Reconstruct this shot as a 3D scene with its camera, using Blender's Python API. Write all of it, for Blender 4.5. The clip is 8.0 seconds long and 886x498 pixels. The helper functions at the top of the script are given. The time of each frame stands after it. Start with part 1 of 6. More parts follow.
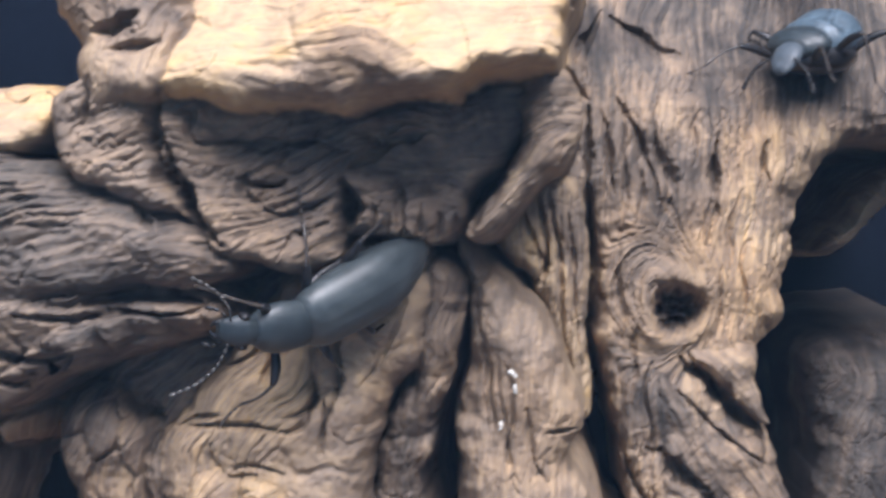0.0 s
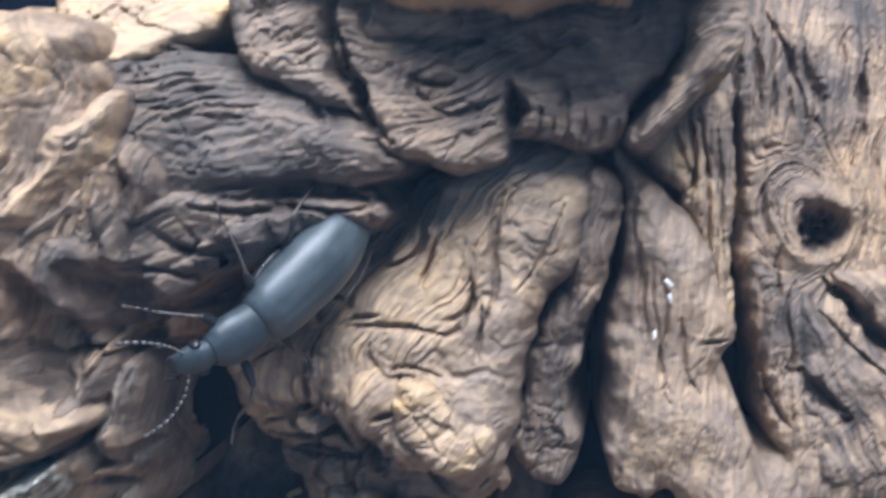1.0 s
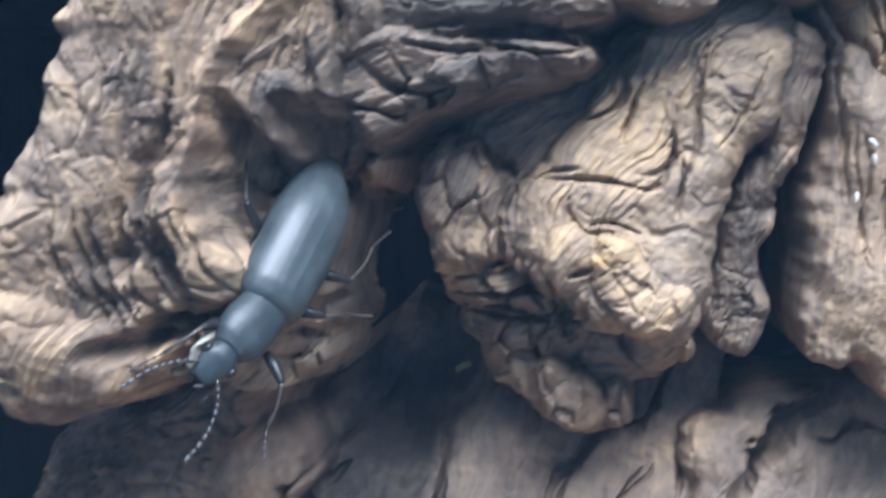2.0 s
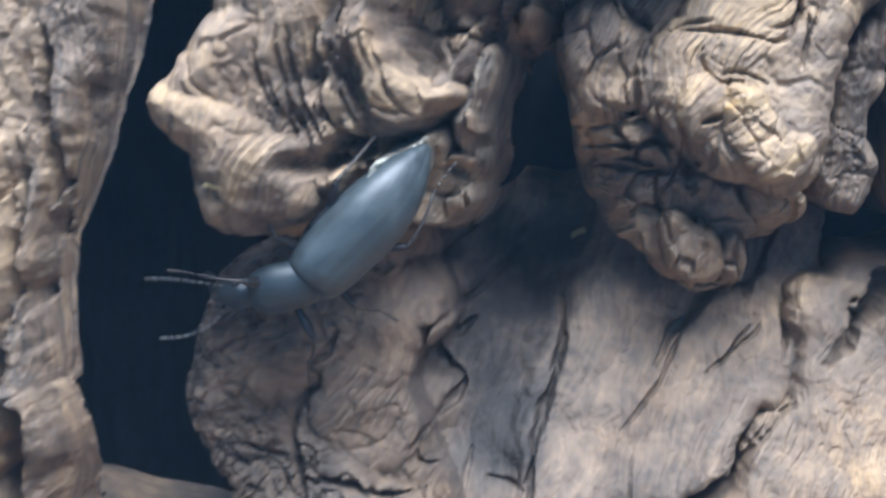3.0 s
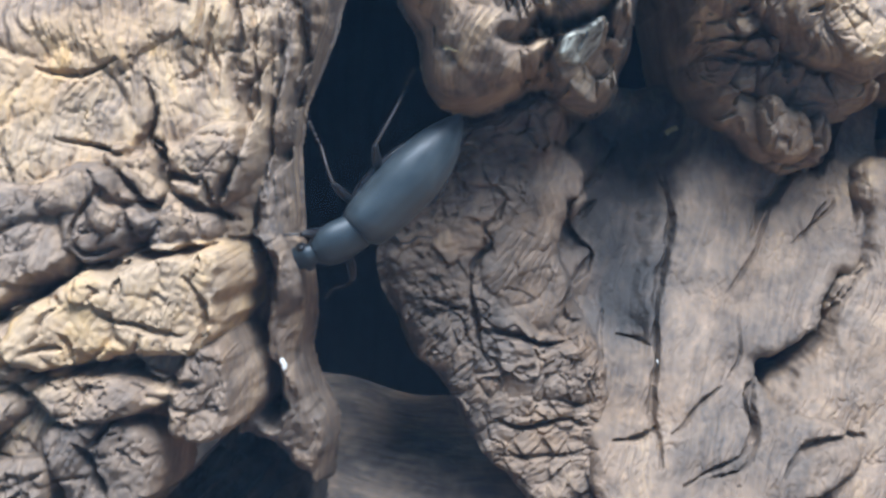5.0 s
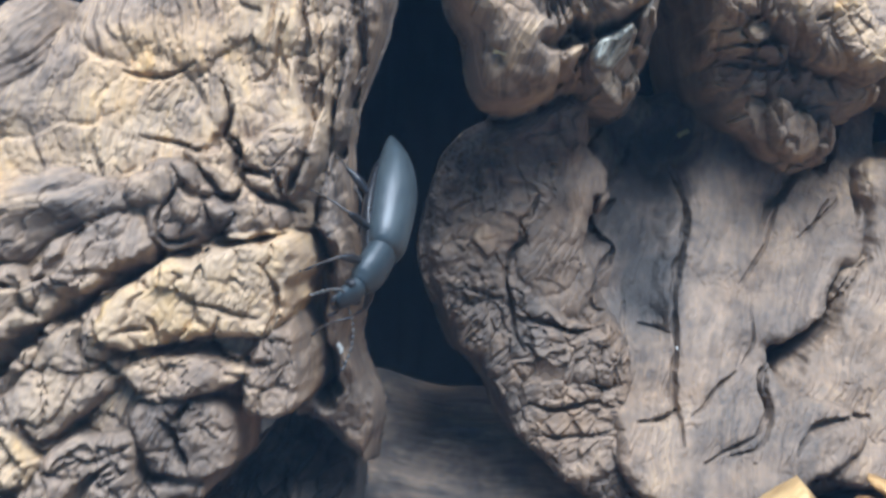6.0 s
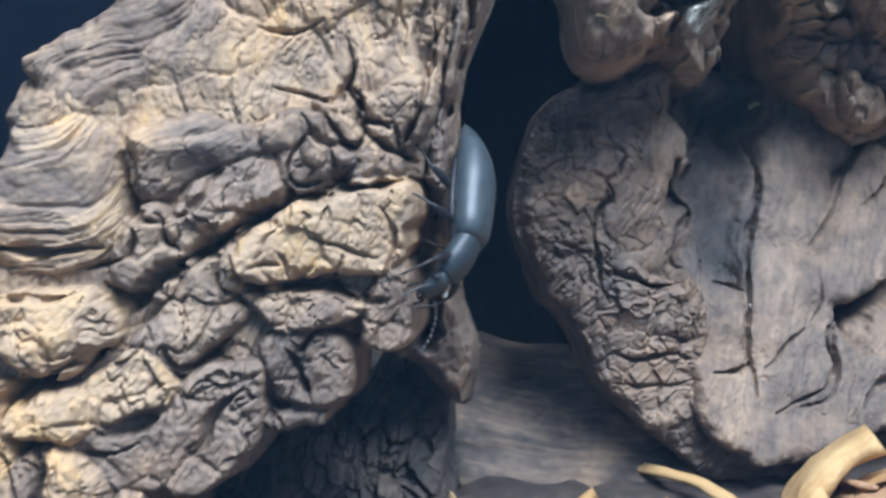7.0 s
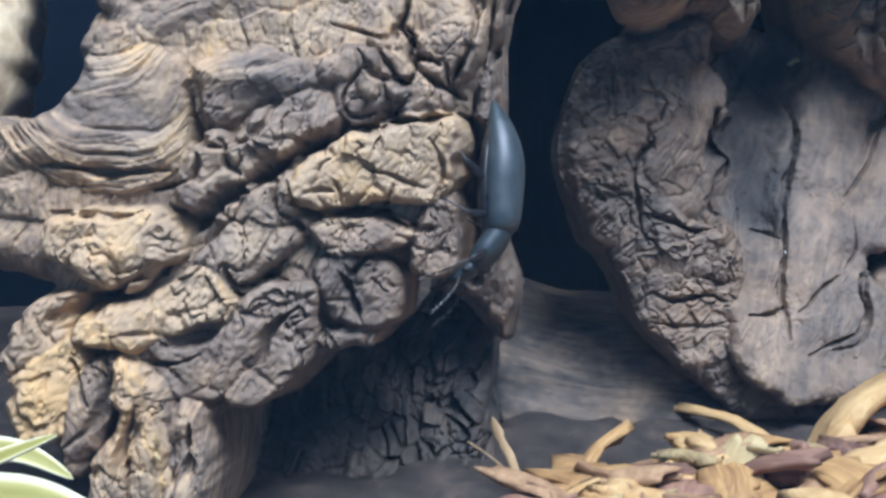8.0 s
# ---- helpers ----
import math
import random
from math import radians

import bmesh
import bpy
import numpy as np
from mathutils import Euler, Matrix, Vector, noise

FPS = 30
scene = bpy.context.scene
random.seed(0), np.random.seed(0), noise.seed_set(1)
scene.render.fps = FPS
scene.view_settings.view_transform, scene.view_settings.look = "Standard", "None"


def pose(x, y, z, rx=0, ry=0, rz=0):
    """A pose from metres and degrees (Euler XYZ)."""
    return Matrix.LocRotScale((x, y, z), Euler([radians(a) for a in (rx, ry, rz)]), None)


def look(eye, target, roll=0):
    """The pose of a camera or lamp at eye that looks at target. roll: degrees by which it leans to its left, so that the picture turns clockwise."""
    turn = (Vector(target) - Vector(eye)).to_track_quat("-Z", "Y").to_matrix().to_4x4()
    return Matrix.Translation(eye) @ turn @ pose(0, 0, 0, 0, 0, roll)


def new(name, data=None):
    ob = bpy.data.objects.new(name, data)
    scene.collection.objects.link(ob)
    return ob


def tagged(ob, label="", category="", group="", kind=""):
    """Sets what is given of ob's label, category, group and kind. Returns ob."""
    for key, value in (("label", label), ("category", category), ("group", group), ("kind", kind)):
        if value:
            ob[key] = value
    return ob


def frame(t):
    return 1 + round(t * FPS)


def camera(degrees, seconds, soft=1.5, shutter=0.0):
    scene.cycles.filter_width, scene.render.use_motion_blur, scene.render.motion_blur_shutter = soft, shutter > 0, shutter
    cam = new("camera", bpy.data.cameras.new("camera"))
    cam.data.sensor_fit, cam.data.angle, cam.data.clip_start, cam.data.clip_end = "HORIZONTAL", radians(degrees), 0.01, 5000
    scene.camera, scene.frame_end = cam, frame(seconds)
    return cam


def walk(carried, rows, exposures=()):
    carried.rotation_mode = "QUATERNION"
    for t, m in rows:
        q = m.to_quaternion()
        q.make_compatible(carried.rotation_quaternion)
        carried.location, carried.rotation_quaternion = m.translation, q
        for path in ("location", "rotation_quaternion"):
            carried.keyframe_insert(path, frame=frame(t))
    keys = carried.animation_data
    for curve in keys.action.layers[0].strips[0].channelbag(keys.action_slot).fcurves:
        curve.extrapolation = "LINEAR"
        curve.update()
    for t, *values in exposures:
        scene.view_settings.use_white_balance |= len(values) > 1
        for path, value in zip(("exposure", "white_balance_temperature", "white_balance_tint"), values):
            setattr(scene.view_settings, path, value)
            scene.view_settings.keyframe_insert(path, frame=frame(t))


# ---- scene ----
# ---- camera and its way ----
cam = camera(32.07, 8.0, soft=2.6, shutter=0.5)
PATH = [
    (0, look((0.01023, -0.1327, 0.10202), (-0.0002, 0.0669, 0.09505), -1.65)),
    (0.5, look((0.00436, -0.13279, 0.09937), (-0.0105, 0.06639, 0.0891), -1.01)),
    (1, look((-0.00063, -0.13343, 0.09672), (-0.01857, 0.06537, 0.08429), -0.62)),
    (1.5, look((-0.0095, -0.1327, 0.08983), (-0.03077, 0.06546, 0.07303), -0.21)),
    (2, look((-0.01631, -0.13137, 0.086), (-0.04062, 0.06631, 0.06779), -0.01)),
    (2.2, look((-0.01979, -0.13202, 0.08371), (-0.04445, 0.06554, 0.06468), -0.01)),
    (3.3, look((-0.03522, -0.15279, 0.06721), (-0.0573, 0.04514, 0.04892), 0.36)),
    (3.5, look((-0.03865, -0.15808, 0.06613), (-0.05922, 0.04002, 0.04779), 0.24)),
    (4, look((-0.04777, -0.16909, 0.06223), (-0.06499, 0.02944, 0.04515), -0.31)),
    (4.5, look((-0.05834, -0.16999, 0.05516), (-0.07083, 0.02897, 0.03905), -1.01)),
    (4.7, look((-0.06056, -0.17231, 0.0534), (-0.0705, 0.02686, 0.03822), -1.26)),
    (5.8, look((-0.07213, -0.18712, 0.05323), (-0.07389, 0.01256, 0.04203), -1.78)),
    (6, look((-0.07395, -0.19042, 0.0505), (-0.07527, 0.00928, 0.0396), -1.85)),
    (6.5, look((-0.07824, -0.19938, 0.04613), (-0.07968, 0.00033, 0.03544), -1.50)),
    (7, look((-0.08497, -0.20451, 0.04412), (-0.0884, -0.00478, 0.03422), -1.25)),
    (7.5, look((-0.08638, -0.21126, 0.0406), (-0.09151, -0.01158, 0.0304), -0.92)),
    (8, look((-0.08426, -0.21506, 0.03676), (-0.09421, -0.0156, 0.02597), -0.39)),
]
walk(cam, PATH, exposures=(
    (0, -0.22, 6350, 18), (0.8, -0.12, 5900, 14), (1.6, 0.07, 5600, 10), (2.4, 0.13, 5600, 9), (3.5, -0.03, 5630, 8), (4.7, -0.06, 5590, 8),
    (6.0, -0.08, 5550, 7), (8.0, -0.40, 5310, 8)))

# ---- light: a lamp above the terrarium, dim cool room light from outside ----
world = bpy.data.worlds.new("room_light")
scene.world = world
world.use_nodes = True
world.node_tree.nodes["Background"].inputs["Color"].default_value = (0.30, 0.58, 1.0, 1)
world.node_tree.nodes["Background"].inputs["Strength"].default_value = 0.60
lamp_data = bpy.data.lights.new("terrarium_lamp", "AREA")
lamp_data.shape, lamp_data.size, lamp_data.size_y = "RECTANGLE", 0.56, 0.40
lamp_data.energy, lamp_data.color = 20.5, (0.96, 0.97, 1.0)
lamp = new("terrarium_lamp", lamp_data)
lamp.matrix_world = look((0.12, -0.43, 0.66), (-0.05, 0.02, 0.06))


# ---- materials ----
def material(name, rough=0.6, metal=0.0):
    m = bpy.data.materials.new(name)
    m.use_nodes = True
    nt = m.node_tree
    bsdf = nt.nodes["Principled BSDF"]
    bsdf.inputs["Roughness"].default_value = rough
    bsdf.inputs["Metallic"].default_value = metal
    return m, nt, bsdf


def node(nt, kind, **values):
    n = nt.nodes.new(kind)
    for key, value in values.items():
        n.inputs[key.replace("_", " ")].default_value = value
    return n


def noise_of(nt, vector, scale, detail=4.0, rough=0.55, warp=0.0):
    n = node(nt, "ShaderNodeTexNoise", Scale=scale, Detail=detail, Roughness=rough, Distortion=warp)
    nt.links.new(vector, n.inputs["Vector"])
    return n.outputs["Fac"]


def mathed(nt, op, a, b):
    n = nt.nodes.new("ShaderNodeMath")
    n.operation = op
    for i, v in enumerate((a, b)):
        if isinstance(v, (int, float)):
            n.inputs[i].default_value = v
        else:
            nt.links.new(v, n.inputs[i])
    return n.outputs[0]


def ramp(nt, fac, *stops):
    n = nt.nodes.new("ShaderNodeValToRGB")
    while len(n.color_ramp.elements) < len(stops):
        n.color_ramp.elements.new(0.5)
    for e, (at, c) in zip(n.color_ramp.elements, stops):
        e.position, e.color = at, (*c, 1)
    nt.links.new(fac, n.inputs["Fac"])
    return n.outputs["Color"]


def mixed(nt, fac, a, b, how="MIX"):
    n = nt.nodes.new("ShaderNodeMix")
    n.data_type, n.blend_type = "RGBA", how
    for key, v in ((0, fac), (6, a), (7, b)):
        if isinstance(v, (int, float)):
            n.inputs[key].default_value = v
        elif isinstance(v, tuple):
            n.inputs[key].default_value = (*v, 1)
        else:
            nt.links.new(v, n.inputs[key])
    return n.outputs[2]


def bump(nt, bsdf, height, strength, distance):
    n = node(nt, "ShaderNodeBump", Strength=strength, Distance=distance)
    nt.links.new(height, n.inputs["Height"])
    nt.links.new(n.outputs["Normal"], bsdf.inputs["Normal"])


def driftwood_material():
    m, nt, bsdf = material("weathered_driftwood", 0.72)
    uv = nt.nodes.new("ShaderNodeUVMap")
    uv.uv_map = "grain"
    stretch = node(nt, "ShaderNodeMapping", Scale=(1.0, 0.09, 1.0))
    nt.links.new(uv.outputs[0], stretch.inputs["Vector"])
    place = nt.nodes.new("ShaderNodeTexCoord").outputs["Object"]
    streak = nt.nodes.new("ShaderNodeAttribute")
    streak.attribute_name = "streak"
    tone = nt.nodes.new("ShaderNodeAttribute")
    tone.attribute_name = "tone"
    pale = nt.nodes.new("ShaderNodeAttribute")
    pale.attribute_name = "pale"
    fine = noise_of(nt, stretch.outputs[0], 2.6, 6.0, 0.62, 0.6)
    broad = noise_of(nt, stretch.outputs[0], 0.55, 4.0, 0.55, 1.2)
    tone_patch = noise_of(nt, place, 60.0, 6.0, 0.65, 1.0)
    speck = noise_of(nt, place, 900.0, 3.0, 0.6)
    a = mathed(nt, "ADD", mathed(nt, "MULTIPLY", mathed(nt, "MULTIPLY", mathed(nt, "SUBTRACT", fine, 0.5), streak.outputs["Fac"]), 0.8), 0.6)
    b = mathed(nt, "ADD", mathed(nt, "MULTIPLY", mathed(nt, "MULTIPLY", mathed(nt, "SUBTRACT", broad, 0.5), streak.outputs["Fac"]), 0.8), 0.4)
    c = mathed(nt, "ADD", mathed(nt, "MULTIPLY", tone_patch, 1.1), 0.15)
    mottle = noise_of(nt, place, 260.0, 6.0, 0.7, 0.8)
    c = mathed(nt, "ADD", c, mathed(nt, "MULTIPLY", mottle, 0.4))
    total = mathed(nt, "ADD", mathed(nt, "ADD", a, b), c)
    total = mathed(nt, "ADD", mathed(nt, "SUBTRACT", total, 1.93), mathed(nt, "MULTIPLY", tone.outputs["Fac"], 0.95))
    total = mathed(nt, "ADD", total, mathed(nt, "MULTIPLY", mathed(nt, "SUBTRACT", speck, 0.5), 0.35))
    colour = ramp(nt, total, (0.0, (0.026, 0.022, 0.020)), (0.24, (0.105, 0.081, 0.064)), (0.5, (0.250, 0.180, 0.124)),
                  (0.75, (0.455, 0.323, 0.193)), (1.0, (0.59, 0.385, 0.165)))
    grey = noise_of(nt, place, 42.0, 4.0, 0.6, 1.0)
    grey = mathed(nt, "MULTIPLY", mathed(nt, "SUBTRACT", grey, 0.38), 1.6)
    colour = mixed(nt, grey, colour, mixed(nt, 0.4, colour, (0.22, 0.205, 0.185)))
    warm = ramp(nt, noise_of(nt, place, 34.0, 5.0, 0.6, 1.4), (0.50, (0, 0, 0)), (0.66, (1, 1, 1)))
    colour = mixed(nt, mathed(nt, "MULTIPLY", warm, 0.32), colour, mixed(nt, 1.0, colour, (1.18, 0.98, 0.72), "MULTIPLY"))
    rosy = ramp(nt, noise_of(nt, place, 70.0, 5.0, 0.65, 0.8), (0.55, (0, 0, 0)), (0.72, (1, 1, 1)))
    colour = mixed(nt, mathed(nt, "MULTIPLY", rosy, 0.12), colour, mixed(nt, 1.0, colour, (1.16, 0.92, 0.86), "MULTIPLY"))
    crust = ramp(nt, noise_of(nt, place, 420.0, 4.0, 0.6), (0.35, (0.12, 0.11, 0.09)), (0.65, (0.62, 0.62, 0.52)))
    colour = mixed(nt, pale.outputs["Fac"], colour, crust)
    nt.links.new(colour, bsdf.inputs["Base Color"])
    bsdf.inputs["Specular IOR Level"].default_value = 0.35
    warped = nt.nodes.new("ShaderNodeVectorMath")
    warped.operation = "MULTIPLY_ADD"
    wob = node(nt, "ShaderNodeTexNoise", Scale=300.0, Detail=3.0)
    nt.links.new(place, wob.inputs["Vector"])
    nt.links.new(wob.outputs["Color"], warped.inputs[0])
    warped.inputs[1].default_value = (0.0022, 0.0022, 0.0022)
    nt.links.new(place, warped.inputs[2])
    crackle = node(nt, "ShaderNodeTexVoronoi", Scale=330.0)
    crackle.feature = "DISTANCE_TO_EDGE"
    nt.links.new(warped.outputs[0], crackle.inputs["Vector"])
    split = mathed(nt, "MINIMUM", mathed(nt, "MULTIPLY", crackle.outputs["Distance"], 9.0), 1.0)
    where = ramp(nt, noise_of(nt, place, 75.0, 3.0), (0.48, (0, 0, 0)), (0.62, (1, 1, 1)))
    split = mathed(nt, "MULTIPLY", mathed(nt, "SUBTRACT", split, 1.0), where)
    height = mathed(nt, "ADD", mathed(nt, "MULTIPLY", fine, 0.55), mathed(nt, "MULTIPLY", speck, 0.35))
    height = mathed(nt, "ADD", mathed(nt, "ADD", height, mathed(nt, "MULTIPLY", mottle, 0.5)), mathed(nt, "MULTIPLY", split, 0.16))
    bump(nt, bsdf, height, 0.75, 0.0006)
    return m


WOOD = driftwood_material()


def gap_shade_material():
    m, nt, bsdf = material("gap_shade_black", 0.9)
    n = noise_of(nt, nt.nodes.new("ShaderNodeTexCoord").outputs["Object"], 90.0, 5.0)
    # Near-black colour stands in for the deep shade in the gaps.
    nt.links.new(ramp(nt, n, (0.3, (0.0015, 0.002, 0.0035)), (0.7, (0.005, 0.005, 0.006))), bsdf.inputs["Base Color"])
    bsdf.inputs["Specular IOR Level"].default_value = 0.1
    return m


GAP_SHADE = gap_shade_material()


# ---- small tools for shapes ----
def part(name, bm, mat, parent=None, label=""):
    me = bpy.data.meshes.new(name)
    bm.to_mesh(me)
    bm.free()
    for f in me.polygons:
        f.use_smooth = True
    if mat:
        me.materials.append(mat)
    ob = new(name, me)
    ob.parent = parent
    return tagged(ob, label)


def hashed(i, j, seed):
    h = (i * 374761393 + j * 668265263 + seed * 1442695041) & 0xFFFFFFFF
    h = ((h ^ (h >> 13)) * 1274126177) & 0xFFFFFFFF
    return ((h ^ (h >> 16)) & 0xFFFF) / 65535.0


def gnoise(x, y, seed=0):
    """Smooth gradient noise on arrays, about -1 to 1."""
    i, j = np.floor(x).astype(np.int64), np.floor(y).astype(np.int64)
    fx, fy = x - i, y - j
    sx, sy = fx * fx * fx * (fx * (fx * 6 - 15) + 10), fy * fy * fy * (fy * (fy * 6 - 15) + 10)
    out = 0.0
    for a, wa in ((0, 1 - sx), (1, sx)):
        for b, wb in ((0, 1 - sy), (1, sy)):
            turn = hashed(i + a, j + b, seed) * 2 * math.pi
            out = out + wa * wb * (np.cos(turn) * (fx - a) + np.sin(turn) * (fy - b))
    return out * 1.5


def cells(x, y, seed=0):
    """Nearest and second nearest distance to jittered cell points, and the cell's own random number."""
    i, j = np.floor(x).astype(np.int64), np.floor(y).astype(np.int64)
    f1, f2, own, tilt = np.full(x.shape, 9.0), np.full(x.shape, 9.0), np.zeros(x.shape), np.zeros(x.shape)
    for a in (-1, 0, 1):
        for b in (-1, 0, 1):
            px, py = i + a + 0.1 + 0.8 * hashed(i + a, j + b, seed), j + b + 0.1 + 0.8 * hashed(i + a, j + b, seed + 7)
            d = np.hypot(px - x, py - y)
            near = d < f1
            f2 = np.where(near, f1, np.minimum(f2, d))
            one = hashed(i + a, j + b, seed + 13)
            own = np.where(near, one, own)
            tilt = np.where(near, np.cos(one * 40) * (x - px) + np.sin(one * 40) * (y - py), tilt)
            f1 = np.where(near, d, f1)
    return f1, f2, own, tilt


def rounded(points, steps=6, closed=True):
    """A smooth line through the points."""
    p = np.array(points, float)
    n = len(p)
    out = []
    for k in range(n if closed else n - 1):
        if closed:
            a, b, c, d = p[k - 1], p[k], p[(k + 1) % n], p[(k + 2) % n]
        else:
            a, b, c, d = p[max(k - 1, 0)], p[k], p[k + 1], p[min(k + 2, n - 1)]
        for s in np.arange(steps) / steps:
            out.append(0.5 * (2 * b + (c - a) * s + (2 * a - 5 * b + 4 * c - d) * s**2 + (3 * b - a - 3 * c + d) * s**3))
    if not closed:
        out.append(p[-1])
    return np.array(out)


def line_distance(line, x, z, closed):
    best = np.full(x.shape, 1e9)
    inside = np.zeros(x.shape, bool)
    for k in range(len(line) if closed else len(line) - 1):
        (ax, az), (bx, bz) = line[k], line[(k + 1) % len(line)]
        ex, ez = bx - ax, bz - az
        s = np.clip(((x - ax) * ex + (z - az) * ez) / max(ex * ex + ez * ez, 1e-9), 0, 1)
        best = np.minimum(best, (x - ax - s * ex) ** 2 + (z - az - s * ez) ** 2)
        if closed and abs(ez) > 1e-9:
            inside ^= ((az > z) != (bz > z)) & (x < ax + (z - az) * ex / ez)
    best = np.sqrt(best)
    return np.where(inside, best, -best) if closed else best


# ---- the driftwood: lobes of weathered wood, carved in millimetres ----
STEP = 0.2
GX, GZ = np.meshgrid(np.arange(-155, 76, STEP), np.arange(-13, 136, STEP))
WX = GX + 1.1 * gnoise(GX / 9, GZ / 9, 1) + 0.14 * gnoise(GX / 2.7, GZ / 2.7, 2)
WZ = GZ + 1.1 * gnoise(GX / 9, GZ / 9, 3) + 0.14 * gnoise(GX / 2.7, GZ / 2.7, 4)
DEPTH, WALL = np.full(GX.shape, 400.0), np.full(GX.shape, 999.0)
OWNER = np.zeros(GX.shape, int)
GRAIN_U, GRAIN_V = GX.copy(), GZ.copy()
TONE, PALE = np.full(GX.shape, 0.3), np.zeros(GX.shape)
FIBRE, CHECK = np.ones(GX.shape), np.ones(GX.shape)
NAMES = [""]


def lobe(name, plane, outline, r=3, rd=4, ang=0, grain=0.4, period=1.5, tone=0.5, top=None, blocks=None, contour=0.0, swirl=None, pale=0.0, fine=1.0, grow=0.0, deep=70, steep=25, fibre=0.7, check=0.8, wobble=1.0):
    """One swelling of the wood: its face, its rounded outline, its grain and its cracks. It stands before what lies deeper."""
    k = len(NAMES)
    NAMES.append(name)
    line = rounded(outline)
    (x0, z0), (x1, z1) = line.min(0) - 7, line.max(0) + 7
    cut = (slice(*np.searchsorted(GZ[:, 0], (z0, z1))), slice(*np.searchsorted(GX[0], (x0, x1))))
    x, z, gx, gz = WX[cut], WZ[cut], GX[cut], GZ[cut]
    d = line_distance(line, x, z, True) + grow
    d = d + np.clip(1 + d / 0.6, 0.1, 1) * (0.26 * gnoise(gx / 1.4, gz / 1.4, k) + 0.75 * gnoise(gx / 3.6, gz / 3.6, k + 11))
    xr, zr, y0, sx, sz = plane
    y = y0 + sx * (gx - xr) + sz * (gz - zr)
    if top:
        lip = top[0] + 1.6 * gnoise(gx / 11, gz * 0, k + 3)
        if len(top) > 2:
            lip = lip + top[4] * np.exp(-(((gx - top[2]) / top[3]) ** 2))
        back = y0 + sx * (gx - xr) + sz * (lip - zr) + top[1] * (gz - lip)
        y = np.maximum(y, back) + 0.8 * np.exp(-(((y - back) / 2.0) ** 2))
    s = np.clip(d / r, 0, 1)
    y = y + rd * (1 - np.sqrt(np.clip(1 - (1 - s) ** 2, 0, 1))) + np.clip(-d * steep, 0, deep)
    wall = np.clip(-d * steep, 0, deep)
    y = y + 1.0 * gnoise(gx / 9, gz / 9, k + 20) + 0.5 * gnoise(gx / 4, gz / 4, k + 40)
    a = radians(ang)
    u, v = x * math.cos(a) - z * math.sin(a), x * math.sin(a) + z * math.cos(a)
    u = (1 - contour) * (u + 2.2 * wobble * gnoise(gx / 13, gz / 13, k + 60)) + contour * d + 0.8 * wobble * gnoise(gx / 5, gz / 5, k + 80)
    if swirl:
        far = np.hypot(x - swirl[0], (z - swirl[1]) * 0.8)
        w = np.exp(-((far / swirl[2]) ** 4))
        u = u * (1 - w) + w * far * 1.3
    for p, g in ((period, grain), (period * 0.42, grain * 0.3)):
        n = gnoise(u / p + 31.7 * k, v / (p * 14), k) + 0.22 * gnoise(gx / (2 * p), gz / (2 * p), k + 5)
        worn = np.clip(0.55 + 1.2 * gnoise(gx / 7, gz / 7, k + 70), 0.1, 1)
        y = y + g * (0.95 * worn * np.exp(-((n / 0.10) ** 2)) - 0.42 * n)
    if blocks:
        size, gash = blocks
        f1, f2, own, tilt = cells(u / size + gnoise(gx / 3, gz / 3, k) * 0.15, v / (size * 1.25), k)
        gape = np.clip(0.45 + 1.1 * gnoise(gx / 5, gz / 5, k + 90), 0.05, 1)
        y = y + gash * gape * np.exp(-(((f2 - f1) / (0.05 + 0.07 * gape)) ** 2)) + gash * 0.9 * (own - 0.5) + gash * 0.12 * (f1 - 0.4) + gash * 0.9 * tilt
    near = (y < DEPTH[cut]) & (d > -deep / steep - 0.5)
    for field, value in ((DEPTH, y), (WALL, wall), (OWNER, k), (GRAIN_U, u * fine + 17.3 * k + wall * 0.9), (GRAIN_V, v * fine), (TONE, tone), (PALE, pale), (FIBRE, fibre), (CHECK, check)):
        field[cut] = np.where(near, value, field[cut])


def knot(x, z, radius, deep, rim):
    """A knot hole with a swollen rim, darker in tone inside."""
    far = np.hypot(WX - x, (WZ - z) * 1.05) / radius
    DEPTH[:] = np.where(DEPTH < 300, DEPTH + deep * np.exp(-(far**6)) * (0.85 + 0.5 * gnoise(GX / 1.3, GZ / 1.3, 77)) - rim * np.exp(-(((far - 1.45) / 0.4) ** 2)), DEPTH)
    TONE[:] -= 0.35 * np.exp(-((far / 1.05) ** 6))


def pit(outline, deep, soft=1.2):
    """A hollow sunk into the wood, with a rounded rim."""
    line = rounded(outline)
    (x0, z0), (x1, z1) = line.min(0) - 5, line.max(0) + 5
    cut = (slice(*np.searchsorted(GZ[:, 0], (z0, z1))), slice(*np.searchsorted(GX[0], (x0, x1))))
    d = np.clip(0.5 + (line_distance(line, WX[cut], WZ[cut], True) + 0.5 * gnoise(GX[cut] / 2, GZ[cut] / 2, 55)) / (2 * soft), 0, 1)
    DEPTH[cut] += deep * d * d * (3 - 2 * d)


def tone_patch(outline, amount, soft=2.5):
    """A weathered grey, a paler patch or painted shade, with a frayed edge that follows the grain; amount: darker below
    0.
    """
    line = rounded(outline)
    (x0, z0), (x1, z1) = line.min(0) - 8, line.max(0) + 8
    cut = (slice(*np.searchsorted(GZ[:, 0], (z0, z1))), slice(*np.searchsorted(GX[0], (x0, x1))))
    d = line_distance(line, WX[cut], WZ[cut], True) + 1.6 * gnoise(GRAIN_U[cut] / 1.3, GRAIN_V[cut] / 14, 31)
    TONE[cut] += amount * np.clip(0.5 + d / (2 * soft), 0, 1)


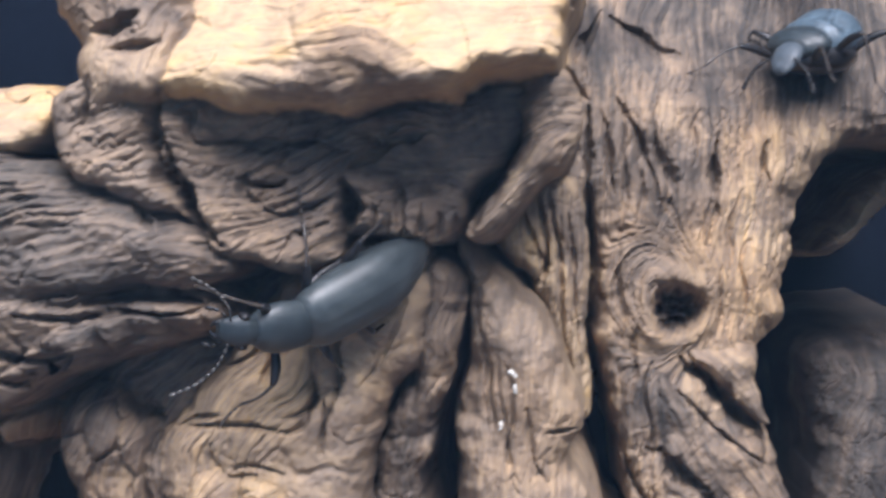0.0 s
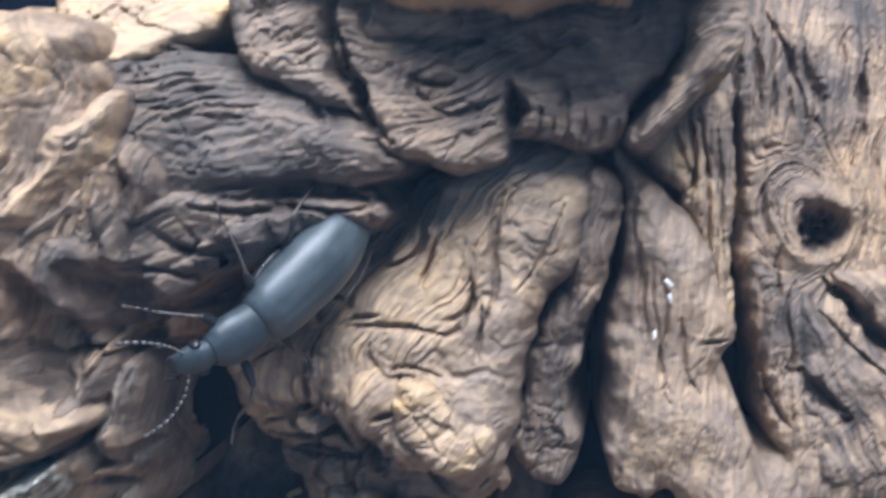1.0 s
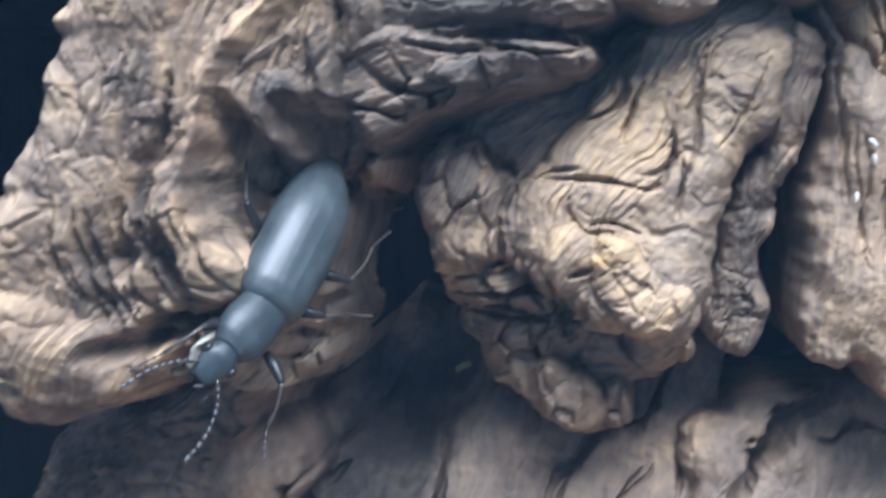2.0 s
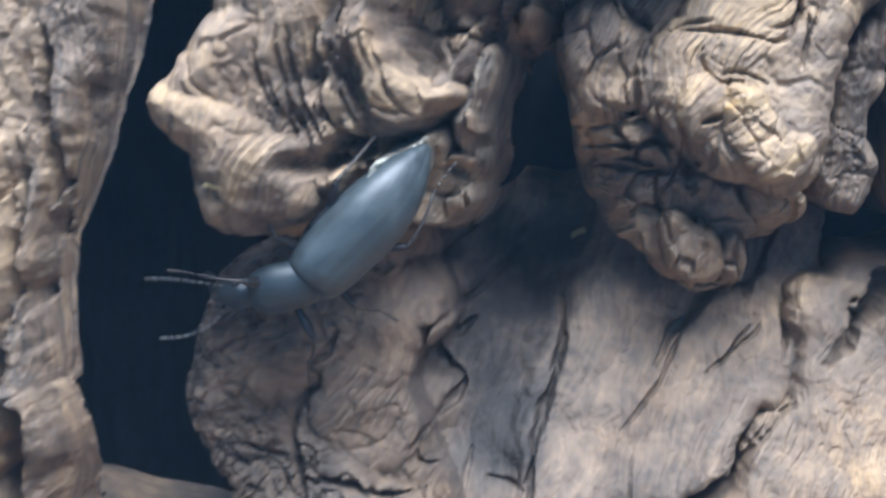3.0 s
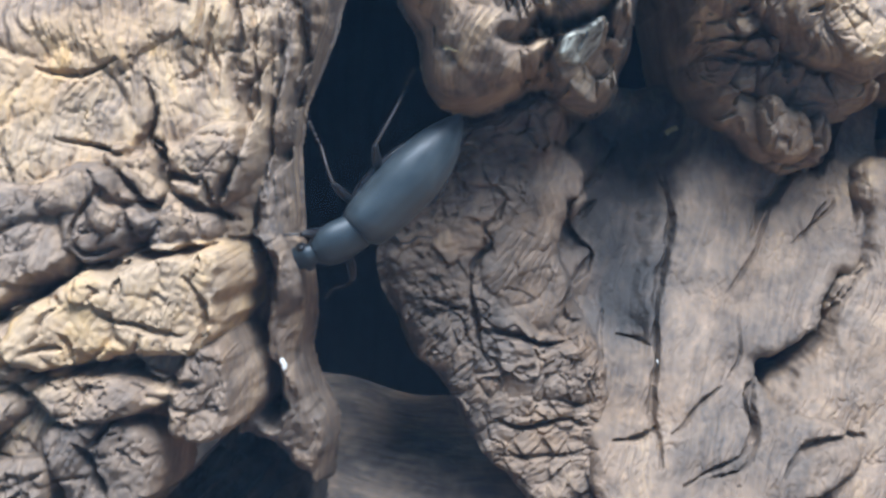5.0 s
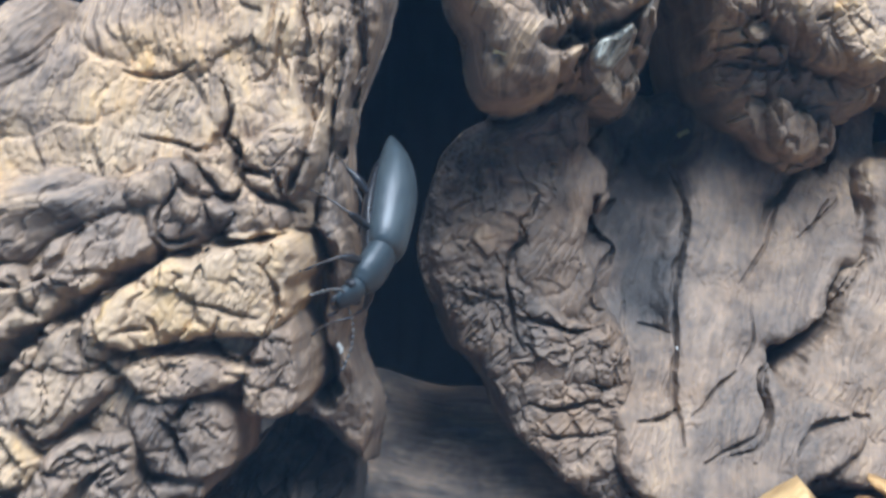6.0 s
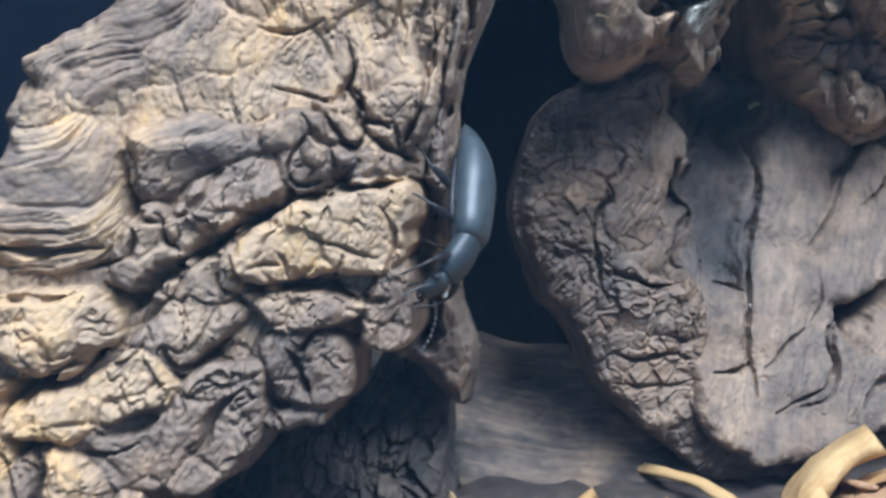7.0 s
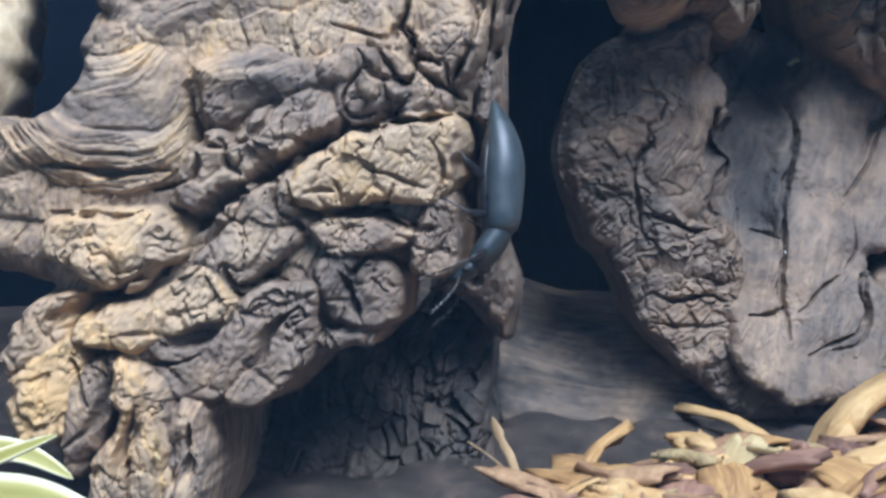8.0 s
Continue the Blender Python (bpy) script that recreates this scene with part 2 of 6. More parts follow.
def crack(points, width, deep):
    """A drying crack that tapers towards its ends."""
    line = rounded(points, 5, False)
    (x0, z0), (x1, z1) = line.min(0) - 5, line.max(0) + 5
    cut = (slice(*np.searchsorted(GZ[:, 0], (z0, z1))), slice(*np.searchsorted(GX[0], (x0, x1))))
    d = line_distance(line, WX[cut], WZ[cut], False)
    w = np.maximum(width * (0.75 + 0.8 * gnoise(GX[cut] / 3, GZ[cut] / 3, 9)), 0.12)
    ends = [np.hypot(WX[cut] - p[0], WZ[cut] - p[1]) for p in (line[0], line[-1])]
    span = np.hypot(*np.diff(line, axis=0).T).sum()
    taper = np.clip(np.minimum(*ends) / (0.35 * span), 0, 1) ** 0.7
    d = d + 0.3 * w * gnoise(GX[cut] / 0.9, GZ[cut] / 0.9, 19)
    w, deep = np.maximum(w * (0.3 + 0.7 * taper), 0.12), deep * (0.25 + 0.75 * taper)
    DEPTH[cut] += deep * (0.92 * np.exp(-((d / w) ** 4)) + 0.08 * np.exp(-((d / (2.4 * w)) ** 2)))


lobe("trunk", (20, 92, 60, 0.5, 0), [(9.7, 142.3), (90.8, 147.8), (90.1, 109.3), (59.1, 108.7), (53.1, 105.5), (48.1, 100.3), (45.8, 90.7), (45.3, 84.7), (40.4, 80.6), (39.5, 75.5), (42.1, 70.0), (45.5, 59.9), (48.5, 47.3), (27.3, 50.4), (21.8, 69.1), (19.3, 77.2), (18.8, 95.6), (12.8, 104.1), (7.5, 111.8)], r=7, rd=7, ang=4, grain=0.55, period=1.6, tone=0.62, top=(112.5, 0.75), swirl=(27, 88.5, 7), fibre=1.0, check=0.25, wobble=0.4)
lobe("strip", (5, 90, 50, 0.5, 0), [(7.6, 102.8), (15.0, 104.5), (17.8, 102.5), (18.4, 91.9), (17.8, 79.3), (17.4, 73.7), (14.3, 78.4), (12.1, 88.5), (8.5, 93.6), (6.2, 97.4)], r=2, rd=3, ang=2, grain=0.8, period=1.2, tone=0.7, fibre=1.2, check=0.4, wobble=0.4)
lobe("column", (8, 78, 35.5, 0.05, -0.1), [(3.1, 98.1), (5.5, 94.8), (11.6, 87.9), (16.1, 77.3), (15.0, 73.3), (16.4, 68.4), (18.7, 62.7), (20.8, 53.8), (16.9, 52.0), (11.9, 53.7), (9.3, 59.2), (6.3, 57.7), (3.2, 60.1), (1.8, 67.1), (2.1, 77.0), (4.9, 86.8), (4.2, 93.3)], r=5, rd=6, ang=8, grain=0.2, period=1.5, tone=0.6, fibre=0.7, check=0.3, wobble=0.4)
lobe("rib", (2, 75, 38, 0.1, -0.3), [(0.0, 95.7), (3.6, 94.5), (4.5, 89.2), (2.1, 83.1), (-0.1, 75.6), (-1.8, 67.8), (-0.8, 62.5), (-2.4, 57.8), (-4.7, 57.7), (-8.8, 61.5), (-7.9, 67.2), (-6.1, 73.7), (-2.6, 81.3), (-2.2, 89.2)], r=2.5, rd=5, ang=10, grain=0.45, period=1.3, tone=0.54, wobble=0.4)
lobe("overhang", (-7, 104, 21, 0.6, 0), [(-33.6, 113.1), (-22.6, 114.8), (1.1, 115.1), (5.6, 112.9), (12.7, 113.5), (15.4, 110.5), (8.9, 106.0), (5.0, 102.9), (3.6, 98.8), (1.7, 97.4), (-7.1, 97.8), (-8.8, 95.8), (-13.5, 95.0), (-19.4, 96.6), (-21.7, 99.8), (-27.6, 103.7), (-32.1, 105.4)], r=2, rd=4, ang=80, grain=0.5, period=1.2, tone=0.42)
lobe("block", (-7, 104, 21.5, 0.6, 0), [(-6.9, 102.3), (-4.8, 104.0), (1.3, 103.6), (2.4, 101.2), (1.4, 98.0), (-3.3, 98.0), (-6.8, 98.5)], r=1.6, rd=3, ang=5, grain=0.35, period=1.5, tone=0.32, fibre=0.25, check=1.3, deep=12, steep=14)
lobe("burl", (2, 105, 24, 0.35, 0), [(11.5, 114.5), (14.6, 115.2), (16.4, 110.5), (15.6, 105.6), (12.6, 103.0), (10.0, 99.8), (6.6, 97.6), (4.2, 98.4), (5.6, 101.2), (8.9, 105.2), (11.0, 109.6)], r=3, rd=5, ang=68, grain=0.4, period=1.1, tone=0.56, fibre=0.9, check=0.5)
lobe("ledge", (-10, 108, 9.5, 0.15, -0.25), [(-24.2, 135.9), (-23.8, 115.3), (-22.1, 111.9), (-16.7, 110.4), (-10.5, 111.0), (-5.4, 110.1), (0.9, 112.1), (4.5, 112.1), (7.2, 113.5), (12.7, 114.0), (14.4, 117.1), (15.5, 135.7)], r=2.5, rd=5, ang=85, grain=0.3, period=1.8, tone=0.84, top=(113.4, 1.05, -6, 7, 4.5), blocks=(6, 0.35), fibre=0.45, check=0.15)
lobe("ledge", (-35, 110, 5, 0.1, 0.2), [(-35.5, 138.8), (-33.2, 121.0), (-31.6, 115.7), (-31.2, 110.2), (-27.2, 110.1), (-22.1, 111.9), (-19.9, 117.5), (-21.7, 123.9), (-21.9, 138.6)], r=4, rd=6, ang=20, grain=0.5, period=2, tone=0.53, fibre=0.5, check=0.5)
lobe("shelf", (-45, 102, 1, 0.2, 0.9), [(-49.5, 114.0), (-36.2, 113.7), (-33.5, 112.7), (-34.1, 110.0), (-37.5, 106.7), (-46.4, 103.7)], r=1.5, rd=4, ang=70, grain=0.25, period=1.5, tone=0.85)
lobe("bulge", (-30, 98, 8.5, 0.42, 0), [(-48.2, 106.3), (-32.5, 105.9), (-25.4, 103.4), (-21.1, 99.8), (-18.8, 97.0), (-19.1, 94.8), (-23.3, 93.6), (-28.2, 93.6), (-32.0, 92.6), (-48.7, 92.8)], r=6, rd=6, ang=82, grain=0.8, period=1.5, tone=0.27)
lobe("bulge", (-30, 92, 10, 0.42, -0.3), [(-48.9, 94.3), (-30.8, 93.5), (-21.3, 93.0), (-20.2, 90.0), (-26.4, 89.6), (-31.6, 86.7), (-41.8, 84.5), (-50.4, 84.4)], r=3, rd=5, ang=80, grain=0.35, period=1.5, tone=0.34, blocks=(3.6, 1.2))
lobe("knob", (-20, 72, 30.5, 0.3, -0.05), [(-37.3, 77.6), (-32.0, 88.2), (-23.4, 91.1), (-14.1, 94.6), (-10.5, 84.4), (-16.4, 77.2), (-24.7, 68.9), (-31.7, 70.3), (-35.1, 72.8)], r=3, rd=5, ang=40, grain=0.45, period=1.3, tone=0.36, contour=0.5, fibre=0.9, check=0.4)
lobe("knob", (-20, 72, 27, 0.3, -0.25), [(-37.3, 75.1), (-36.4, 79.4), (-33.0, 81.7), (-30.6, 79.3), (-28.4, 74.9), (-29.1, 71.3), (-31.8, 70.4), (-34.6, 71.9)], r=3, rd=5, ang=15, grain=0.4, period=1.2, tone=0.42, blocks=(4, 1), grow=1.6, fibre=0.9, check=0.4)
lobe("knob", (-20, 72, 25.5, 0.3, -0.05), [(-27.4, 70.2), (-22.6, 64.8), (-16.2, 62.7), (-10.7, 62.9), (-7.8, 72.7), (-2.6, 85.1), (-0.0, 95.6), (-7.6, 96.8), (-13.4, 93.9), (-17.4, 89.6), (-21.4, 84.7), (-25.3, 79.5), (-27.3, 74.9)], r=5, rd=6, ang=25, grain=0.6, period=1.5, tone=0.6, contour=0.45, grow=1.2, fibre=0.9, check=0.4)
lobe("knob", (-20, 68, 23.8, 0.3, -0.2), [(-20.0, 73.0), (-16.4, 72.5), (-12.7, 69.5), (-10.3, 67.0), (-10.6, 63.6), (-14.5, 62.9), (-17.9, 64.2), (-20.3, 67.9)], r=2.5, rd=2, ang=50, grain=0.2, period=0.9, tone=0.72, blocks=(2.2, 0.5), fibre=0.9, check=0.4)
lobe("knob", (-20, 68, 25, 0.3, -0.2), [(-25.3, 70.6), (-23.6, 72.9), (-20.7, 72.3), (-20.3, 69.0), (-22.5, 67.1), (-24.5, 67.9)], r=2, rd=3, ang=50, grain=0.25, period=0.9, tone=0.62, grow=0.8, fibre=0.9, check=0.4)
lobe("under", (-25, 60, 37, 0.25, -0.8), [(-37.5, 74.4), (-31.6, 71.0), (-26.0, 68.9), (-21.6, 63.2), (-10.7, 61.4), (-9.8, 57.2), (-15.3, 53.9), (-16.8, 48.2), (-22.4, 47.8), (-27.5, 50.8), (-33.3, 55.7), (-36.2, 62.5)], r=2, rd=4, ang=75, grain=0.3, period=1.5, tone=0.6, blocks=(3.6, 2.2), fibre=0.3, check=1.2)
lobe("under", (-25, 60, 33, 0.25, -0.5), [(-26.6, 56.7), (-24.6, 58.9), (-20.1, 55.4), (-19.5, 50.3), (-23.0, 49.7), (-25.8, 52.6)], r=1.5, rd=4, ang=10, grain=0.3, period=1.2, tone=0.74, blocks=(3.0, 1.0), fibre=0.3, check=1.2)
lobe("under", (-25, 60, 33.5, 0.25, -0.5), [(-19.6, 54.7), (-16.6, 55.3), (-16.3, 50.9), (-19.0, 50.1)], r=1.2, rd=4, ang=10, grain=0.3, period=1.2, tone=0.6, blocks=(3.0, 1.0), fibre=0.3, check=1.2)
lobe("arch", (-68, 63, -10, 0.95, -0.35), [(-39.5, 83.0), (-44.4, 75.5), (-46.2, 65.3), (-48.0, 58.9), (-52.6, 58.2), (-57.8, 60.1), (-62.2, 59.1), (-67.0, 58.8), (-70.3, 59.7), (-70.4, 66.1), (-72.7, 69.6), (-72.5, 72.1), (-70.4, 74.7), (-67.8, 79.8), (-60.6, 91.2), (-55.2, 100.5), (-49.3, 106.9), (-43.1, 104.2)], r=4, rd=7, ang=10, grain=0.8, period=1.9, tone=0.56, fibre=0.8, check=0.4, deep=15, steep=12)
crack([(-42.7, 80.1), (-46.6, 74.5), (-49.6, 69.9), (-53.0, 64.3), (-57.0, 61.6)], 5.5, 18)
lobe("arch", (-68, 63, -11.6, 0.85, -0.35), [(-72.2, 72.1), (-69.2, 72.4), (-65.0, 70.5), (-61.5, 66.6), (-59.5, 62.8), (-60.9, 60.0), (-66.5, 60.8), (-69.0, 64.0), (-70.5, 67.1), (-72.4, 69.6)], r=4, rd=5, ang=35, grain=0.35, period=1.6, tone=0.62, fibre=0.8, check=0.4, deep=15, steep=12)
lobe("arch", (-56, 66, -1, 0.95, -0.35), [(-58.1, 80.4), (-51.4, 80.9), (-47.9, 74.1), (-50.1, 69.5), (-53.3, 66.9), (-56.8, 68.3), (-58.1, 72.1)], r=4, rd=5, ang=8, grain=0.9, period=1.0, tone=0.36, contour=0.6, fibre=0.8, check=0.4, deep=15, steep=12)
lobe("arch", (-54, 61, 4.0, 0.95, -0.35), [(-56.0, 63.8), (-50.3, 67.8), (-49.4, 63.7), (-47.1, 61.3), (-48.2, 58.7), (-52.2, 58.3), (-55.3, 61.2)], r=2, rd=3, ang=40, grain=0.3, period=1, tone=0.5, pale=0.12, blocks=(2.6, 1.4), fibre=0.8, check=0.4, deep=15, steep=12)
lobe("arch", (-68, 63, -10.6, 0.95, -0.35), [(-44.2, 108.4), (-46.2, 101.0), (-51.9, 91.9), (-55.4, 83.8), (-56.9, 76.9), (-58.7, 73.0), (-63.2, 71.5), (-66.4, 74.1), (-61.6, 94.4), (-55.5, 106.7)], r=5, rd=5, ang=-12, grain=0.5, period=2.2, tone=0.66, fibre=0.8, check=0.4, deep=15, steep=12)
lobe("arch", (-68, 63, -12.6, 0.95, -0.35), [(-41.0, 102.1), (-46.2, 100.4), (-52.0, 91.4), (-55.4, 83.9), (-56.9, 77.1), (-57.0, 71.5), (-54.1, 68.5), (-48.7, 69.9), (-47.1, 71.9), (-49.6, 73.8), (-51.4, 77.1), (-52.3, 81.8), (-51.2, 87.1), (-47.4, 91.9), (-41.8, 96.6)], r=4.5, rd=5, ang=10, grain=0.5, period=1.7, tone=0.6, contour=0.85, fibre=0.8, check=0.4, deep=15, steep=12)
lobe("arch", (-68, 63, -10.9, 0.95, -0.35), [(-41.7, 96.9), (-47.4, 92.2), (-50.3, 88.5), (-51.9, 84.1), (-51.3, 83.4), (-49.8, 87.8), (-46.7, 90.9), (-43.2, 93.9)], r=1.5, rd=3, ang=10, grain=0.3, period=1, tone=0.42, contour=0.8, fibre=0.8, check=0.4, deep=15, steep=12)
# Lumps inside the arch: their lowered tones carry the shade there.
lobe("arch", (-68, 63, -11.4, 0.95, -0.35), [(-49.9, 87.3), (-46.8, 89.9), (-44.4, 88.7), (-43.7, 85.4), (-43.6, 81.4), (-46.3, 78.7), (-49.5, 79.5), (-50.6, 83.1)], r=4, rd=4, ang=10, grain=0.35, period=1.1, tone=0.3, contour=0.8, fibre=0.8, check=0.4, deep=15, steep=12)
lobe("arch", (-68, 63, -7, 0.95, -0.35), [(-52.1, 80.1), (-49.5, 79.1), (-46.2, 78.3), (-45.5, 75.5), (-48.0, 72.7), (-50.8, 74.4)], r=3, rd=4, ang=40, grain=0.3, period=1.1, tone=0.34, fibre=0.8, check=0.4, deep=15, steep=12)
lobe("arch", (-68, 63, -12.8, 0.95, -0.35), [(-41.4, 97.2), (-38.8, 97.8), (-38.1, 94.0), (-39.7, 90.5), (-42.1, 90.3), (-42.5, 93.4)], r=2.8, rd=4, ang=20, grain=0.25, period=1.2, tone=0.42, fibre=0.8, check=0.4, deep=15, steep=12)
lobe("arch", (-68, 63, -11.8, 0.95, -0.35), [(-44.2, 94.1), (-43.1, 91.7), (-41.9, 89.7), (-42.6, 87.0), (-44.2, 87.7), (-45.3, 90.9)], r=2, rd=3, ang=20, grain=0.25, period=1.2, tone=0.36, fibre=0.8, check=0.4, deep=15, steep=12)
lobe("arch", (-68, 63, -10.8, 0.95, -0.35), [(-44.1, 83.8), (-40.7, 88.4), (-36.6, 90.2), (-32.9, 90.7), (-32.0, 88.6), (-36.9, 86.2), (-39.6, 85.2), (-42.1, 82.1), (-43.5, 80.1)], r=2, rd=3, ang=60, grain=0.35, period=1.1, tone=0.3, fibre=0.8, check=0.4, deep=15, steep=12)
lobe("arch", (-68, 63, -12.2, 0.95, -0.35), [(-35.6, 91.2), (-34.2, 92.0), (-33.2, 90.4), (-33.7, 87.0), (-34.8, 85.7), (-35.8, 86.2)], r=1.5, rd=3, ang=5, grain=0.2, period=1, tone=0.38, fibre=0.8, check=0.4, deep=15, steep=12)
lobe("arch", (-45, 78, 7.5, 0.5, -0.2), [(-46.1, 80.9), (-42.0, 81.8), (-37.1, 84.1), (-31.5, 87.0), (-24.9, 89.2), (-22.3, 91.3), (-34.9, 92.7), (-40.7, 91.2), (-44.6, 88.1), (-46.7, 84.5)], r=3, rd=4, ang=60, grain=0.25, period=1.2, tone=0.32, blocks=(3.6, 1.3), fibre=0.8, check=0.4, deep=15, steep=12)
lobe("arch", (-54, 61, 1.4, 0.95, -0.35), [(-55.4, 63.3), (-54.4, 65.7), (-50.9, 67.4), (-50.0, 65.2), (-51.6, 63.2), (-53.8, 62.5)], r=1.2, rd=1.5, ang=40, grain=0.2, period=0.8, tone=0.5, pale=1.0, blocks=(1.4, 0.7), fibre=0.8, check=0.4, deep=15, steep=12)
lobe("arch", (-68, 63, -5.5, 0.95, -0.35), [(-49.5, 65.8), (-47.5, 72.0), (-46.0, 75.5), (-45.0, 77.5), (-44.2, 77.2), (-45.7, 68.6), (-46.2, 64.8), (-47.6, 60.5), (-50.2, 59.7), (-51.4, 61.2)], r=2, rd=4, ang=15, grain=0.5, period=1.1, tone=0.44, pale=0.12, fibre=1.3, check=0.4, deep=15, steep=12)
lobe("disc", (-62, 25, 21.8, 0.4, -0.1), [(-72.0, 53.0), (-64.5, 56.5), (-56.5, 59.2), (-54.8, 55.0), (-59.5, 44.6), (-63.9, 40.3), (-62.9, 33.4), (-55.1, 27.1), (-50.9, 27.0), (-47.4, 12.4), (-41.1, 11.7), (-39.5, 4.7), (-23.7, 3.9), (-4.8, 7.8), (-4.4, -1.1), (-23.5, -1.6), (-31.3, -4.1), (-40.2, -6.5), (-49.0, -3.9), (-56.6, 3.0), (-65.0, 11.2), (-69.0, 20.4), (-74.4, 27.5), (-76.6, 34.4), (-76.0, 44.5)], r=2.6, rd=3.6, ang=75, grain=0.35, period=1.6, tone=0.42, contour=0.2, blocks=(2.0, 0.75), deep=14, steep=9, fibre=0.35, check=1.1)
lobe("disc", (-56, 35, 26.5, 0.8, -0.1), [(-61.7, 50.6), (-54.7, 53.5), (-50.1, 45.7), (-54.9, 41.2), (-53.7, 34.1), (-50.7, 26.8), (-49.4, 12.0), (-55.7, 25.2), (-64.3, 32.5), (-65.3, 40.3)], r=2.5, rd=3, ang=15, grain=0.3, period=1.6, tone=0.38, blocks=(4, 0.35), fibre=0.35, check=0.4)
lobe("plate", (-40, 24, 35.5, 0.3, 0.45), [(-53.7, 58.0), (-45.0, 61.5), (-38.5, 61.5), (-31.0, 62.0), (-18.0, 63.3), (-4.9, 60.7), (-8.8, 36.5), (-15.9, 30.6), (-17.7, 24.2), (-27.5, 19.3), (-11.9, 8.5), (-25.0, 0.8), (-39.9, -1.3), (-45.1, 0.4), (-51.3, 8.1), (-55.1, 26.8), (-60.0, 35.9), (-54.0, 50.4)], r=2.5, rd=4, ang=12, grain=0.22, period=1.8, tone=0.44, fine=0.8, fibre=0.4, check=0.35)
lobe("plate", (-15, 30, 44, 0.3, 0.25), [(-9.5, 47.3), (11.7, 53.1), (27.9, 53.0), (26.2, -0.3), (-22.8, 2.3), (-26.6, 16.9), (-17.1, 22.9), (-15.6, 30.0), (-9.5, 36.3)], r=3, rd=5, ang=20, grain=0.3, period=1.8, tone=0.5, fine=0.8, fibre=0.4, check=0.35)
lobe("root", (-100, 45, -17, 0.45, -0.05), [(-86.1, 112.1), (-74.0, 113.4), (-75.7, 98.1), (-78.5, 82.5), (-80.5, 77.1), (-84.0, 69.2), (-86.0, 61.1), (-86.8, 54.1), (-91.0, 43.7), (-92.0, 32.5), (-92.8, 25.4), (-94.5, 23.1), (-99.3, 23.1), (-100.4, 17.2), (-104.7, 14.4), (-110.2, 14.8), (-115.5, 9.0), (-122.2, 4.7), (-124.0, -1.5), (-125.5, -10.6), (-134.4, -9.2), (-140.3, 0.5), (-145.0, 4.7), (-145.1, 10.5), (-145.3, 14.6), (-141.5, 21.5), (-145.5, 23.4), (-158.0, 25.1), (-161.9, 36.8), (-150.7, 41.3), (-144.9, 41.8), (-138.8, 48.0), (-134.7, 56.7), (-106.3, 76.4)], r=6, rd=10, ang=8, grain=0.6, period=2, tone=0.62, blocks=(8, 0.5), deep=6, steep=8, fibre=0.7, check=0.6)
lobe("strip", (-88, 45, -6, 0.35, -0.15), [(-86.0, 101.2), (-75.1, 101.9), (-78.4, 79.4), (-82.3, 67.7), (-85.2, 58.8), (-86.8, 52.1), (-87.4, 43.5), (-88.3, 41.7), (-90.6, 41.8), (-89.1, 52.8), (-87.8, 61.8)], r=2, rd=4, ang=6, grain=0.6, period=1.3, tone=0.45, deep=6, steep=6, fibre=1.2, check=0.4, wobble=0.4)
lobe("strip", (-85, 45, 8, 0.3, -0.1), [(-86.8, 114.0), (-76.4, 114.6), (-79.2, 95.4), (-81.0, 84.0), (-83.2, 78.2), (-85.7, 69.4), (-87.4, 60.5), (-88.6, 48.3), (-89.4, 22.9), (-92.0, 23.1), (-91.1, 54.4)], r=2, rd=5, ang=4, grain=0.7, period=1.5, tone=0.36, deep=6, steep=6, fibre=1.2, check=0.4, wobble=0.4)
lobe("splinter", (-90, 30, -1, 0.35, -0.6), [(-91.1, 42.0), (-87.3, 42.1), (-87.1, 33.2), (-87.0, 26.9), (-85.9, 20.1), (-86.2, 11.8), (-87.3, 12.6), (-89.9, 15.9), (-92.6, 19.0), (-94.2, 20.7)], r=1.5, rd=3, ang=6, grain=0.4, period=1.1, tone=0.48, deep=7, steep=6)
lobe("root", (-100, 45, -19.5, 0.45, -0.05), [(-156.7, 36.8), (-149.9, 40.9), (-144.2, 41.6), (-138.2, 47.2), (-133.2, 54.5), (-124.1, 50.4), (-123.4, 43.3), (-124.2, 36.5), (-127.7, 34.2), (-132.6, 32.2), (-138.6, 34.3), (-144.4, 34.7), (-157.0, 29.1)], r=6, rd=6, ang=70, grain=0.8, period=2.2, tone=0.66, swirl=(-134.0, 56.0, 24), fibre=1.3, check=0.08)
lobe("root", (-100, 45, -20.5, 0.45, -0.05), [(-123.7, 49.4), (-114.4, 51.3), (-106.9, 48.3), (-107.7, 43.4), (-115.2, 44.4), (-122.0, 40.6), (-123.5, 44.7)], r=6, rd=6, ang=55, grain=0.25, period=1.6, tone=0.5, fibre=0.7, check=0.6)
lobe("block", (-100, 45, -20.6, 0.45, -0.05), [(-122.9, 39.9), (-120.7, 39.9), (-119.7, 36.5), (-117.4, 33.6), (-120.0, 30.3), (-123.8, 30.9), (-125.5, 33.7)], r=1.4, rd=4, ang=30, grain=0.16, period=1.5, tone=0.52, blocks=(4.2, 0.8), grow=0.9, fibre=0.25, check=1.3, deep=12, steep=14)
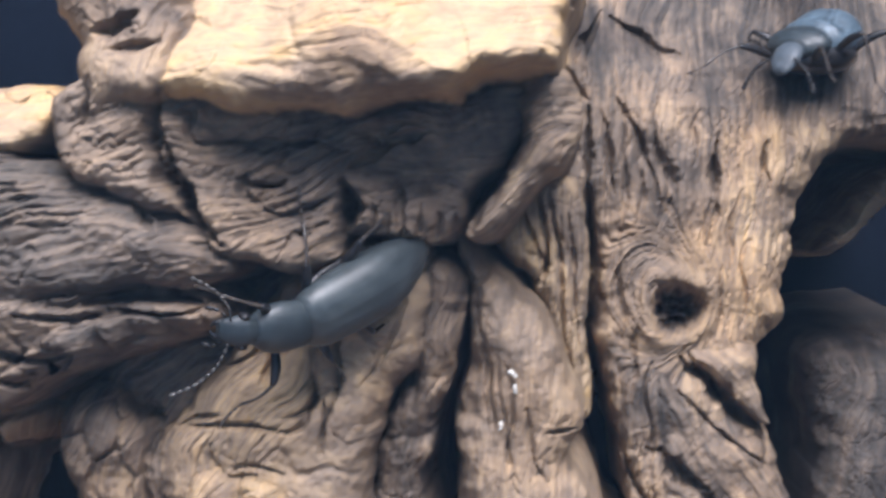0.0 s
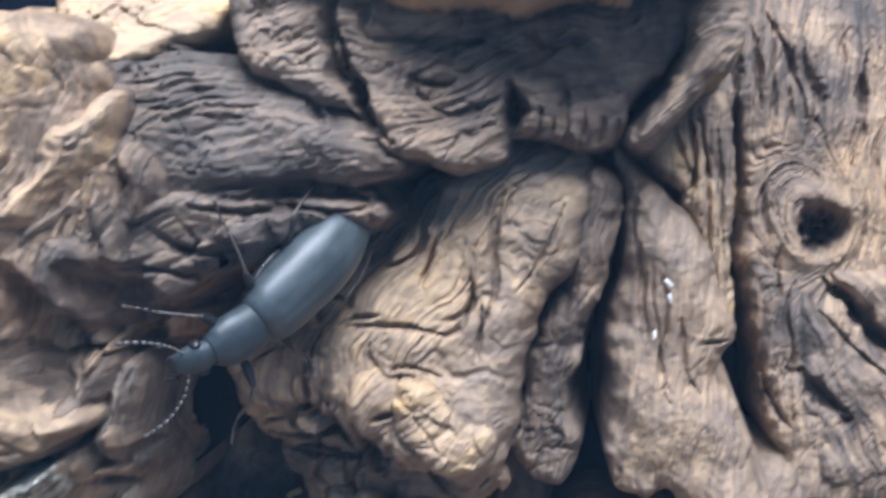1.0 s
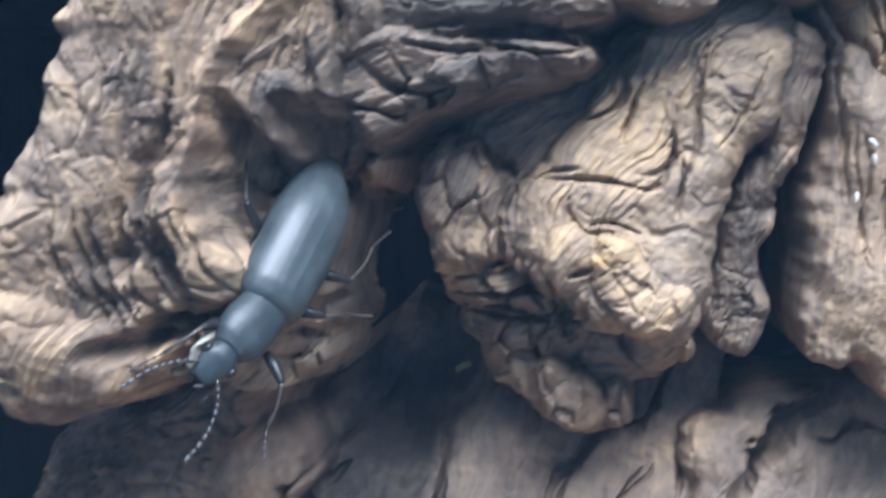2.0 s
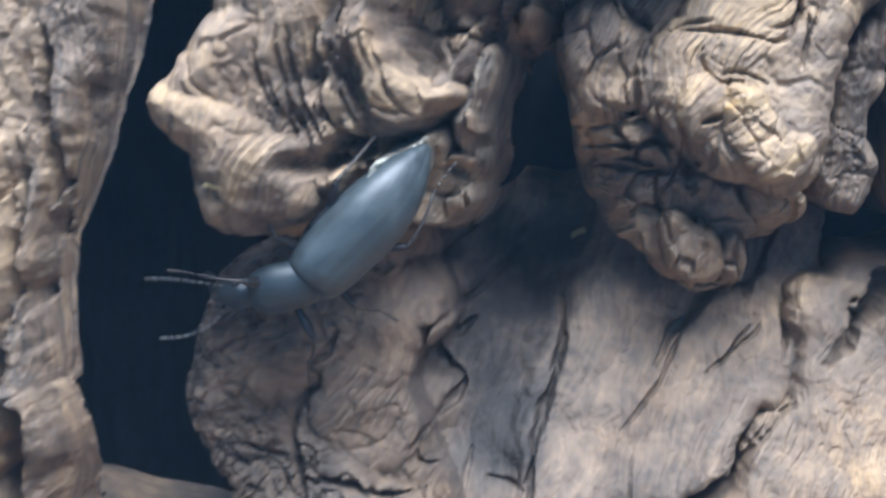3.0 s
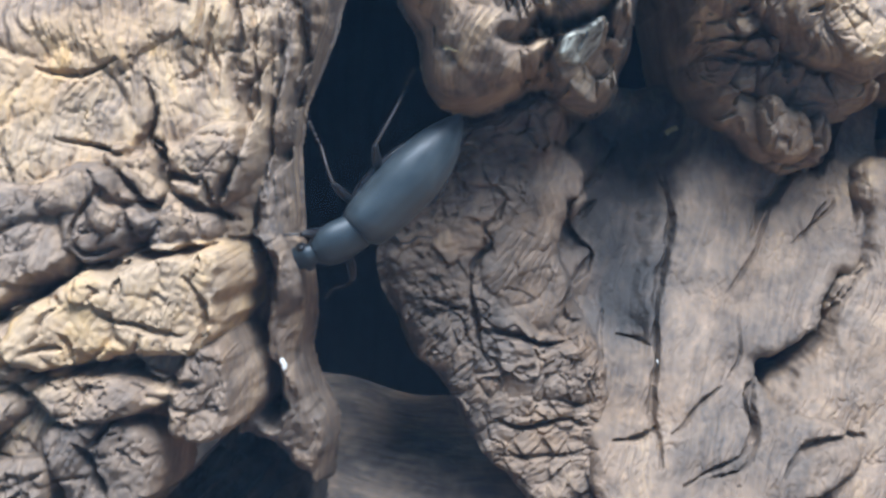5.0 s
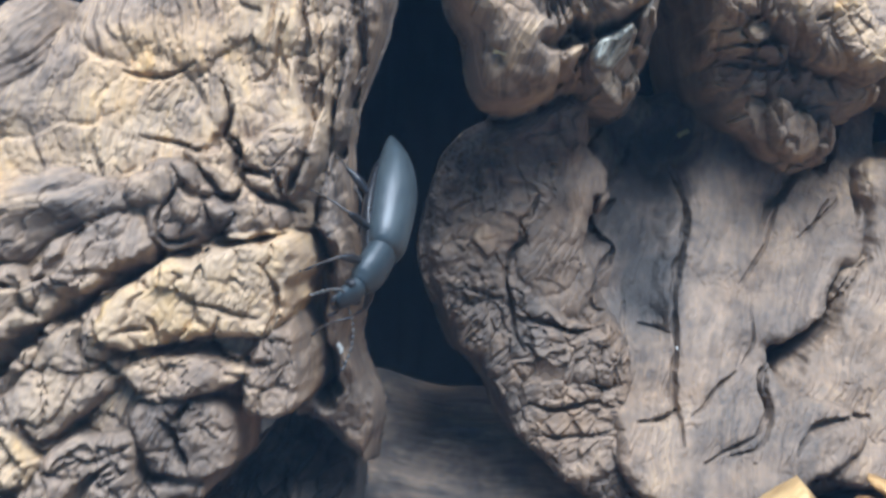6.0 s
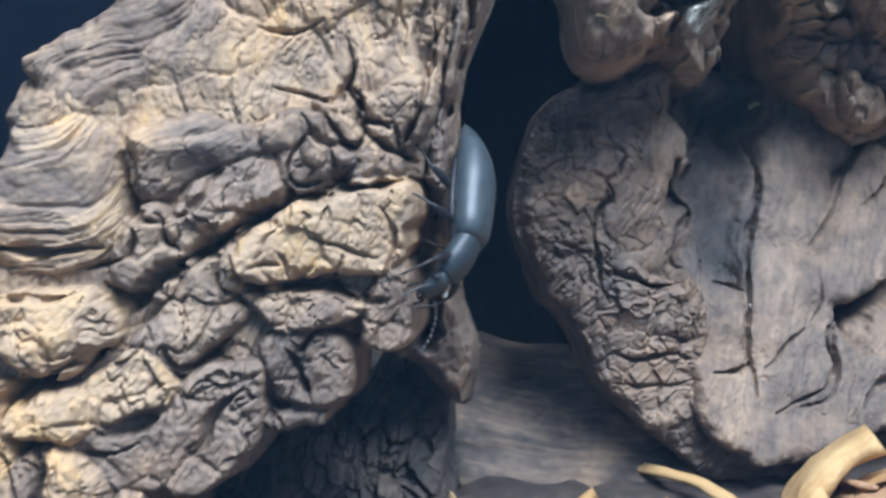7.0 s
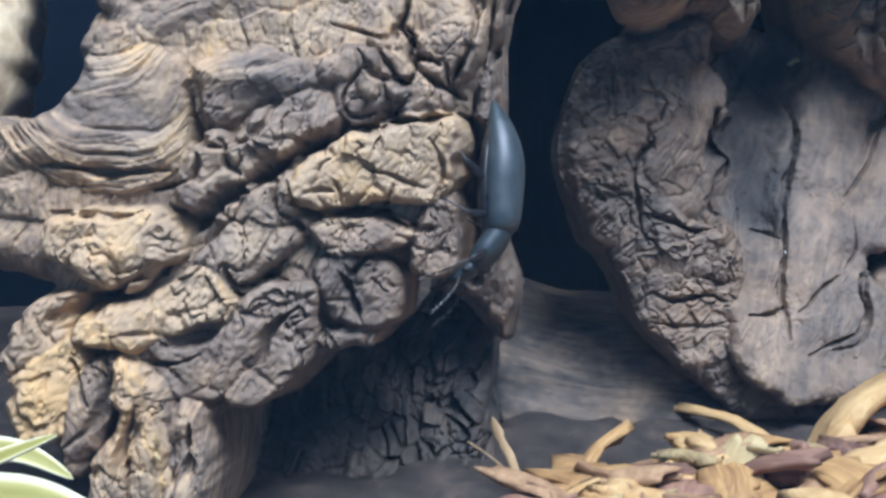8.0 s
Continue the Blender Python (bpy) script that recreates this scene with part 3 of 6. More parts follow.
lobe("block", (-100, 45, -21.2, 0.45, -0.05), [(-120.0, 39.6), (-116.4, 43.0), (-110.5, 45.8), (-107.9, 44.6), (-109.0, 41.0), (-113.3, 37.5), (-117.8, 36.1), (-119.7, 37.5)], r=1.4, rd=4, ang=30, grain=0.16, period=1.5, tone=0.54, blocks=(4.2, 0.8), grow=0.9, fibre=0.25, check=1.3, deep=12, steep=14)
lobe("block", (-100, 45, -20, 0.45, -0.05), [(-107.3, 50.4), (-103.9, 50.8), (-100.4, 48.4), (-99.0, 44.9), (-102.7, 42.4), (-106.7, 43.4)], r=1.4, rd=4, ang=30, grain=0.16, period=1.5, tone=0.36, blocks=(4.2, 0.8), grow=0.9, fibre=0.25, check=1.3, deep=12, steep=14)
lobe("block", (-100, 45, -20.2, 0.45, -0.05), [(-98.8, 47.0), (-94.9, 47.5), (-93.8, 44.2), (-96.4, 42.4), (-98.8, 43.8)], r=1.4, rd=4, ang=30, grain=0.16, period=1.5, tone=0.45, blocks=(4.2, 0.8), grow=0.9, fibre=0.25, check=1.3, deep=12, steep=14)
lobe("block", (-100, 45, -19.6, 0.45, -0.05), [(-102.9, 52.1), (-97.0, 52.7), (-96.7, 48.9), (-100.6, 48.3)], r=1.4, rd=4, ang=30, grain=0.16, period=1.5, tone=0.55, blocks=(4.2, 0.8), grow=0.9, fibre=0.25, check=1.3, deep=12, steep=14)
lobe("block", (-100, 45, -19.6, 0.45, -0.05), [(-96.7, 53.5), (-89.2, 55.2), (-90.0, 50.8), (-93.6, 47.9), (-96.0, 50.0)], r=1.4, rd=4, ang=30, grain=0.16, period=1.5, tone=0.6, blocks=(4.2, 0.8), grow=0.9, fibre=0.25, check=1.3, deep=12, steep=14)
lobe("block", (-100, 45, -22.2, 0.45, -0.05), [(-111.9, 33.1), (-107.2, 39.8), (-101.1, 41.6), (-95.5, 42.9), (-92.2, 41.6), (-92.0, 36.3), (-94.2, 34.1), (-95.7, 33.0), (-100.5, 33.5), (-105.3, 33.2), (-106.6, 31.8), (-110.3, 32.1)], r=1.4, rd=4, ang=30, grain=0.16, period=1.5, tone=0.82, blocks=(4.2, 0.8), grow=0.9, fibre=0.25, check=1.3, deep=12, steep=14)
lobe("block", (-100, 45, -21, 0.45, -0.05), [(-110.5, 29.1), (-106.8, 30.8), (-103.4, 31.0), (-98.6, 29.2), (-100.7, 26.9), (-104.2, 25.7), (-106.9, 25.7), (-109.5, 27.1)], r=1.4, rd=4, ang=30, grain=0.16, period=1.5, tone=0.62, blocks=(4.2, 0.8), grow=0.9, fibre=0.25, check=1.3, deep=12, steep=14)
lobe("block", (-100, 45, -20, 0.45, -0.05), [(-98.1, 26.2), (-97.2, 31.1), (-94.0, 33.2), (-92.0, 31.1), (-92.1, 26.0), (-94.8, 23.3), (-98.0, 23.4)], r=1.4, rd=4, ang=30, grain=0.16, period=1.5, tone=0.48, blocks=(4.2, 0.8), grow=0.9, fibre=0.25, check=1.3, deep=12, steep=14)
lobe("block", (-100, 45, -22.4, 0.45, -0.05), [(-139.6, 28.2), (-137.6, 30.7), (-130.8, 31.6), (-125.9, 29.8), (-125.7, 27.1), (-129.2, 23.8), (-132.2, 23.1), (-135.2, 24.7), (-138.6, 26.2)], r=1.4, rd=4, ang=30, grain=0.16, period=1.5, tone=0.8, blocks=(4.2, 0.8), grow=0.9, fibre=0.25, check=1.3, deep=12, steep=14)
lobe("block", (-100, 45, -21.4, 0.45, -0.05), [(-123.5, 24.8), (-119.9, 28.3), (-117.2, 33.0), (-112.0, 35.1), (-111.0, 30.2), (-113.5, 26.7), (-115.5, 24.7), (-118.1, 22.3), (-121.3, 23.4)], r=1.4, rd=4, ang=30, grain=0.16, period=1.5, tone=0.52, blocks=(4.2, 0.8), grow=0.9, fibre=0.25, check=1.3, deep=12, steep=14)
lobe("block", (-100, 45, -23, 0.45, -0.05), [(-136.5, 16.7), (-134.5, 20.1), (-128.8, 20.2), (-127.2, 18.9), (-128.0, 16.3), (-131.1, 14.9), (-135.9, 16.0)], r=1.4, rd=4, ang=30, grain=0.16, period=1.5, tone=0.87, blocks=(4.2, 0.8), grow=0.9, fibre=0.25, check=1.3, deep=12, steep=14)
lobe("block", (-100, 45, -22.6, 0.45, -0.05), [(-127.8, 21.8), (-123.6, 23.7), (-120.3, 22.3), (-119.7, 20.1), (-121.8, 17.3), (-126.2, 16.8), (-127.7, 18.9)], r=1.4, rd=4, ang=30, grain=0.16, period=1.5, tone=0.84, blocks=(4.2, 0.8), grow=0.9, fibre=0.25, check=1.3, deep=12, steep=14)
lobe("block", (-100, 45, -22, 0.45, -0.05), [(-143.6, 17.0), (-140.1, 20.9), (-137.0, 22.1), (-137.7, 19.5), (-138.8, 15.4), (-140.9, 13.5), (-143.5, 13.7)], r=1.4, rd=4, ang=30, grain=0.16, period=1.5, tone=0.7, blocks=(4.2, 0.8), grow=0.9, fibre=0.25, check=1.3, deep=12, steep=14)
lobe("block", (-100, 45, -22.6, 0.45, -0.05), [(-142.6, 13.0), (-137.7, 16.7), (-136.5, 14.1), (-136.5, 10.1), (-137.5, 5.8), (-142.2, 4.3), (-143.3, 5.7)], r=1.4, rd=4, ang=30, grain=0.16, period=1.5, tone=0.93, blocks=(4.2, 0.8), grow=0.9, fibre=0.25, check=1.3, deep=12, steep=14)
lobe("block", (-100, 45, -21.6, 0.45, -0.05), [(-130.3, 14.9), (-124.6, 15.9), (-120.0, 17.9), (-119.9, 13.0), (-121.6, 8.8), (-126.6, 9.8), (-128.9, 11.9)], r=1.4, rd=4, ang=30, grain=0.16, period=1.5, tone=0.52, blocks=(4.2, 0.8), grow=0.9, fibre=0.25, check=1.3, deep=12, steep=14)
lobe("block", (-100, 45, -21.6, 0.45, -0.05), [(-118.4, 19.6), (-114.8, 21.9), (-110.8, 20.4), (-111.0, 15.2), (-113.8, 9.7), (-118.4, 7.2), (-120.3, 8.7), (-120.0, 15.7)], r=1.4, rd=4, ang=30, grain=0.16, period=1.5, tone=0.52, blocks=(4.2, 0.8), grow=0.9, fibre=0.25, check=1.3, deep=12, steep=14)
lobe("block", (-100, 45, -19.6, 0.45, -0.05), [(-109.8, 24.4), (-104.3, 24.9), (-100.7, 22.6), (-100.8, 17.5), (-104.4, 16.8), (-108.5, 19.2)], r=1.4, rd=4, ang=30, grain=0.16, period=1.5, tone=0.44, blocks=(4.2, 0.8), grow=0.9, fibre=0.25, check=1.3, deep=12, steep=14)
lobe("block", (-100, 45, -18, 0.45, -0.05), [(-110.1, 16.0), (-104.6, 16.1), (-103.9, 14.6), (-110.1, 14.9)], r=1.4, rd=4, ang=30, grain=0.16, period=1.5, tone=0.44, blocks=(4.2, 0.8), grow=0.9, fibre=0.25, check=1.3, deep=12, steep=14)
lobe("root", (-100, 45, -21, 0.45, 0.02), [(-138.3, 11.0), (-133.5, 14.0), (-131.4, 13.2), (-132.4, 7.2), (-135.4, 1.5), (-139.0, -1.5), (-139.5, 5.1)], r=2.5, rd=5, ang=-25, grain=0.35, period=1.6, tone=0.5, fibre=1.1, check=1.0)
lobe("root", (-100, 45, -22.5, 0.45, 0.02), [(-132.8, 13.5), (-128.2, 13.2), (-128.6, 7.2), (-130.2, 1.3), (-131.9, -7.2), (-138.1, -6.6), (-135.1, 1.1), (-132.1, 6.8)], r=3, rd=5, ang=-15, grain=0.35, period=1.6, tone=0.74, fibre=1.1, check=1.0)
lobe("root", (-100, 45, -22, 0.45, 0.02), [(-130.0, 12.5), (-126.0, 10.2), (-126.3, 2.7), (-127.0, -8.1), (-132.5, -7.4), (-130.8, 1.8), (-129.8, 7.1)], r=3, rd=5, ang=0, grain=0.35, period=1.6, tone=0.7, fibre=1.1, check=1.0)
lobe("root", (-100, 45, -21, 0.45, 0.02), [(-126.2, 9.7), (-121.8, 7.0), (-122.3, 0.0), (-123.8, -8.9), (-127.2, -8.4), (-126.6, 2.5)], r=2.5, rd=5, ang=5, grain=0.35, period=1.6, tone=0.56, fibre=1.1, check=1.0)
# The low tone paints in the shade under the root.
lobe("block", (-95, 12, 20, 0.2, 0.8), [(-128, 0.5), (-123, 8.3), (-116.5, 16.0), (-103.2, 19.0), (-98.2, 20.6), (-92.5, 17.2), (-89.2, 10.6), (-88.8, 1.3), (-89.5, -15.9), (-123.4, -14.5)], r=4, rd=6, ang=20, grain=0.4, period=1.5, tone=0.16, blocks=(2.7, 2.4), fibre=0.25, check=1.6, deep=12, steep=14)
# Tone kept near black to paint the shade of the deep hole.
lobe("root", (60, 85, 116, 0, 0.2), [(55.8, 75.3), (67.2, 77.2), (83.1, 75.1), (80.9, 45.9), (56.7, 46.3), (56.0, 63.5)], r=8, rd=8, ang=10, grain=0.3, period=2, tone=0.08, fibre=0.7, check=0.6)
lobe("root", (60, 100, 108, 0, 0.2), [(54.7, 92.2), (60.2, 98.1), (65.7, 103.2), (77.9, 106.3), (77.6, 101.1), (65.3, 97.1), (58.1, 91.1)], r=4, rd=5, ang=-60, grain=0.3, period=2, tone=0.62, fibre=0.7, check=0.6)
crack([(-34.0, 92.5), (-28.1, 92.6), (-21.5, 92.8)], 0.9, 4)
lobe("trunk", (20, 92, 58.5, 0.5, 0), [(30.7, 80.0), (34.7, 81.8), (40.5, 81.1), (39.9, 75.6), (42.1, 70.3), (37.6, 72.3), (33.0, 75.1)], r=3.5, rd=4, ang=-40, grain=0.4, period=1.3, tone=0.55, fibre=1.0, check=0.25, wobble=0.4)
lobe("trunk", (20, 92, 59, 0.5, 0), [(26.8, 78.8), (30.5, 76.4), (39.2, 70.8), (44.6, 61.7), (47.6, 51.5), (31.1, 53.8), (26.5, 65.2)], r=4, rd=5, ang=-30, grain=0.45, period=1.5, tone=0.5, fibre=1.0, check=0.25, wobble=0.4)
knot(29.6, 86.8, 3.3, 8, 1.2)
lobe("block", (-107.1, 48.7, -23.6, 0.35, -0.15), [(-109.2, 48.1), (-108.8, 49.8), (-105.8, 50.6), (-104.9, 49.0), (-105.9, 47.3), (-108.3, 47.2)], r=1.3, rd=2.2, ang=20, grain=0.12, period=1.1, tone=0.5, grow=0.35, deep=5, steep=9, fibre=0.25, check=0.5)
lobe("block", (-103.5, 47.9, -22.9, 0.35, -0.15), [(-105.0, 49.2), (-102.7, 50.2), (-102.0, 47.7), (-102.7, 45.8), (-104.9, 46.8)], r=1.3, rd=2.2, ang=20, grain=0.12, period=1.1, tone=0.44, grow=0.35, deep=5, steep=9, fibre=0.25, check=0.5)
lobe("block", (-97.3, 45.9, -18.9, 0.35, -0.15), [(-98.9, 46.4), (-97.9, 44.0), (-96.5, 43.8), (-95.3, 46.1), (-96.6, 47.8), (-98.8, 47.4)], r=1.3, rd=2.2, ang=20, grain=0.12, period=1.1, tone=0.6, grow=0.35, deep=5, steep=9, fibre=0.25, check=0.5)
lobe("block", (-100.6, 45.8, -20.0, 0.35, -0.15), [(-101.9, 47.2), (-101.0, 47.8), (-99.5, 47.2), (-98.9, 45.3), (-100.6, 43.0), (-101.6, 44.0)], r=1.3, rd=2.2, ang=20, grain=0.12, period=1.1, tone=0.48, grow=0.35, deep=5, steep=9, fibre=0.25, check=0.5)
lobe("block", (-95.0, 45.1, -17.8, 0.35, -0.15), [(-95.5, 46.3), (-94.6, 46.6), (-94.2, 44.6), (-94.9, 43.6), (-95.8, 44.5)], r=1.3, rd=2.2, ang=20, grain=0.12, period=1.1, tone=0.5, grow=0.35, deep=5, steep=9, fibre=0.25, check=0.5)
lobe("block", (-110.4, 47.6, -24.4, 0.35, -0.15), [(-111.5, 49.3), (-109.7, 48.5), (-109.2, 46.6), (-111.2, 46.0)], r=1.3, rd=2.2, ang=20, grain=0.12, period=1.1, tone=0.42, grow=0.35, deep=5, steep=9, fibre=0.25, check=0.5)
lobe("block", (-100.0, 49.6, -19.3, 0.35, -0.15), [(-102.3, 50.8), (-99.7, 51.5), (-98.2, 50.6), (-97.9, 48.6), (-100.1, 48.0), (-101.8, 48.2)], r=1.3, rd=2.2, ang=20, grain=0.12, period=1.1, tone=0.62, grow=0.35, deep=5, steep=9, fibre=0.25, check=0.5)
lobe("block", (-95.3, 49.1, -17.2, 0.35, -0.15), [(-97.8, 50.6), (-93.5, 50.6), (-93.8, 48.5), (-95.3, 47.1), (-96.3, 48.5)], r=1.3, rd=2.2, ang=20, grain=0.12, period=1.1, tone=0.66, grow=0.35, deep=5, steep=9, fibre=0.25, check=0.5)
lobe("root", (-100, 45, -17.5, 0.45, -0.05), [(-137.2, 49.5), (-134.9, 52.4), (-134.3, 58.9), (-130.5, 61.8), (-125.8, 64.4), (-121.6, 69.6), (-116.8, 69.8), (-117.2, 58.2), (-128.2, 48.6)], r=4, rd=6, ang=60, grain=0.6, period=1.8, tone=0.5, fibre=0.7, check=0.2)
lobe("disc", (-62, 25, 21.5, 0.4, -0.1), [(-75.6, 44.0), (-72.0, 52.4), (-65.0, 55.6), (-63.5, 50.5), (-66.5, 44.0), (-67.5, 38.0), (-71.0, 31.0), (-75.6, 34.5)], r=2.2, rd=1.4, ang=75, grain=0.3, period=1.0, tone=0.38, blocks=(1.15, 0.75), deep=3, steep=2, fibre=0.3, check=1.2)
crack([(18.3, 113.1), (18.8, 104.7), (18.9, 96.3), (19.5, 89.2), (19.0, 77.9), (21.8, 69.1), (25.3, 61.6)], 0.9, 5)
crack([(21.9, 112.4), (21.1, 108.7), (21.5, 105.0), (21.0, 101.8)], 0.35, 1)
crack([(23.8, 115.2), (22.9, 108.3), (23.2, 101.3), (22.7, 95.4)], 0.4, 1.2)
crack([(25.6, 108.8), (24.8, 104.9), (25.2, 100.9), (24.7, 97.5)], 0.4, 1.2)
crack([(28.2, 113.8), (27.4, 109.8), (27.8, 105.8), (27.2, 102.4)], 0.45, 1.3)
crack([(29.9, 105.5), (29.1, 103.4), (29.5, 101.3), (29.0, 99.5)], 0.9, 1.6)
crack([(35.7, 108.7), (34.8, 103.6), (35.2, 98.5), (34.6, 94.2)], 0.7, 1.5)
crack([(42.7, 107.9), (41.8, 105.4), (42.3, 103.0), (41.8, 100.9)], 0.4, 1.4)
crack([(33.1, 112.3), (32.2, 109.6), (32.7, 106.8), (32.2, 104.4)], 0.4, 1)
crack([(22.9, 95.4), (22.1, 91.0), (22.5, 86.5), (22.0, 82.7)], 0.4, 1.2)
crack([(38.2, 101.3), (37.3, 97.8), (37.8, 94.2), (37.2, 91.1)], 0.35, 1)
crack([(39.8, 95.4), (38.9, 91.6), (39.4, 87.7), (38.8, 84.4)], 0.4, 1.2)
crack([(24.2, 86.1), (23.3, 82.2), (23.8, 78.1), (23.2, 74.7)], 0.4, 1.2)
crack([(26.2, 80.2), (25.4, 76.3), (25.8, 72.2), (25.3, 68.8)], 0.5, 1.4)
crack([(36.0, 91.9), (35.2, 88.6), (35.6, 85.3), (35.1, 82.5)], 0.35, 1)
crack([(45.0, 104.1), (44.1, 101.0), (44.6, 97.9), (44.1, 95.2)], 0.35, 1)
crack([(31.4, 80.2), (33.3, 76.7), (37.1, 73.1), (41.9, 69.7)], 0.8, 4)
crack([(27.0, 68.6), (29.6, 65.8), (32.9, 62.9)], 1.4, 4)
crack([(19.6, 122.9), (17.3, 118.0)], 0.5, 2)
crack([(-9.8, 34.4), (-18.3, 24.6), (-29.1, 17.9), (-28.9, 12.2), (-38.5, 6.1)], 0.5, 2.6)
crack([(10.6, 100.9), (10.8, 96.6), (11.6, 93.5)], 0.5, 2)
crack([(-36.6, 91.7), (-29.8, 91.1), (-23.7, 91.6), (-20.6, 92.6)], 0.5, 3)
crack([(-40.6, 90.1), (-37.8, 87.6), (-33.8, 88.1)], 0.5, 2)
crack([(-44.6, 86.6), (-40.8, 86.1), (-37.9, 84.5)], 0.5, 2)
crack([(-5.4, 100.9), (-5.2, 99.4), (-5.5, 97.5)], 0.28, 1.3)
crack([(-3.8, 99.9), (-3.7, 99.4), (-4.0, 97.5)], 0.28, 1.3)
crack([(-2.3, 99.9), (-2.1, 99.4), (-2.4, 97.5)], 0.28, 1.3)
crack([(-0.5, 100.7), (-0.4, 99.4), (-0.7, 97.4)], 0.28, 1.3)
crack([(1.3, 100.0), (1.5, 99.4), (1.2, 97.4)], 0.28, 1.3)
crack([(2.8, 100.4), (3.0, 99.4), (2.7, 97.4)], 0.28, 1.3)
crack([(-16.5, 105.5), (-16.5, 104.2), (-13.7, 103.9)], 0.3, 1.2)
crack([(-18.3, 108.2), (-15.2, 107.4), (-11.0, 107.8), (-7.8, 106.5)], 0.3, 1.2)
crack([(-14.8, 101.7), (-11.6, 101.2), (-8.9, 102.3)], 0.3, 1)
crack([(-22.3, 106.5), (-21.4, 103.3), (-20.9, 100.1)], 0.5, 2.5)
crack([(-8.3, 103.4), (-7.8, 100.6), (-8.1, 97.8)], 0.5, 3)
crack([(7.6, 83.7), (7.3, 78.7), (7.9, 71.1), (8.9, 68.6)], 0.3, 1)
crack([(9.8, 78.7), (10.7, 73.6), (12.9, 69.8)], 0.35, 1.2)
crack([(5.5, 91.1), (6.1, 84.3), (5.2, 76.2)], 0.3, 1)
crack([(12.3, 76.1), (15.3, 76.1)], 0.35, 1.4)
crack([(-23.3, 108.4), (-22.0, 104.1), (-20.9, 99.8), (-19.3, 97.6)], 0.8, 4)
crack([(-8.0, 103.2), (-7.5, 100.9), (-8.1, 97.6)], 0.9, 4)
crack([(-7.1, 104.3), (-3.6, 106.5), (0.9, 108.8)], 0.6, 2)
crack([(-2.6, 103.1), (-2.6, 98.2)], 0.35, 1.5)
crack([(4.7, 99.0), (6.2, 102.8), (9.0, 105.5)], 1.0, 5)
crack([(5.5, 92.2), (6.4, 94.5)], 0.4, 2)
crack([(-2.9, 91.5), (-5.2, 84.5), (-7.5, 81.6)], 0.3, 1)
crack([(-31.9, 83.1), (-28.6, 79.0), (-28.7, 73.3)], 0.7, 2.5)
crack([(-12.5, 83.5), (-13.3, 80.5), (-16.2, 79.4)], 0.35, 1)
crack([(-55.6, 77.6), (-56.0, 72.2), (-55.4, 67.8)], 0.7, 3)
crack([(-83.5, 77.4), (-84.4, 70.9), (-84.3, 66.5), (-84.0, 61.6)], 0.6, 3)
crack([(-87.1, 66.0), (-87.8, 61.0), (-87.6, 56.0), (-88.1, 51.6)], 0.4, 1.6)
crack([(-93.3, 72.9), (-93.9, 69.3), (-93.7, 65.8), (-94.2, 62.7)], 0.3, 1)
crack([(-89.8, 75.1), (-90.5, 71.0), (-90.3, 66.8), (-90.8, 63.3)], 0.35, 1.1)
crack([(-87.4, 76.2), (-88.0, 72.8), (-87.8, 69.4), (-88.3, 66.5)], 0.3, 1)
crack([(-91.7, 68.1), (-92.4, 64.7), (-92.2, 61.3), (-92.7, 58.4)], 0.3, 1)
crack([(-84.7, 75.2), (-85.4, 72.2), (-85.1, 69.2), (-85.6, 66.5)], 0.4, 1.3)
crack([(-88.6, 67.4), (-89.6, 55.8), (-92.1, 48.3)], 0.5, 2)
crack([(-83.6, 67.5), (-85.1, 58.7), (-88.8, 48.1)], 0.6, 2.5)
crack([(-86.4, 67.4), (-87.4, 55.8)], 0.4, 1.5)

crack([(-141.1, 36.7), (-137.0, 36.8), (-133.3, 36.1), (-129.6, 36.6), (-126.8, 36.5)], 0.6, 3)
crack([(-129.5, 34.0), (-124.3, 34.8), (-123.0, 37.2), (-122.8, 38.6)], 0.5, 2.5)
crack([(-124.4, 46.1), (-123.8, 42.9), (-122.7, 40.4), (-120.5, 39.4)], 0.8, 4)
crack([(-120.5, 39.4), (-118.5, 40.6), (-116.3, 42.3), (-114.7, 44.4), (-111.4, 45.9)], 0.5, 2)
crack([(-120.5, 39.4), (-120.3, 37.5), (-118.6, 36.1)], 0.5, 2.5)
crack([(-118.5, 34.3), (-115.7, 35.7), (-110.8, 38.9), (-108.0, 41.3), (-106.7, 42.7)], 1.6, 6)
crack([(-106.8, 42.4), (-102.5, 41.2), (-98.4, 41.9), (-94.9, 42.4)], 0.8, 4)
crack([(-112.4, 35.0), (-111.9, 32.9), (-111.2, 31.1), (-106.8, 31.5), (-104.1, 32.0), (-100.9, 30.9), (-99.0, 29.1)], 0.5, 2.5)
crack([(-110.3, 33.0), (-108.9, 33.6), (-106.8, 33.7)], 0.3, 1.5)
crack([(-139.4, 31.6), (-134.4, 31.3), (-132.1, 31.1), (-128.7, 31.9)], 0.5, 2)
crack([(-126.2, 30.8), (-124.7, 29.7), (-123.6, 29.5), (-121.3, 31.6), (-119.4, 33.7), (-118.1, 34.7)], 1.4, 6)
crack([(-139.6, 19.5), (-137.3, 20.3), (-132.4, 22.6), (-128.9, 24.4), (-126.4, 25.3)], 1.5, 5)
crack([(-120.0, 24.1), (-118.3, 22.6), (-115.9, 22.8), (-113.9, 25.1)], 0.9, 4)
crack([(-112.5, 18.8), (-115.0, 16.9), (-116.6, 15.3), (-117.5, 12.8), (-119.0, 11.8)], 0.6, 3.5)
crack([(-131.6, 13.8), (-128.4, 13.2), (-125.8, 13.4), (-124.0, 14.0)], 0.4, 2)
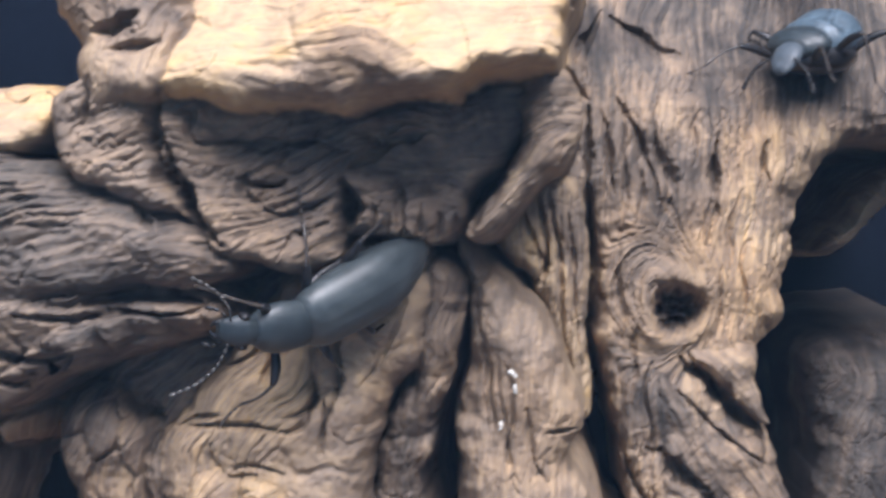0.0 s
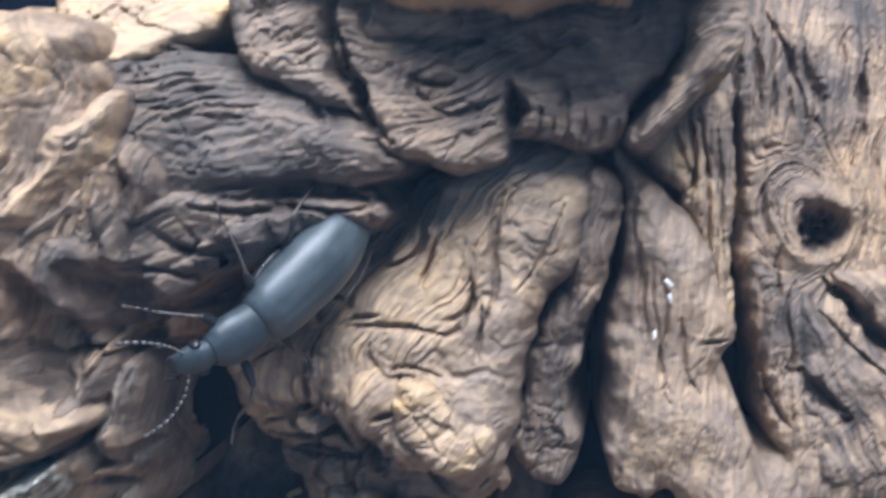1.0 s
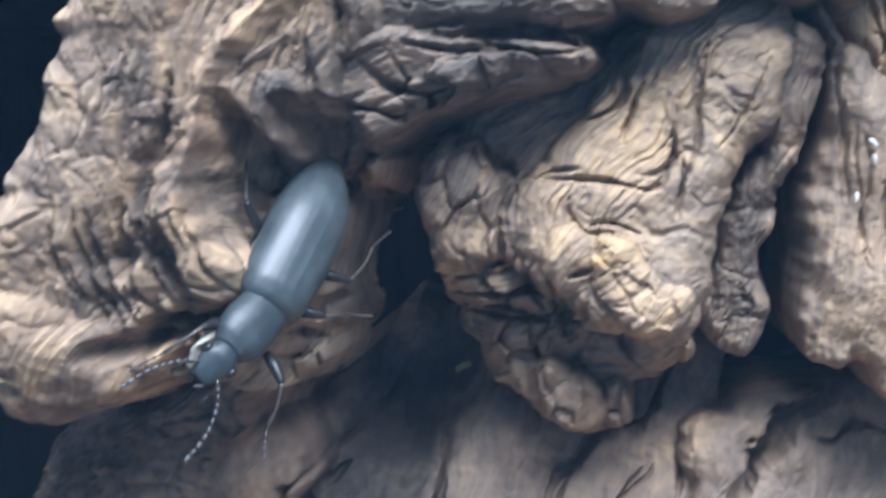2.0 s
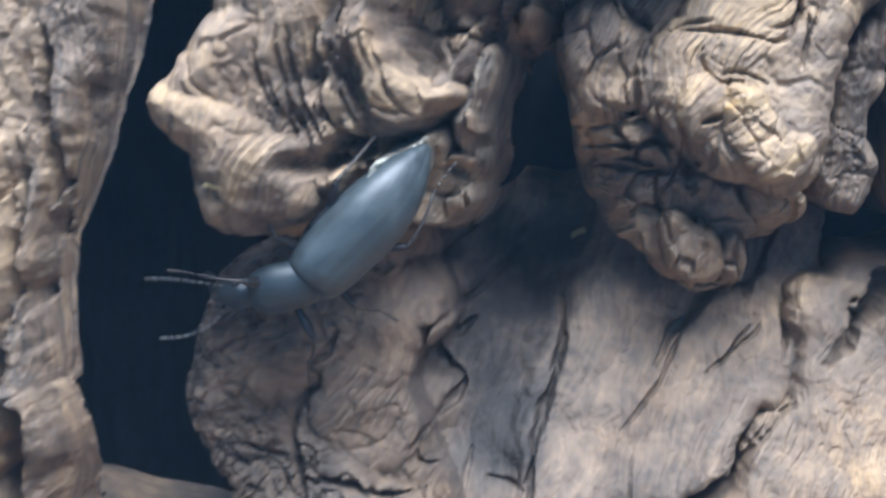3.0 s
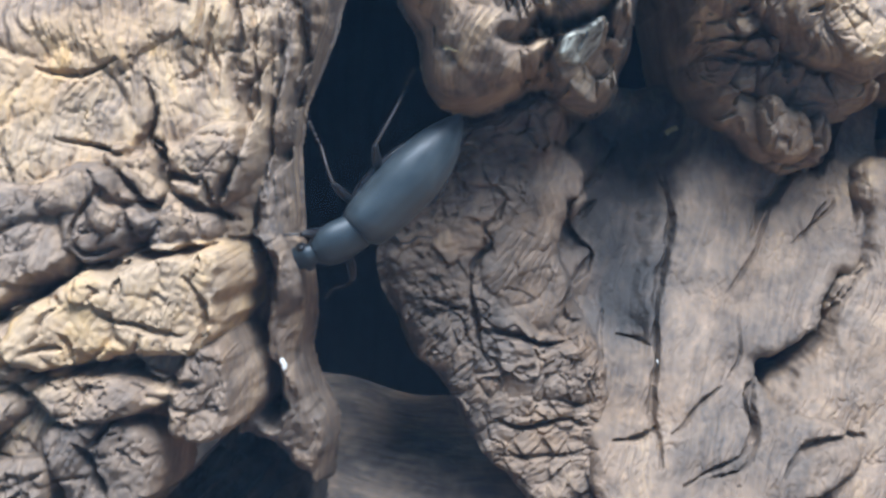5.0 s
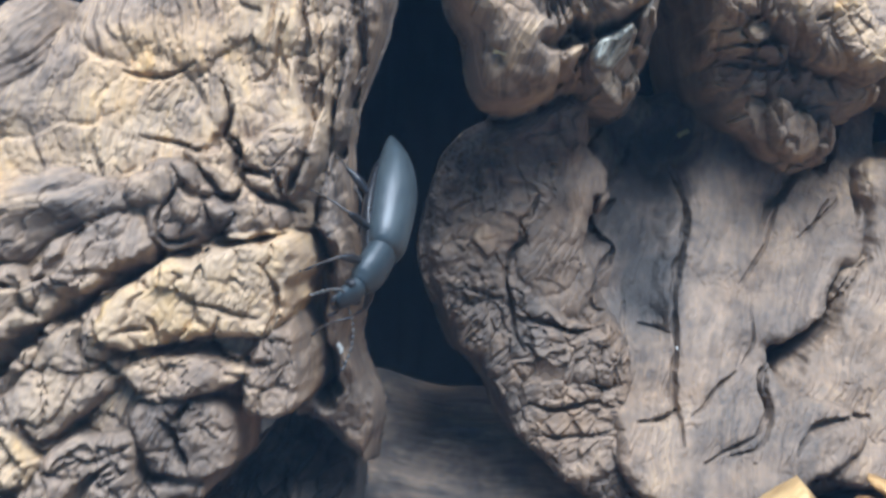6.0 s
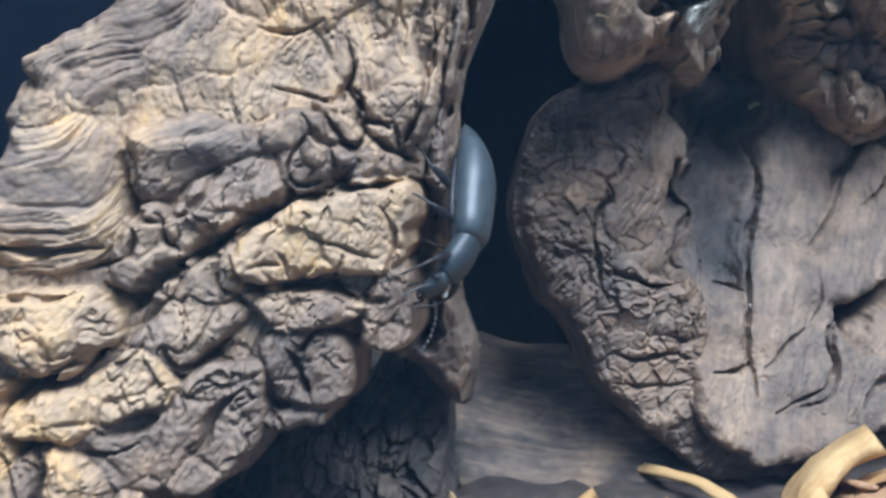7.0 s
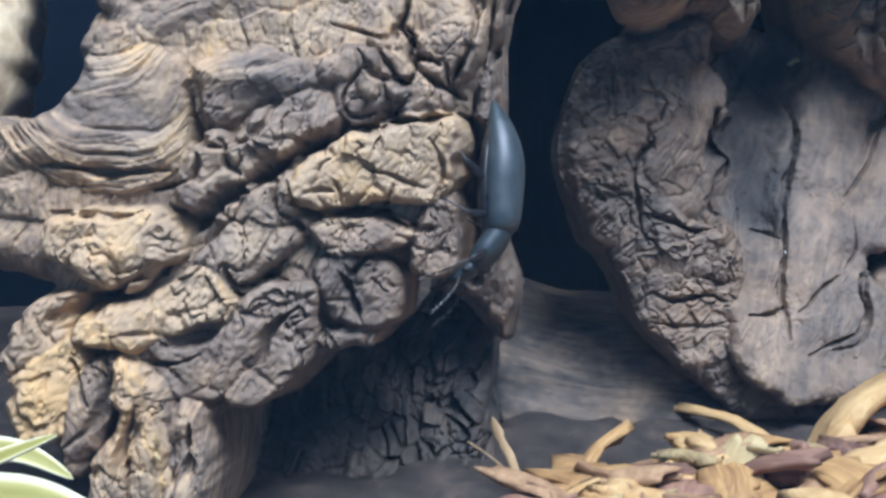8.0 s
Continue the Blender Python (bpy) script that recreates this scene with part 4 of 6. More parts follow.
crack([(-127.1, 15.2), (-124.2, 15.9), (-121.9, 17.3), (-120.6, 18.4)], 1.1, 4)
crack([(-107.0, 22.9), (-105.4, 19.9), (-104.4, 17.0)], 0.6, 3)
crack([(-105.7, 22.1), (-103.6, 24.2), (-102.9, 25.4)], 0.5, 2.5)
crack([(-102.6, 14.2), (-103.5, 7.9), (-102.7, 6.2)], 0.6, 3)
crack([(-134.1, 13.9), (-133.3, 10.5), (-134.5, 6.7), (-138.0, 3.5)], 0.8, 3)
crack([(-129.3, 8.4), (-130.8, 3.8), (-131.9, -0.2)], 0.7, 3)
crack([(-123.9, 6.0), (-124.5, 2.5), (-124.9, -1.6)], 0.6, 3)
crack([(-120.3, 6.4), (-120.5, 2.2), (-120.2, -2.1)], 0.6, 3)
crack([(-137.2, 14.0), (-136.5, 11.4), (-135.4, 8.8)], 0.6, 3)
crack([(-97.9, 58.0), (-98.6, 56.6), (-99.6, 54.7), (-97.4, 52.1), (-97.1, 51.1), (-96.4, 50.1)], 0.45, 2.5)
crack([(-102.2, 50.9), (-99.9, 48.1), (-98.5, 47.8), (-96.8, 50.8), (-94.3, 49.7)], 0.6, 3)
crack([(-103.8, 49.4), (-105.2, 47.6), (-106.6, 45.5), (-105.3, 43.4), (-100.6, 43.8)], 0.4, 2)
crack([(-113.7, 34.3), (-114.1, 30.9), (-112.3, 29.4), (-112.0, 26.5)], 0.5, 2.5)
crack([(-66.0, 29.5), (-61.3, 28.5), (-59.3, 27.5), (-56.5, 26.5), (-52.9, 26.9)], 0.5, 2)
crack([(-62.2, 13.0), (-60.3, 11.8), (-58.5, 11.5)], 0.3, 1.5)
crack([(-99.3, 60.8), (-98.6, 58.6), (-98.9, 55.7), (-100.2, 54.1), (-100.4, 52.7), (-103.0, 52.5), (-106.1, 53.9), (-107.8, 54.8)], 0.45, 2.2)
crack([(-99.2, 54.9), (-97.6, 53.5), (-98.1, 51.2), (-97.3, 49.2), (-95.8, 48.2)], 0.5, 2.5)
crack([(-97.6, 50.6), (-95.6, 50.3), (-93.8, 50.5)], 0.35, 1.6)
crack([(-96.4, 48.6), (-94.0, 47.0), (-91.4, 45.6)], 0.9, 4)
crack([(-105.0, 50.9), (-102.6, 48.1), (-100.7, 47.9), (-98.0, 48.4)], 0.5, 2.5)
crack([(-101.6, 47.5), (-100.8, 45.2), (-100.0, 43.6), (-98.3, 45.7)], 0.5, 2.5)
crack([(-105.9, 41.3), (-100.6, 42.4), (-97.6, 42.0), (-94.0, 42.5), (-90.0, 43.0)], 0.9, 4)
crack([(-111.8, 30.3), (-107.5, 31.7), (-105.0, 31.1), (-101.6, 31.0), (-99.0, 29.4), (-95.9, 29.4)], 0.8, 4)
crack([(-95.1, 39.4), (-93.4, 36.5), (-94.0, 34.1), (-95.9, 31.7), (-95.3, 30.6)], 0.35, 1.6)
crack([(-107.4, 35.1), (-106.7, 34.0), (-106.4, 32.1)], 0.35, 1.6)
crack([(-100.4, 34.7), (-101.9, 31.8), (-100.9, 30.8)], 0.35, 1.6)
crack([(-104.7, 37.2), (-102.3, 36.0), (-98.9, 35.1), (-96.0, 34.3)], 0.3, 1.4)
crack([(-86.1, 64.4), (-89.3, 60.8), (-90.3, 57.9), (-89.9, 55.6), (-91.0, 51.6), (-92.9, 47.6)], 0.5, 2.5)
crack([(-84.8, 68.6), (-84.5, 63.9), (-85.4, 60.9), (-85.8, 55.5)], 0.5, 2.5)
crack([(-86.8, 60.8), (-87.6, 57.9), (-87.8, 54.9), (-89.4, 49.0)], 0.4, 2)
crack([(-90.3, 68.3), (-89.8, 64.7), (-91.0, 60.8), (-90.7, 57.9)], 0.4, 2)
crack([(-92.6, 68.1), (-92.7, 64.2), (-93.6, 61.4), (-95.6, 60.3)], 0.35, 1.6)
crack([(-109.1, 62.0), (-107.0, 61.4), (-105.0, 61.7), (-102.3, 63.0)], 0.35, 1.5)
crack([(-93.8, 50.5), (-93.3, 48.7), (-93.0, 46.9), (-92.1, 49.2), (-90.8, 51.6)], 0.5, 2.5)
crack([(-44.9, 52.2), (-48.0, 47.5), (-53.4, 44.5), (-53.0, 39.6), (-50.8, 37.6), (-52.1, 34.6), (-54.4, 31.4), (-54.3, 29.7), (-51.7, 28.2)], 0.9, 3.5)
crack([(-61.8, 45.9), (-63.6, 43.4), (-65.4, 42.4), (-64.3, 40.3), (-66.3, 37.9), (-66.6, 32.4), (-66.0, 27.2), (-64.3, 23.9)], 0.5, 2.5)
crack([(-38.6, 48.0), (-39.3, 38.5), (-40.5, 29.8), (-41.4, 22.8), (-42.4, 18.8), (-42.3, 13.2), (-41.7, 8.4)], 0.6, 3)
crack([(-64.1, 16.9), (-59.7, 15.9), (-55.3, 16.3), (-52.3, 15.4)], 0.5, 2.5)
crack([(-48.8, 13.3), (-45.0, 12.9), (-42.1, 13.5)], 0.5, 2.5)
crack([(-57.5, 19.3), (-52.3, 18.3), (-51.5, 20.1), (-49.9, 23.3), (-48.8, 28.8)], 0.35, 1.6)
crack([(-9.3, 34.1), (-13.7, 30.9), (-15.4, 26.9), (-17.2, 23.0), (-20.7, 20.9), (-26.9, 18.6), (-28.4, 16.7), (-28.3, 12.5), (-30.4, 8.9), (-34.3, 7.2)], 0.7, 3)
crack([(-18.1, 22.3), (-21.5, 20.5), (-25.4, 18.1)], 1.6, 3)
crack([(-31.2, 30.9), (-28.3, 33.6), (-26.4, 36.6), (-24.2, 41.3), (-21.3, 45.2)], 0.35, 1.5)
crack([(-31.6, 18.8), (-29.7, 22.3), (-29.9, 27.9)], 0.3, 1.2)
crack([(-40.7, 12.9), (-37.4, 16.0), (-35.0, 17.1), (-32.5, 17.9)], 0.4, 1.8)
crack([(-11.7, 10.0), (-18.8, 10.3), (-23.0, 8.0), (-24.7, 6.2)], 0.7, 3)
crack([(-20.9, 37.6), (-19.6, 38.0), (-15.0, 41.0), (-13.8, 43.4)], 0.3, 1.3)
crack([(-47.4, 25.9), (-44.3, 25.7), (-41.3, 25.0)], 0.3, 1.4)
crack([(-64.1, 12.7), (-59.8, 12.1), (-55.3, 11.2), (-51.0, 12.1)], 0.3, 1.4)
crack([(-65.4, 28.9), (-61.0, 28.2), (-57.4, 26.7), (-54.4, 26.8)], 0.3, 1.4)
crack([(-75.2, 33.2), (-72.3, 33.9), (-69.4, 32.5), (-66.6, 33.0)], 0.3, 1.2)
crack([(-36.2, 66.2), (-30.2, 65.9), (-28.2, 66.6), (-25.0, 65.8)], 0.5, 2.5)
crack([(-30.2, 66.0), (-29.9, 63.2)], 0.4, 2)
crack([(-35.6, 63.5), (-30.7, 63.1), (-25.2, 63.1)], 0.5, 2.5)
crack([(-27.2, 62.6), (-26.1, 58.5), (-25.1, 55.1)], 0.5, 2.5)
crack([(-23.5, 65.7), (-21.7, 63.1), (-21.0, 65.6)], 0.5, 2)
crack([(-52.0, 62.5), (-49.9, 61.0), (-47.9, 61.4), (-46.4, 64.0)], 0.4, 2)
crack([(-49.9, 61.0), (-49.9, 58.8)], 0.35, 2)
crack([(-47.9, 61.4), (-47.4, 59.5)], 0.35, 2)
crack([(-22.5, 112.5), (-23.9, 109.1), (-23.2, 105.3), (-21.8, 101.4), (-21.0, 99.2)], 0.7, 3.5)
crack([(-17.0, 105.1), (-16.9, 103.5), (-15.3, 102.3), (-15.0, 103.9)], 0.4, 1.6)
crack([(-16.4, 104.3), (-14.2, 104.0), (-13.2, 104.3)], 0.3, 1.3)
crack([(-21.3, 110.0), (-20.3, 110.2), (-20.7, 107.8), (-19.6, 107.3)], 0.35, 1.4)
crack([(-25.9, 103.2), (-25.4, 101.0), (-24.8, 99.4)], 0.35, 1.4)
crack([(-20.1, 107.3), (-17.2, 107.9), (-14.0, 108.0), (-11.1, 107.8)], 0.35, 1.4)
crack([(-29.8, 117.7), (-27.0, 118.3), (-24.9, 119.8)], 0.7, 2.5)
crack([(-27.6, 116.4), (-25.3, 116.6), (-22.7, 117.6)], 0.4, 1.6)
crack([(-30.9, 110.1), (-30.1, 112.1), (-30.4, 113.2)], 0.5, 2)
crack([(-6.2, 108.5), (-3.5, 108.2), (-1.3, 109.1)], 0.8, 2)
crack([(-15.3, 77.9), (-13.7, 79.2), (-12.7, 81.5), (-12.6, 84.4)], 0.4, 1.6)
crack([(-26.3, 78.3), (-24.2, 79.2), (-21.5, 79.4)], 0.35, 1.4)
crack([(-21.0, 73.3), (-20.2, 73.9), (-17.8, 74.1), (-15.6, 73.6)], 0.3, 1.2)
crack([(-11.9, 81.9), (-11.1, 79.6), (-12.1, 75.4)], 0.4, 1.5)
crack([(15.8, 117.7), (16.8, 115.3), (18.4, 113.8)], 0.6, 2.5)
crack([(20.9, 125.4), (19.2, 120.6), (18.5, 116.1)], 0.45, 1.8)
crack([(22.4, 124.7), (26.0, 122.4), (28.0, 119.6), (30.2, 118.8)], 0.8, 2.5)
crack([(35.5, 108.0), (34.8, 102.2), (33.9, 94.9)], 0.6, 1.6)
crack([(42.7, 107.9), (41.7, 104.2), (40.4, 101.3)], 0.5, 1.4)
crack([(27.4, 108.1), (28.8, 104.5), (28.5, 100.9), (27.8, 97.3)], 0.8, 1.6)
crack([(12.2, 102.7), (12.4, 97.2), (11.6, 90.9)], 0.5, 2)
crack([(13.4, 102.0), (13.8, 95.2), (14.1, 88.4), (15.1, 82.7), (15.6, 79.4)], 0.5, 2)
crack([(10.4, 94.8), (12.2, 93.4), (10.3, 90.7)], 0.35, 1.5)
crack([(15.5, 98.9), (15.7, 93.9), (16.1, 88.3), (17.0, 83.1)], 0.4, 1.5)
crack([(30.4, 79.8), (32.5, 76.8), (36.5, 72.6), (42.2, 69.2)], 0.9, 4)
crack([(29.8, 75.6), (33.8, 71.7), (39.4, 67.1), (42.9, 64.2)], 0.5, 2)
crack([(8.2, 83.1), (8.5, 79.9), (7.7, 73.5), (9.1, 69.9)], 0.3, 1)
crack([(6.5, 86.2), (6.3, 81.1), (5.9, 76.0)], 0.3, 1)
crack([(22.4, 114.6), (24.4, 109.6), (26.4, 104.5), (27.1, 100.2)], 0.5, 2)
crack([(20.1, 112.5), (21.4, 107.5), (22.0, 101.8)], 0.5, 1.6)
crack([(-12.9, 82.6), (-12.3, 80.9), (-14.6, 79.8)], 0.35, 1.3)
crack([(-9.1, 93.2), (-9.8, 85.5), (-10.3, 80.9), (-11.7, 77.5)], 0.4, 1.6)
crack([(-27.2, 78.6), (-24.2, 78.2), (-18.5, 78.1), (-15.7, 77.8), (-13.4, 78.9)], 0.35, 1.5)
crack([(-23.0, 75.9), (-23.0, 74.1), (-21.3, 72.8), (-18.5, 73.2)], 0.35, 1.3)
crack([(-32.2, 67.6), (-31.4, 70.2), (-29.7, 70.5), (-29.2, 73.9), (-28.6, 76.3)], 0.5, 2.5)
crack([(-32.9, 64.1), (-29.4, 64.0), (-25.9, 63.4)], 0.5, 2.5)
crack([(-27.7, 71.1), (-27.4, 66.5), (-25.8, 64.5)], 0.5, 2.5)
crack([(-25.4, 68.2), (-23.5, 63.3), (-22.2, 60.9)], 0.9, 4)
crack([(-23.0, 68.4), (-20.4, 69.2)], 0.5, 2.2)
crack([(-17.3, 90.7), (-16.9, 87.8), (-19.8, 85.8), (-22.2, 85.2)], 0.5, 2)
crack([(-14.7, 88.4), (-16.4, 86.1), (-17.5, 83.2)], 0.4, 2)
crack([(-10.7, 58.4), (-12.4, 51.3), (-15.2, 48.2), (-18.6, 48.3), (-22.2, 44.3), (-24.9, 42.1), (-26.8, 39.2)], 0.9, 4)
crack([(7.0, 51.1), (3.4, 48.4), (-0.1, 45.0), (-2.9, 42.1), (-4.6, 38.8)], 1.8, 8)
crack([(14.8, 47.5), (10.6, 47.9), (8.0, 45.7), (5.8, 46.3)], 0.5, 2)
crack([(-39.8, 48.9), (-38.9, 43.9), (-39.9, 38.4)], 0.6, 2.5)
crack([(-54.1, 51.8), (-53.4, 51.8), (-52.6, 53.6), (-46.4, 59.4)], 0.5, 2.5)
crack([(-51.0, 45.3), (-51.2, 42.8), (-48.2, 44.4)], 0.5, 2)
crack([(-54.9, 88.9), (-55.9, 84.2), (-56.8, 80.9), (-57.0, 77.1), (-57.9, 74.0)], 0.6, 2.5)
crack([(-10.7, 45.4), (-10.6, 41.2), (-11.0, 38.2)], 0.4, 1.6)
crack([(-15.2, 42.6), (-17.2, 39.7), (-18.3, 38.5)], 0.4, 1.6)

crack([(-61.7, 77.6), (-61.7, 72.2), (-61.3, 68.3), (-60.3, 65.8)], 0.38, 1.4)
crack([(-60.7, 77.6), (-60.7, 72.2), (-60.2, 68.4), (-59.3, 66.1)], 0.38, 1.6)
crack([(-59.5, 77.2), (-59.7, 71.7), (-59.4, 67.8)], 0.34, 1.3)
crack([(-62.9, 73.2), (-62.6, 69.4), (-61.8, 66.4)], 0.3, 1.2)
crack([(-63.5, 76.4), (-63.5, 72.7), (-63.1, 70.0)], 0.3, 1.2)
crack([(-57.0, 76.8), (-57.0, 71.8), (-56.5, 68.4)], 0.34, 1.2)
crack([(-55.5, 74.7), (-55.4, 70.7), (-54.7, 68.2)], 0.3, 1)
crack([(-53.9, 76.4), (-53.5, 72.5), (-52.3, 70.0)], 0.34, 1.2)
crack([(-56.2, 77.9), (-56.1, 74.6), (-56.0, 72.4)], 0.26, 0.91)
crack([(-54.7, 77.5), (-54.4, 74.2)], 0.26, 0.91)
crack([(-51.6, 73.2), (-50.9, 71.4), (-51.2, 70.3)], 0.3, 1)
crack([(-58.4, 78.3), (-58.9, 73.4), (-59.0, 69.5), (-57.9, 67.5)], 0.68, 2.6)

pit([(-51.7, 85.6), (-50.6, 82.6), (-48.7, 81.1), (-46.0, 80.5), (-47.6, 78.1), (-48.4, 76.9), (-49.8, 73.5), (-51.7, 74.0), (-52.4, 78.0), (-52.6, 80.7)], 9, 1.8)
pit([(-57.9, 67.2), (-59.8, 65.7), (-62.3, 66.1), (-62.8, 64.7), (-60.3, 63.8), (-56.1, 64.7), (-50.0, 68.3), (-49.4, 70.0), (-52.8, 68.0), (-55.8, 66.5)], 7, 0.8)
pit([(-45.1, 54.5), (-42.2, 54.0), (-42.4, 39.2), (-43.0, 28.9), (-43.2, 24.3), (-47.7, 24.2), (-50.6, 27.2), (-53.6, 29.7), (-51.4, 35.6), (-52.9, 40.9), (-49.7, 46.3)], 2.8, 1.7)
# Grey recessed band of the plate, with the shade under the knob painted in.
tone_patch([(-48.1, 56.5), (-36.8, 56.0), (-39.8, 46.2), (-41.2, 28.9), (-47.7, 26.2), (-50.6, 29.2), (-51.4, 35.6), (-52.9, 40.9), (-49.7, 46.3)], -0.38)
# Hollow added so that the upper end of the plate falls into shade.
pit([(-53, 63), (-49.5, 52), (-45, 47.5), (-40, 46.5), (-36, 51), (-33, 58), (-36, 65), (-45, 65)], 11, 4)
pit([(-47, 85.5), (-42.5, 85), (-41.5, 79.5), (-46, 78.5)], 8, 1.6)
pit([(-91.6, 42.2), (-89.4, 41.3), (-89.4, 35.9), (-89.9, 30.0), (-89.6, 25.8), (-90.3, 20.3), (-92.2, 22.5), (-92.0, 27.8), (-91.8, 31.9), (-91.8, 37.3)], 9, 0.8)
tone_patch([(-111, 66), (-100, 71.3), (-88.5, 70), (-90.5, 58.5), (-97, 54.5), (-103.6, 58.1), (-109.2, 57)], 0.14, 4)
tone_patch([(18.3, 124.5), (31.8, 130), (46.7, 132), (64, 128), (60.5, 111.8), (46.1, 111.4), (37.2, 110.7), (33.4, 111.7), (30.6, 115.3), (23.3, 116.1), (18.9, 117.6)], -0.42)
tone_patch([(19.5, 114.0), (23.9, 113.9), (28.8, 108.8), (35.7, 108.7), (36.3, 104.3), (30.8, 97.2), (28.5, 95.9), (24.2, 102.5), (20.5, 96.1), (19.2, 101.2)], -0.26, 3.5)
tone_patch([(21.5, 80.3), (28.0, 78.6), (29.3, 74.3), (27.8, 69.1), (23.5, 71.6), (21.5, 75.9)], -0.28)
tone_patch([(28.5, 68.5), (33.6, 66.7), (34.4, 62.8), (29.2, 62.9)], -0.3)

tone_patch([(-14.5, 112.5), (-10, 115.5), (-5, 117), (-0.5, 115), (3, 112.8), (-3, 110.5), (-10, 110.5)], -0.3, 1.2)


def weathered():
    """Fibres along the grain, drying checks across it, and a net of fine cracks where the wood has dried hard."""
    u, v = GRAIN_U, GRAIN_V
    fibre = gnoise(u / 0.75, v / 9, 204) + 0.5 * gnoise(u / 0.36, v / 5, 205)
    worn = np.clip(0.6 + 1.3 * gnoise(GX / 8, GZ / 8, 206), 0.15, 1)
    DEPTH[:] += FIBRE * worn * (0.09 * fibre + 0.28 * np.exp(-((gnoise(u / 1.1, v / 12, 207) / 0.09) ** 2)))
    DEPTH[:] += (0.06 + 0.10 * CHECK) * (1 - 2 * np.abs(gnoise(GX / 1.3, GZ / 1.3, 201))) + 0.08 * CHECK * np.abs(gnoise(GX / 0.7, GZ / 0.7, 203)) + 0.05 * gnoise(GX / 0.5, GZ / 0.5, 202)
    for size, wide, deep, most, seed in ((5.5, 0.04, 0.8, 0.22, 210), (2.6, 0.055, 0.6, 0.22, 220), (1.3, 0.08, 0.22, 0.15, 230)):
        bend = 0.35 * gnoise(GX / (0.6 * size), GZ / (0.6 * size), seed + 1), 0.35 * gnoise(GX / (0.6 * size), GZ / (0.6 * size), seed + 2)
        f1, f2, own, tilt = cells(u / size + bend[0], v / (1.5 * size) + bend[1], seed)
        where = np.clip(4 * (gnoise(GX / (3.2 * size), GZ / (3.2 * size), seed + 3) - most) + 0.5, 0, 1)
        DEPTH[:] += CHECK * where * deep * (np.exp(-(((f2 - f1) / wide) ** 2)) + 0.5 * (own - 0.5) + 0.55 * tilt)


def joined_up(owner, open_air, shape):
    """Gives loose scraps of a lobe to the lobe beside them, so that each lobe is one piece."""
    grid = np.where(open_air, 0, owner).reshape(shape)
    for k in range(1, len(NAMES)):
        r, c = np.nonzero(grid == k)
        if len(r) == 0:
            continue
        box = (slice(max(r.min() - 1, 0), r.max() + 2), slice(max(c.min() - 1, 0), c.max() + 2))
        mask = grid[box] == k
        label = np.where(mask, np.arange(1, mask.size + 1).reshape(mask.shape), 0)
        while True:
            old = label.copy()
            for axis in (0, 1):
                for turn in (False, True):
                    run = np.moveaxis(label[::-1, ::-1] if turn else label, axis, 0)
                    for i in range(1, len(run)):
                        np.maximum(run[i], run[i - 1], out=run[i], where=run[i] > 0)
            if (label == old).all():
                break
        names, counts = np.unique(label[mask], return_counts=True)
        scrap = mask & (label != names[counts.argmax()])
        for i, j in zip(*np.nonzero(scrap)):
            near = grid[box][max(i - 3, 0):i + 4, max(j - 3, 0):j + 4]
            near = near[(near > 0) & (near != k)]
            grid[box][i, j] = np.bincount(near).argmax() if len(near) else 0
    return grid.reshape(-1)


def build_driftwood():
    wood = tagged(new("driftwood"), "gnarled weathered driftwood stump standing in wood chips", "driftwood")
    rows, cols = GX.shape
    place = np.stack([GX, DEPTH, GZ], -1).reshape(-1, 3) / 1000
    slope_z, slope_x = np.gradient(DEPTH, STEP)
    normal = np.stack([slope_x, -np.ones_like(DEPTH), slope_z], -1)
    normal = (normal / np.linalg.norm(normal, axis=-1, keepdims=True)).reshape(-1, 3)
    index = np.arange(rows * cols).reshape(rows, cols)
    quads = np.stack([index[:-1, :-1], index[:-1, 1:], index[1:, 1:], index[1:, :-1]], -1).reshape(-1, 4)
    owner = OWNER[:-1, :-1].reshape(-1)
    corners = DEPTH.ravel()[quads]
    open_air = (corners > 300).any(1) | (np.ptp(corners, axis=1) > 25)
    owner = joined_up(owner, open_air, (rows - 1, cols - 1))
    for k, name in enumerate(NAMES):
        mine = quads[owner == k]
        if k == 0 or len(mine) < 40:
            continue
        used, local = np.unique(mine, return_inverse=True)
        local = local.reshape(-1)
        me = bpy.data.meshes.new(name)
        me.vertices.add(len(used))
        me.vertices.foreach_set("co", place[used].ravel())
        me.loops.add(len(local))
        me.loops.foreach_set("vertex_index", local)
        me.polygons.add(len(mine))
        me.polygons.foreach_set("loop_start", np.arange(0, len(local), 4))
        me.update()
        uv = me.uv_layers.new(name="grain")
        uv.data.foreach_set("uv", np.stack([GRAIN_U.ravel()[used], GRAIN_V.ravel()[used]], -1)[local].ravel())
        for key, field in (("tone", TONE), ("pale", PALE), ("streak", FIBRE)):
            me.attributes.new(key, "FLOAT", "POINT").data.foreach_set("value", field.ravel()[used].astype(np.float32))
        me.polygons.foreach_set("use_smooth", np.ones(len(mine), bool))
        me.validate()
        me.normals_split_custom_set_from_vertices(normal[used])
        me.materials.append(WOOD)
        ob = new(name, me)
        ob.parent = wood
    fallen_log(wood)
    hollow(wood)
    return wood


